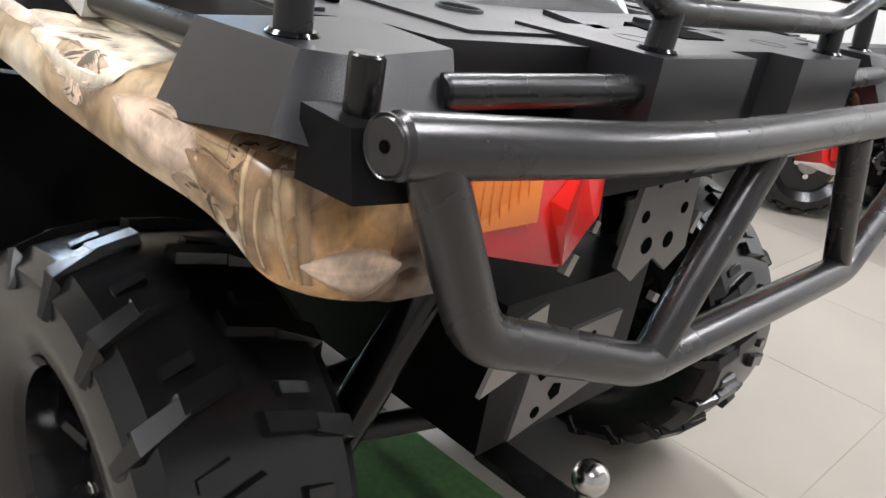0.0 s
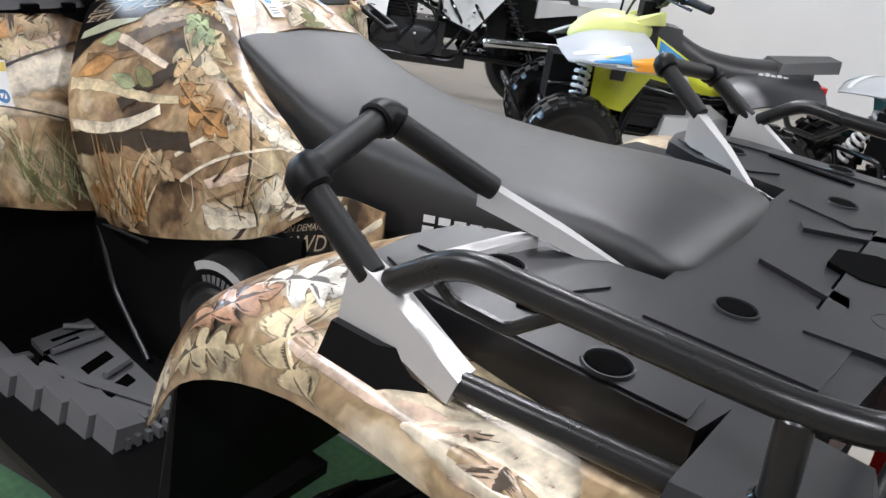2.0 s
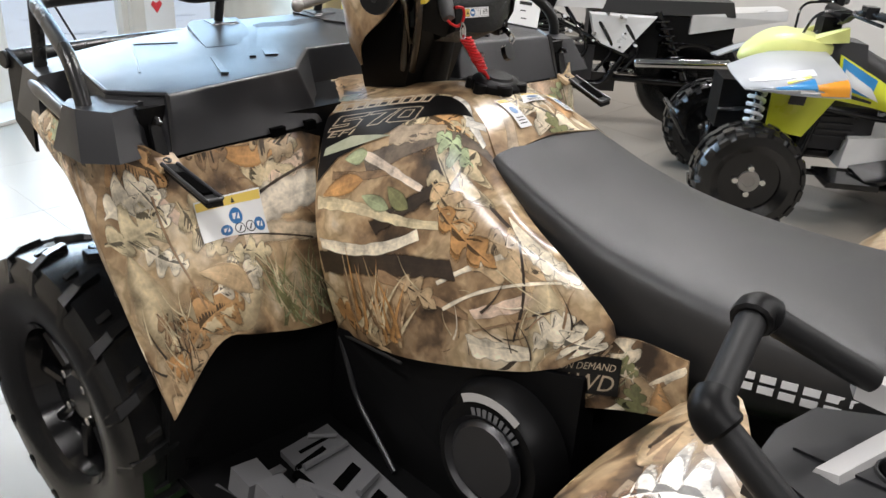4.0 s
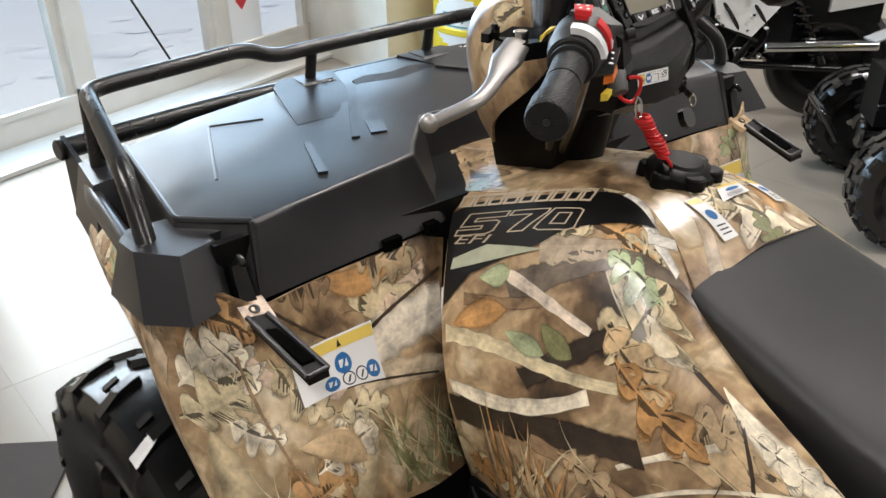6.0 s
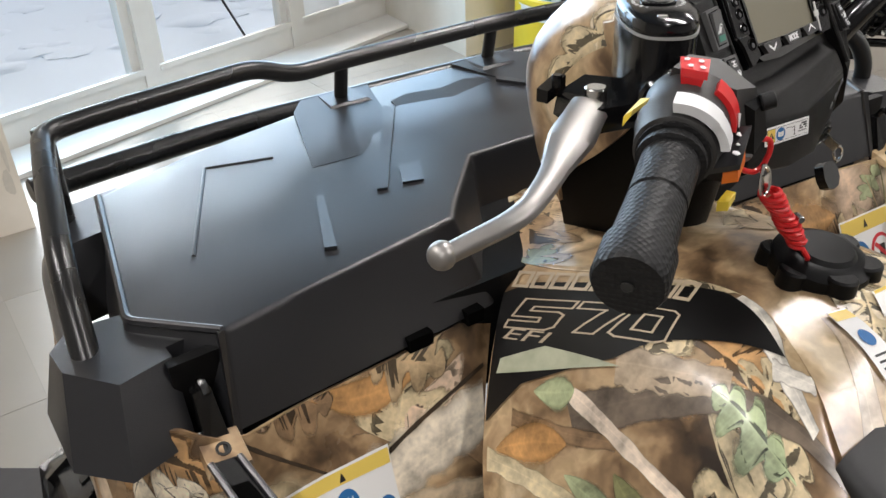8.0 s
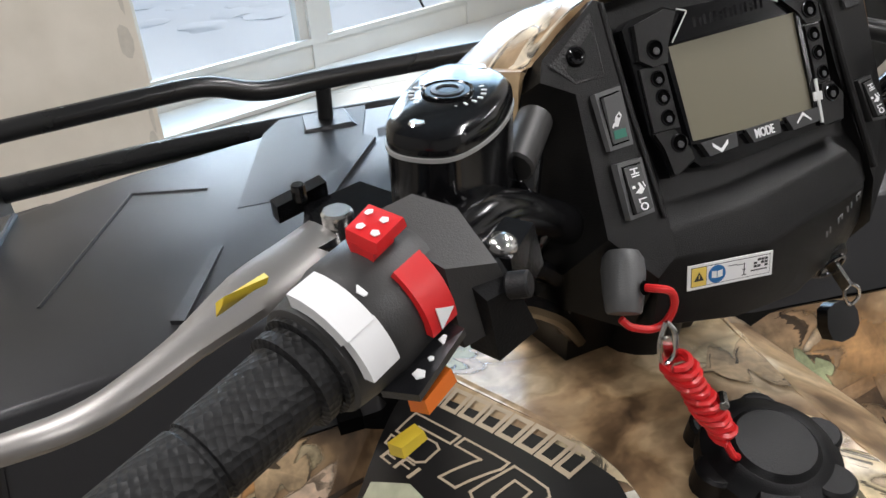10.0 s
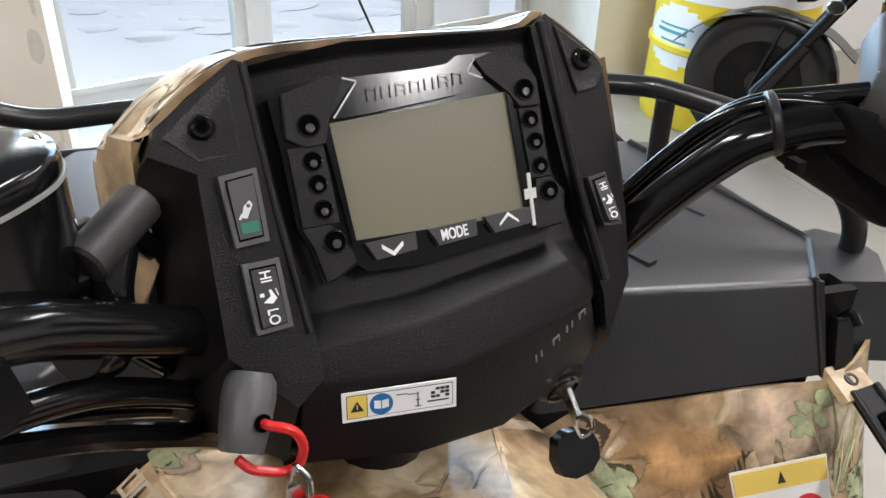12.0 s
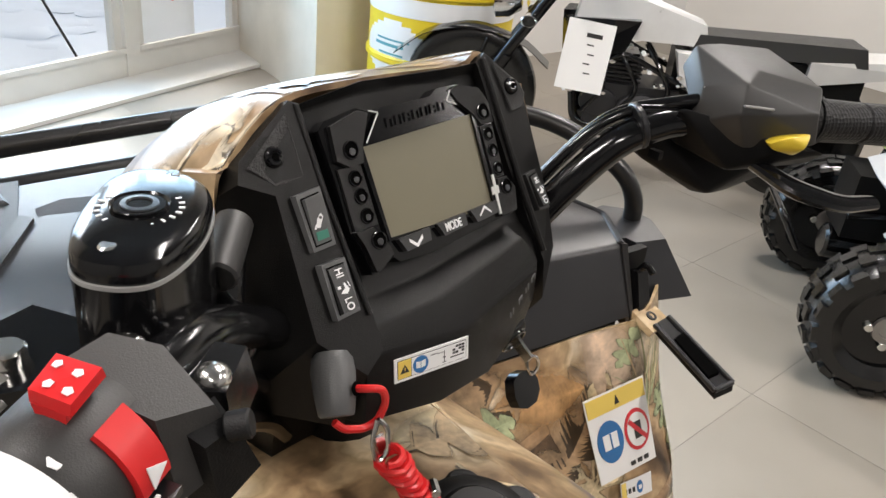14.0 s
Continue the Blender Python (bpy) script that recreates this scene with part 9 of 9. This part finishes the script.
        part("brake_lever", tube([(sx * 0.18, -0.35, 0.915), (sx * 0.22, -0.33, 0.905), (sx * 0.34, -0.41, 0.885)], 0.007, 0.02), GLOSS, q)
        part("brake_cable", tube([(sx * 0.17, -0.36, 0.91), (sx * 0.12, -0.22, 0.90), (sx * 0.05, -0.20, 0.78), (sx * 0.03, -0.16, 0.60)], 0.006, 0.06, 8), GLOSS, q)
    part("stop_button", box((0.20, -0.415, 0.945), (0.035, 0.03, 0.025), 0.006), RED, q)
    part("steering_stem", tube([(0, -0.06, 0.40), (0, -0.32, 0.83)], 0.022), GLOSS, q)
    part("front_bumper", tube([(-0.12, 0.22, 0.30), (-0.12, 0.30, 0.42), (0.12, 0.30, 0.42), (0.12, 0.22, 0.30)], 0.012, 0.04), GLOSS, q)
    return q


yq = youth_quad("lime yellow, blue and white children's quad with knobbly tyres", YEL_B, YEL_P, BLUE_B, PLASTIC)
yq.matrix_basis = pose(2.475, 1.09, 0, 0, 0, math.degrees(math.atan2(0.6, 0.8)))
tq = youth_quad("grey and teal children's quad with red tail lights", TEAL_B, WHITE_B, TEAL_B, GREY_B)
tq.matrix_basis = pose(3.05, -0.35, 0, 0, 0, 62)


# silver motorcycle with a price sheet
mb = thing("motorcycle", "silver and black motorcycle with a price sheet on its bars", "motorcycle")
plain_wheel(mb, (0, 0, 0.33), 0.33, 0.10, False, 0, True)
plain_wheel(mb, (0, -1.55, 0.32), 0.32, 0.13, False, 0, True)
for sx in (-1, 1):
    part("fork_leg", tube([(sx * 0.09, 0.0, 0.33), (sx * 0.09, -0.30, 0.98)], 0.024), GLOSS, mb)
    part("fork_slider", tube([(sx * 0.09, 0.0, 0.30), (sx * 0.09, -0.13, 0.60)], 0.03), GLOSS, mb)
    part("mudguard_stay", tube([(sx * 0.08, 0.02, 0.34), (sx * 0.07, -0.05, 0.66)], 0.006), GLOSS, mb)
    part("turn_signal", tube([(sx * 0.10, -0.20, 0.80), (sx * 0.22, -0.20, 0.80)], 0.02, taper=0.03), CHROME, mb)
    part("side_panel", hexa([(sx * 0.13, -0.78, 0.56), (sx * 0.15, -0.92, 0.50), (sx * 0.13, -1.06, 0.74), (sx * 0.12, -0.74, 0.74)], [(sx * 0.16, -0.78, 0.57), (sx * 0.18, -0.92, 0.51), (sx * 0.16, -1.05, 0.73), (sx * 0.15, -0.75, 0.73)], 0.01), SILVER_P, mb, "silver side panel")
    part("frame_tube", tube([(sx * 0.06, -0.35, 0.80), (sx * 0.12, -0.42, 0.30), (sx * 0.13, -0.85, 0.28), (sx * 0.12, -1.0, 0.65)], 0.017, 0.06), GLOSS, mb)
    part("swing_arm", tube([(sx * 0.10, -0.85, 0.33), (sx * 0.10, -1.32, 0.32)], 0.022), GLOSS, mb)
    coil_spring(mb, (sx * 0.13, -1.22, 0.38), (sx * 0.12, -1.08, 0.72), 0.035, 8, 0.007, GLOSS)
    part("foot_peg", rod((sx * 0.14, -0.72, 0.30), (sx * 0.28, -0.74, 0.30), 0.014), GLOSS, mb)
    part("shroud", hexa([(sx * 0.08, -0.34, 0.62), (sx * 0.16, -0.34, 0.62), (sx * 0.17, -0.56, 0.70), (sx * 0.10, -0.56, 0.70)], [(sx * 0.09, -0.32, 0.82), (sx * 0.17, -0.34, 0.84), (sx * 0.17, -0.60, 0.86), (sx * 0.10, -0.60, 0.86)], 0.01), GLOSS, mb)
part("front_mudguard", shell(net([[(x, 0.36 * math.sin(a), 0.33 + 0.37 * math.cos(a)) for x in (-0.07, 0, 0.07)] for a in [radians(d) for d in (60, 30, 0, -30, -55)]]), 14, 4, (0, 0, 1), 0.004), GLOSS, mb)
part("fuel_tank", hexa([(-0.10, -0.36, 0.76), (0.10, -0.36, 0.76), (0.13, -0.62, 0.76), (0.10, -0.86, 0.76), (-0.10, -0.86, 0.76), (-0.13, -0.62, 0.76)], [(-0.08, -0.38, 0.92), (0.08, -0.38, 0.92), (0.12, -0.60, 0.95), (0.08, -0.84, 0.86), (-0.08, -0.84, 0.86), (-0.12, -0.60, 0.95)], 0.04, 4), SILVER_P, mb, "silver fuel tank")
part("seat", hexa([(-0.11, -0.80, 0.74), (0.11, -0.80, 0.74), (0.12, -1.42, 0.76), (-0.12, -1.42, 0.76)], [(-0.10, -0.82, 0.82), (0.10, -0.82, 0.82), (0.11, -1.40, 0.85), (-0.11, -1.40, 0.85)], 0.02, 3), VINYL, mb, "black seat")
part("tail_cover", hexa([(-0.12, -1.22, 0.64), (0.12, -1.22, 0.64), (0.10, -1.66, 0.76), (-0.10, -1.66, 0.76)], [(-0.13, -1.22, 0.76), (0.13, -1.22, 0.76), (0.09, -1.66, 0.82), (-0.09, -1.66, 0.82)], 0.02), SILVER_P, mb)
part("engine", box((0, -0.62, 0.42), (0.26, 0.34, 0.22), 0.04), ENGINE_D, mb)
rb = random.Random(21)
for sx in (-1, 1):
    part("engine_cover", lathe(V(sx * 0.125, -0.66, 0.40), V(sx, 0, 0), [(0, 0.10), (0.03, 0.095), (0.042, 0.07), (0.044, 0.02)], 28), ENGINE_D, mb)
    part("engine_cover", lathe(V(sx * 0.125, -0.50, 0.43), V(sx, 0, 0), [(0, 0.075), (0.025, 0.07), (0.033, 0.05), (0.034, 0.015)], 24), ENGINE_D, mb)
    for k in range(26):
        a, b = rb.uniform(-1.02, -0.36), rb.uniform(0.30, 0.76)
        part("bolt", rod((sx * 0.13, a, b), (sx * rb.uniform(0.165, 0.185), a, b), rb.choice((0.007, 0.009, 0.012)), 8), CHROME if k % 3 else PRINT_W, mb)
    for k in range(5):
        a = -0.40 - 0.12 * k
        part("hose", tube([(sx * 0.10, a, 0.74), (sx * 0.17, a - 0.05, 0.66), (sx * 0.16, a - 0.12, 0.52), (sx * 0.17, a - 0.04, 0.38)], 0.009, 0.06, 8), GLOSS, mb)
    part("bracket", hexa([(sx * 0.15, -0.40, 0.60), (sx * 0.16, -0.47, 0.58), (sx * 0.16, -0.50, 0.64), (sx * 0.15, -0.42, 0.67)], [(sx * 0.165, -0.40, 0.60), (sx * 0.175, -0.47, 0.58), (sx * 0.175, -0.50, 0.64), (sx * 0.165, -0.42, 0.67)], 0.003), ALU, mb)
    part("engine_mount", tube([(sx * 0.14, -0.36, 0.50), (sx * 0.15, -0.56, 0.70), (sx * 0.15, -0.95, 0.48)], 0.014, 0.04, 10), GLOSS, mb)
for k in range(6):
    part("cooling_fin", box((0, -0.56, 0.54 + 0.022 * k), (0.19, 0.17, 0.008), 0.003), ENGINE_D, mb)
part("cylinder", box((0, -0.56, 0.60), (0.15, 0.13, 0.16), 0.02), GLOSS, mb)
part("exhaust", tube([(0.10, -0.48, 0.56), (0.14, -0.40, 0.40), (0.15, -0.62, 0.27), (0.16, -1.0, 0.34), (0.17, -1.45, 0.44)], 0.03, 0.08, taper=0.045), GLOSS, mb)
part("headlight", lathe(V(0, -0.16, 0.86), V(0, 1, -0.1), [(0, 0.05), (0.05, 0.09), (0.10, 0.095), (0.105, 0.08)], 28), CHROME, mb)
part("handlebar", tube([(-0.36, -0.42, 1.06), (-0.22, -0.36, 1.08), (-0.06, -0.30, 1.02), (0.06, -0.30, 1.02), (0.22, -0.36, 1.08), (0.36, -0.42, 1.06)], 0.012, 0.05), GLOSS, mb)
for sx in (-1, 1):
    part("grip", rod((sx * 0.27, -0.38, 1.073), (sx * 0.38, -0.43, 1.058), 0.018), GRIP_M, mb)
part("air_box", box((0, -0.92, 0.58), (0.20, 0.34, 0.30), 0.03), PLASTIC_D, mb)
part("rear_inner_guard", box((0, -1.22, 0.66), (0.19, 0.42, 0.16), 0.03), PLASTIC_D, mb)
part("under_tray", box((0, -0.66, 0.30), (0.22, 0.50, 0.12), 0.03), GLOSS, mb)
part("exhaust_shield", tube([(0.16, -0.98, 0.45), (0.175, -1.42, 0.48)], 0.032), CHROME, mb)
part("exhaust_shield", tube([(-0.16, -0.98, 0.45), (-0.175, -1.42, 0.48)], 0.032), CHROME, mb)
for ob in mb.children:
    if not ob.name.startswith("wheel"):
        ob.data.transform(Matrix.Diagonal((1, 1.22, 0.90, 1)))
        for kid in ob.children:
            kid.data.transform(Matrix.Diagonal((1, 1.22, 0.90, 1)))
mb.matrix_basis = pose(2.40, 2.98, 0, 0, 0, math.degrees(math.atan2(0.64, 0.77)))
sheet = thing("price_sheet", "white paper price sheet hung on the motorcycle", "sign")
part("paper", box((0, 0, 0), (0.21, 0.002, 0.297), 0), LABEL, sheet)
for k in range(5):
    part("print_bar", box((0.02 - 0.01 * (k % 2), -0.0015, 0.09 - 0.04 * k), (0.07 + 0.02 * (k % 3) if k == 0 else 0.03, 0.001, 0.018 if k == 0 else 0.006), 0), LABEL_K, sheet)
sheet.matrix_basis = pose(2.50, 2.40, 0.62, -12, 6, -42)

# yellow oil drum
drum = thing("oil_drum", "tall yellow and white printed steel drum by the wall", "drum")
DR = [(z * 1.2, r * 1.32) for z, r in [(0, 0.285), (0.02, 0.29), (0.29, 0.285), (0.30, 0.295), (0.32, 0.295), (0.33, 0.285), (0.58, 0.285), (0.59, 0.295), (0.61, 0.295), (0.62, 0.285), (0.88, 0.285), (0.89, 0.29), (0.90, 0.28), (0.89, 0.265), (0.885, 0.02)]]
DRUM_Y = mat("yellow_drum_paint", (0.78, 0.58, 0.03), 0.4, var=0.08)
part("body", lathe(V(0, 0, 0), V(0, 0, 1), DR, 48), DRUM_Y, drum)


def drum_print(name, cells, m_, lift):
    bm = bmesh.new()
    for d0, d1, z0, z1 in cells:
        n = max(2, int((d1 - d0) / 6))
        rows = [[bm.verts.new((0.377 * math.cos(radians(d)) * (1 + lift), 0.377 * math.sin(radians(d)) * (1 + lift), z)) for z in (z0, z1)] for d in [d0 + (d1 - d0) * i / n for i in range(n + 1)]]
        for a, b in zip(rows, rows[1:]):
            bm.faces.new((a[0], b[0], b[1], a[1]))
    return part(name, bm, m_, drum)


drum_print("white_band", [(0, 360, 0.60, 0.69)], LABEL, 0.004)
oval = []
for i in range(14):
    z = 0.28 + 0.021 * i
    w = 34 * math.sin(math.pi * (i + 0.5) / 14) ** 0.6
    oval.append((-172 - w, -172 + w, z, z + 0.0211))
drum_print("white_oval", oval, LABEL, 0.004)
for cell in [(-190, -160, 0.44, 0.455), (-188, -155, 0.47, 0.48), (-185, -160, 0.40, 0.41), (-110, -95, 0.42, 0.48), (-106, -96, 0.51, 0.54)]:
    drum_print("print_bar", [cell], TEAL_B, 0.008)
drum.matrix_basis = pose(2.60, 3.45, 0)

# black accessory box with printed bars
cart = thing("accessory_box", "black cardboard accessory box with white print", "box")
part("carton", box((0, 0, 0.26), (0.5, 0.42, 0.52), 0.004), PLASTIC_D, cart)
for k in range(6):
    part("print_bar", box((-0.12 + 0.02 * (k % 2), -0.2115, 0.44 - 0.045 * k), (0.16 - 0.03 * (k % 3), 0.001, 0.018), 0), PRINT_W, cart)
    part("print_bar", box((-0.2515, 0.0, 0.44 - 0.045 * k), (0.001, 0.18 - 0.03 * (k % 3), 0.018), 0), PRINT_W, cart)
cart.matrix_basis = pose(3.75, -1.05, 0, 0, 0, 25)

# cable hanging outside, and clods of snow
cab = thing("hanging_cable", "thin black cable slanting outside the window", "cable")
part("wire", tube([(0.20, 4.9, 3.5), (0.62, 5.3, 1.6), (1.05, 5.3, 0.62), (1.40, 5.2, -0.21)], 0.008, 0.3, 8), LABEL_K, cab)
rs = random.Random(4)
lumps = []
for k in range(46):
    b = bmesh.new()
    bmesh.ops.create_icosphere(b, subdivisions=2, radius=rs.uniform(0.04, 0.15))
    for w in b.verts:
        w.co *= rs.uniform(0.7, 1.25)
    bmesh.ops.transform(b, matrix=Matrix.Translation((rs.gauss(1.2, 1.4), rs.uniform(6.2, 8.0) + rs.gauss(0, 0.25), -0.215)) @ Matrix.Diagonal((1.6, 1.3, 0.16, 1)), verts=b.verts)
    lumps.append(b)
tagged(part("snow_clods", join(*lumps), SNOW), "clods of dirty snow along the pavement outside", "snow", kind="stuff")

# floor tiles
TILE = 0.6
tm = box((0, 0, 0), (TILE - 0.0015, TILE - 0.0015, 0.012), 0.0004, seg=1)
tile_mesh = bpy.data.meshes.new("tile")
tm.to_mesh(tile_mesh)
tm.free()
tile_mesh.materials.append(FLOOR_M)
for i in range(-7, 9):
    for j in range(-7, 8):
        x, y = i * TILE + 0.30, j * TILE + 0.12
        if y > 3.7 and x < -0.5:
            continue
        t_ = new("tile", tile_mesh)
        t_.location = (x, y, -0.006)
        t_.parent = floor

# white board with a red mark, standing outside
brd = thing("sign_board", "white board with a red mark standing in the snow", "sign")
part("board", box((2.18, 6.0, 0.24), (0.5, 0.03, 0.9), 0.006), LABEL, brd)
part("red_mark", prism([(-0.05, 0.02), (-0.03, 0.05), (0, 0.03), (0.03, 0.05), (0.05, 0.02), (0, -0.05)], 0, 0.004, Matrix.Translation((2.27, 5.985, 0.18)) @ pose(0, 0, 0, 90, 0, 0), 0), LABEL_R, brd)
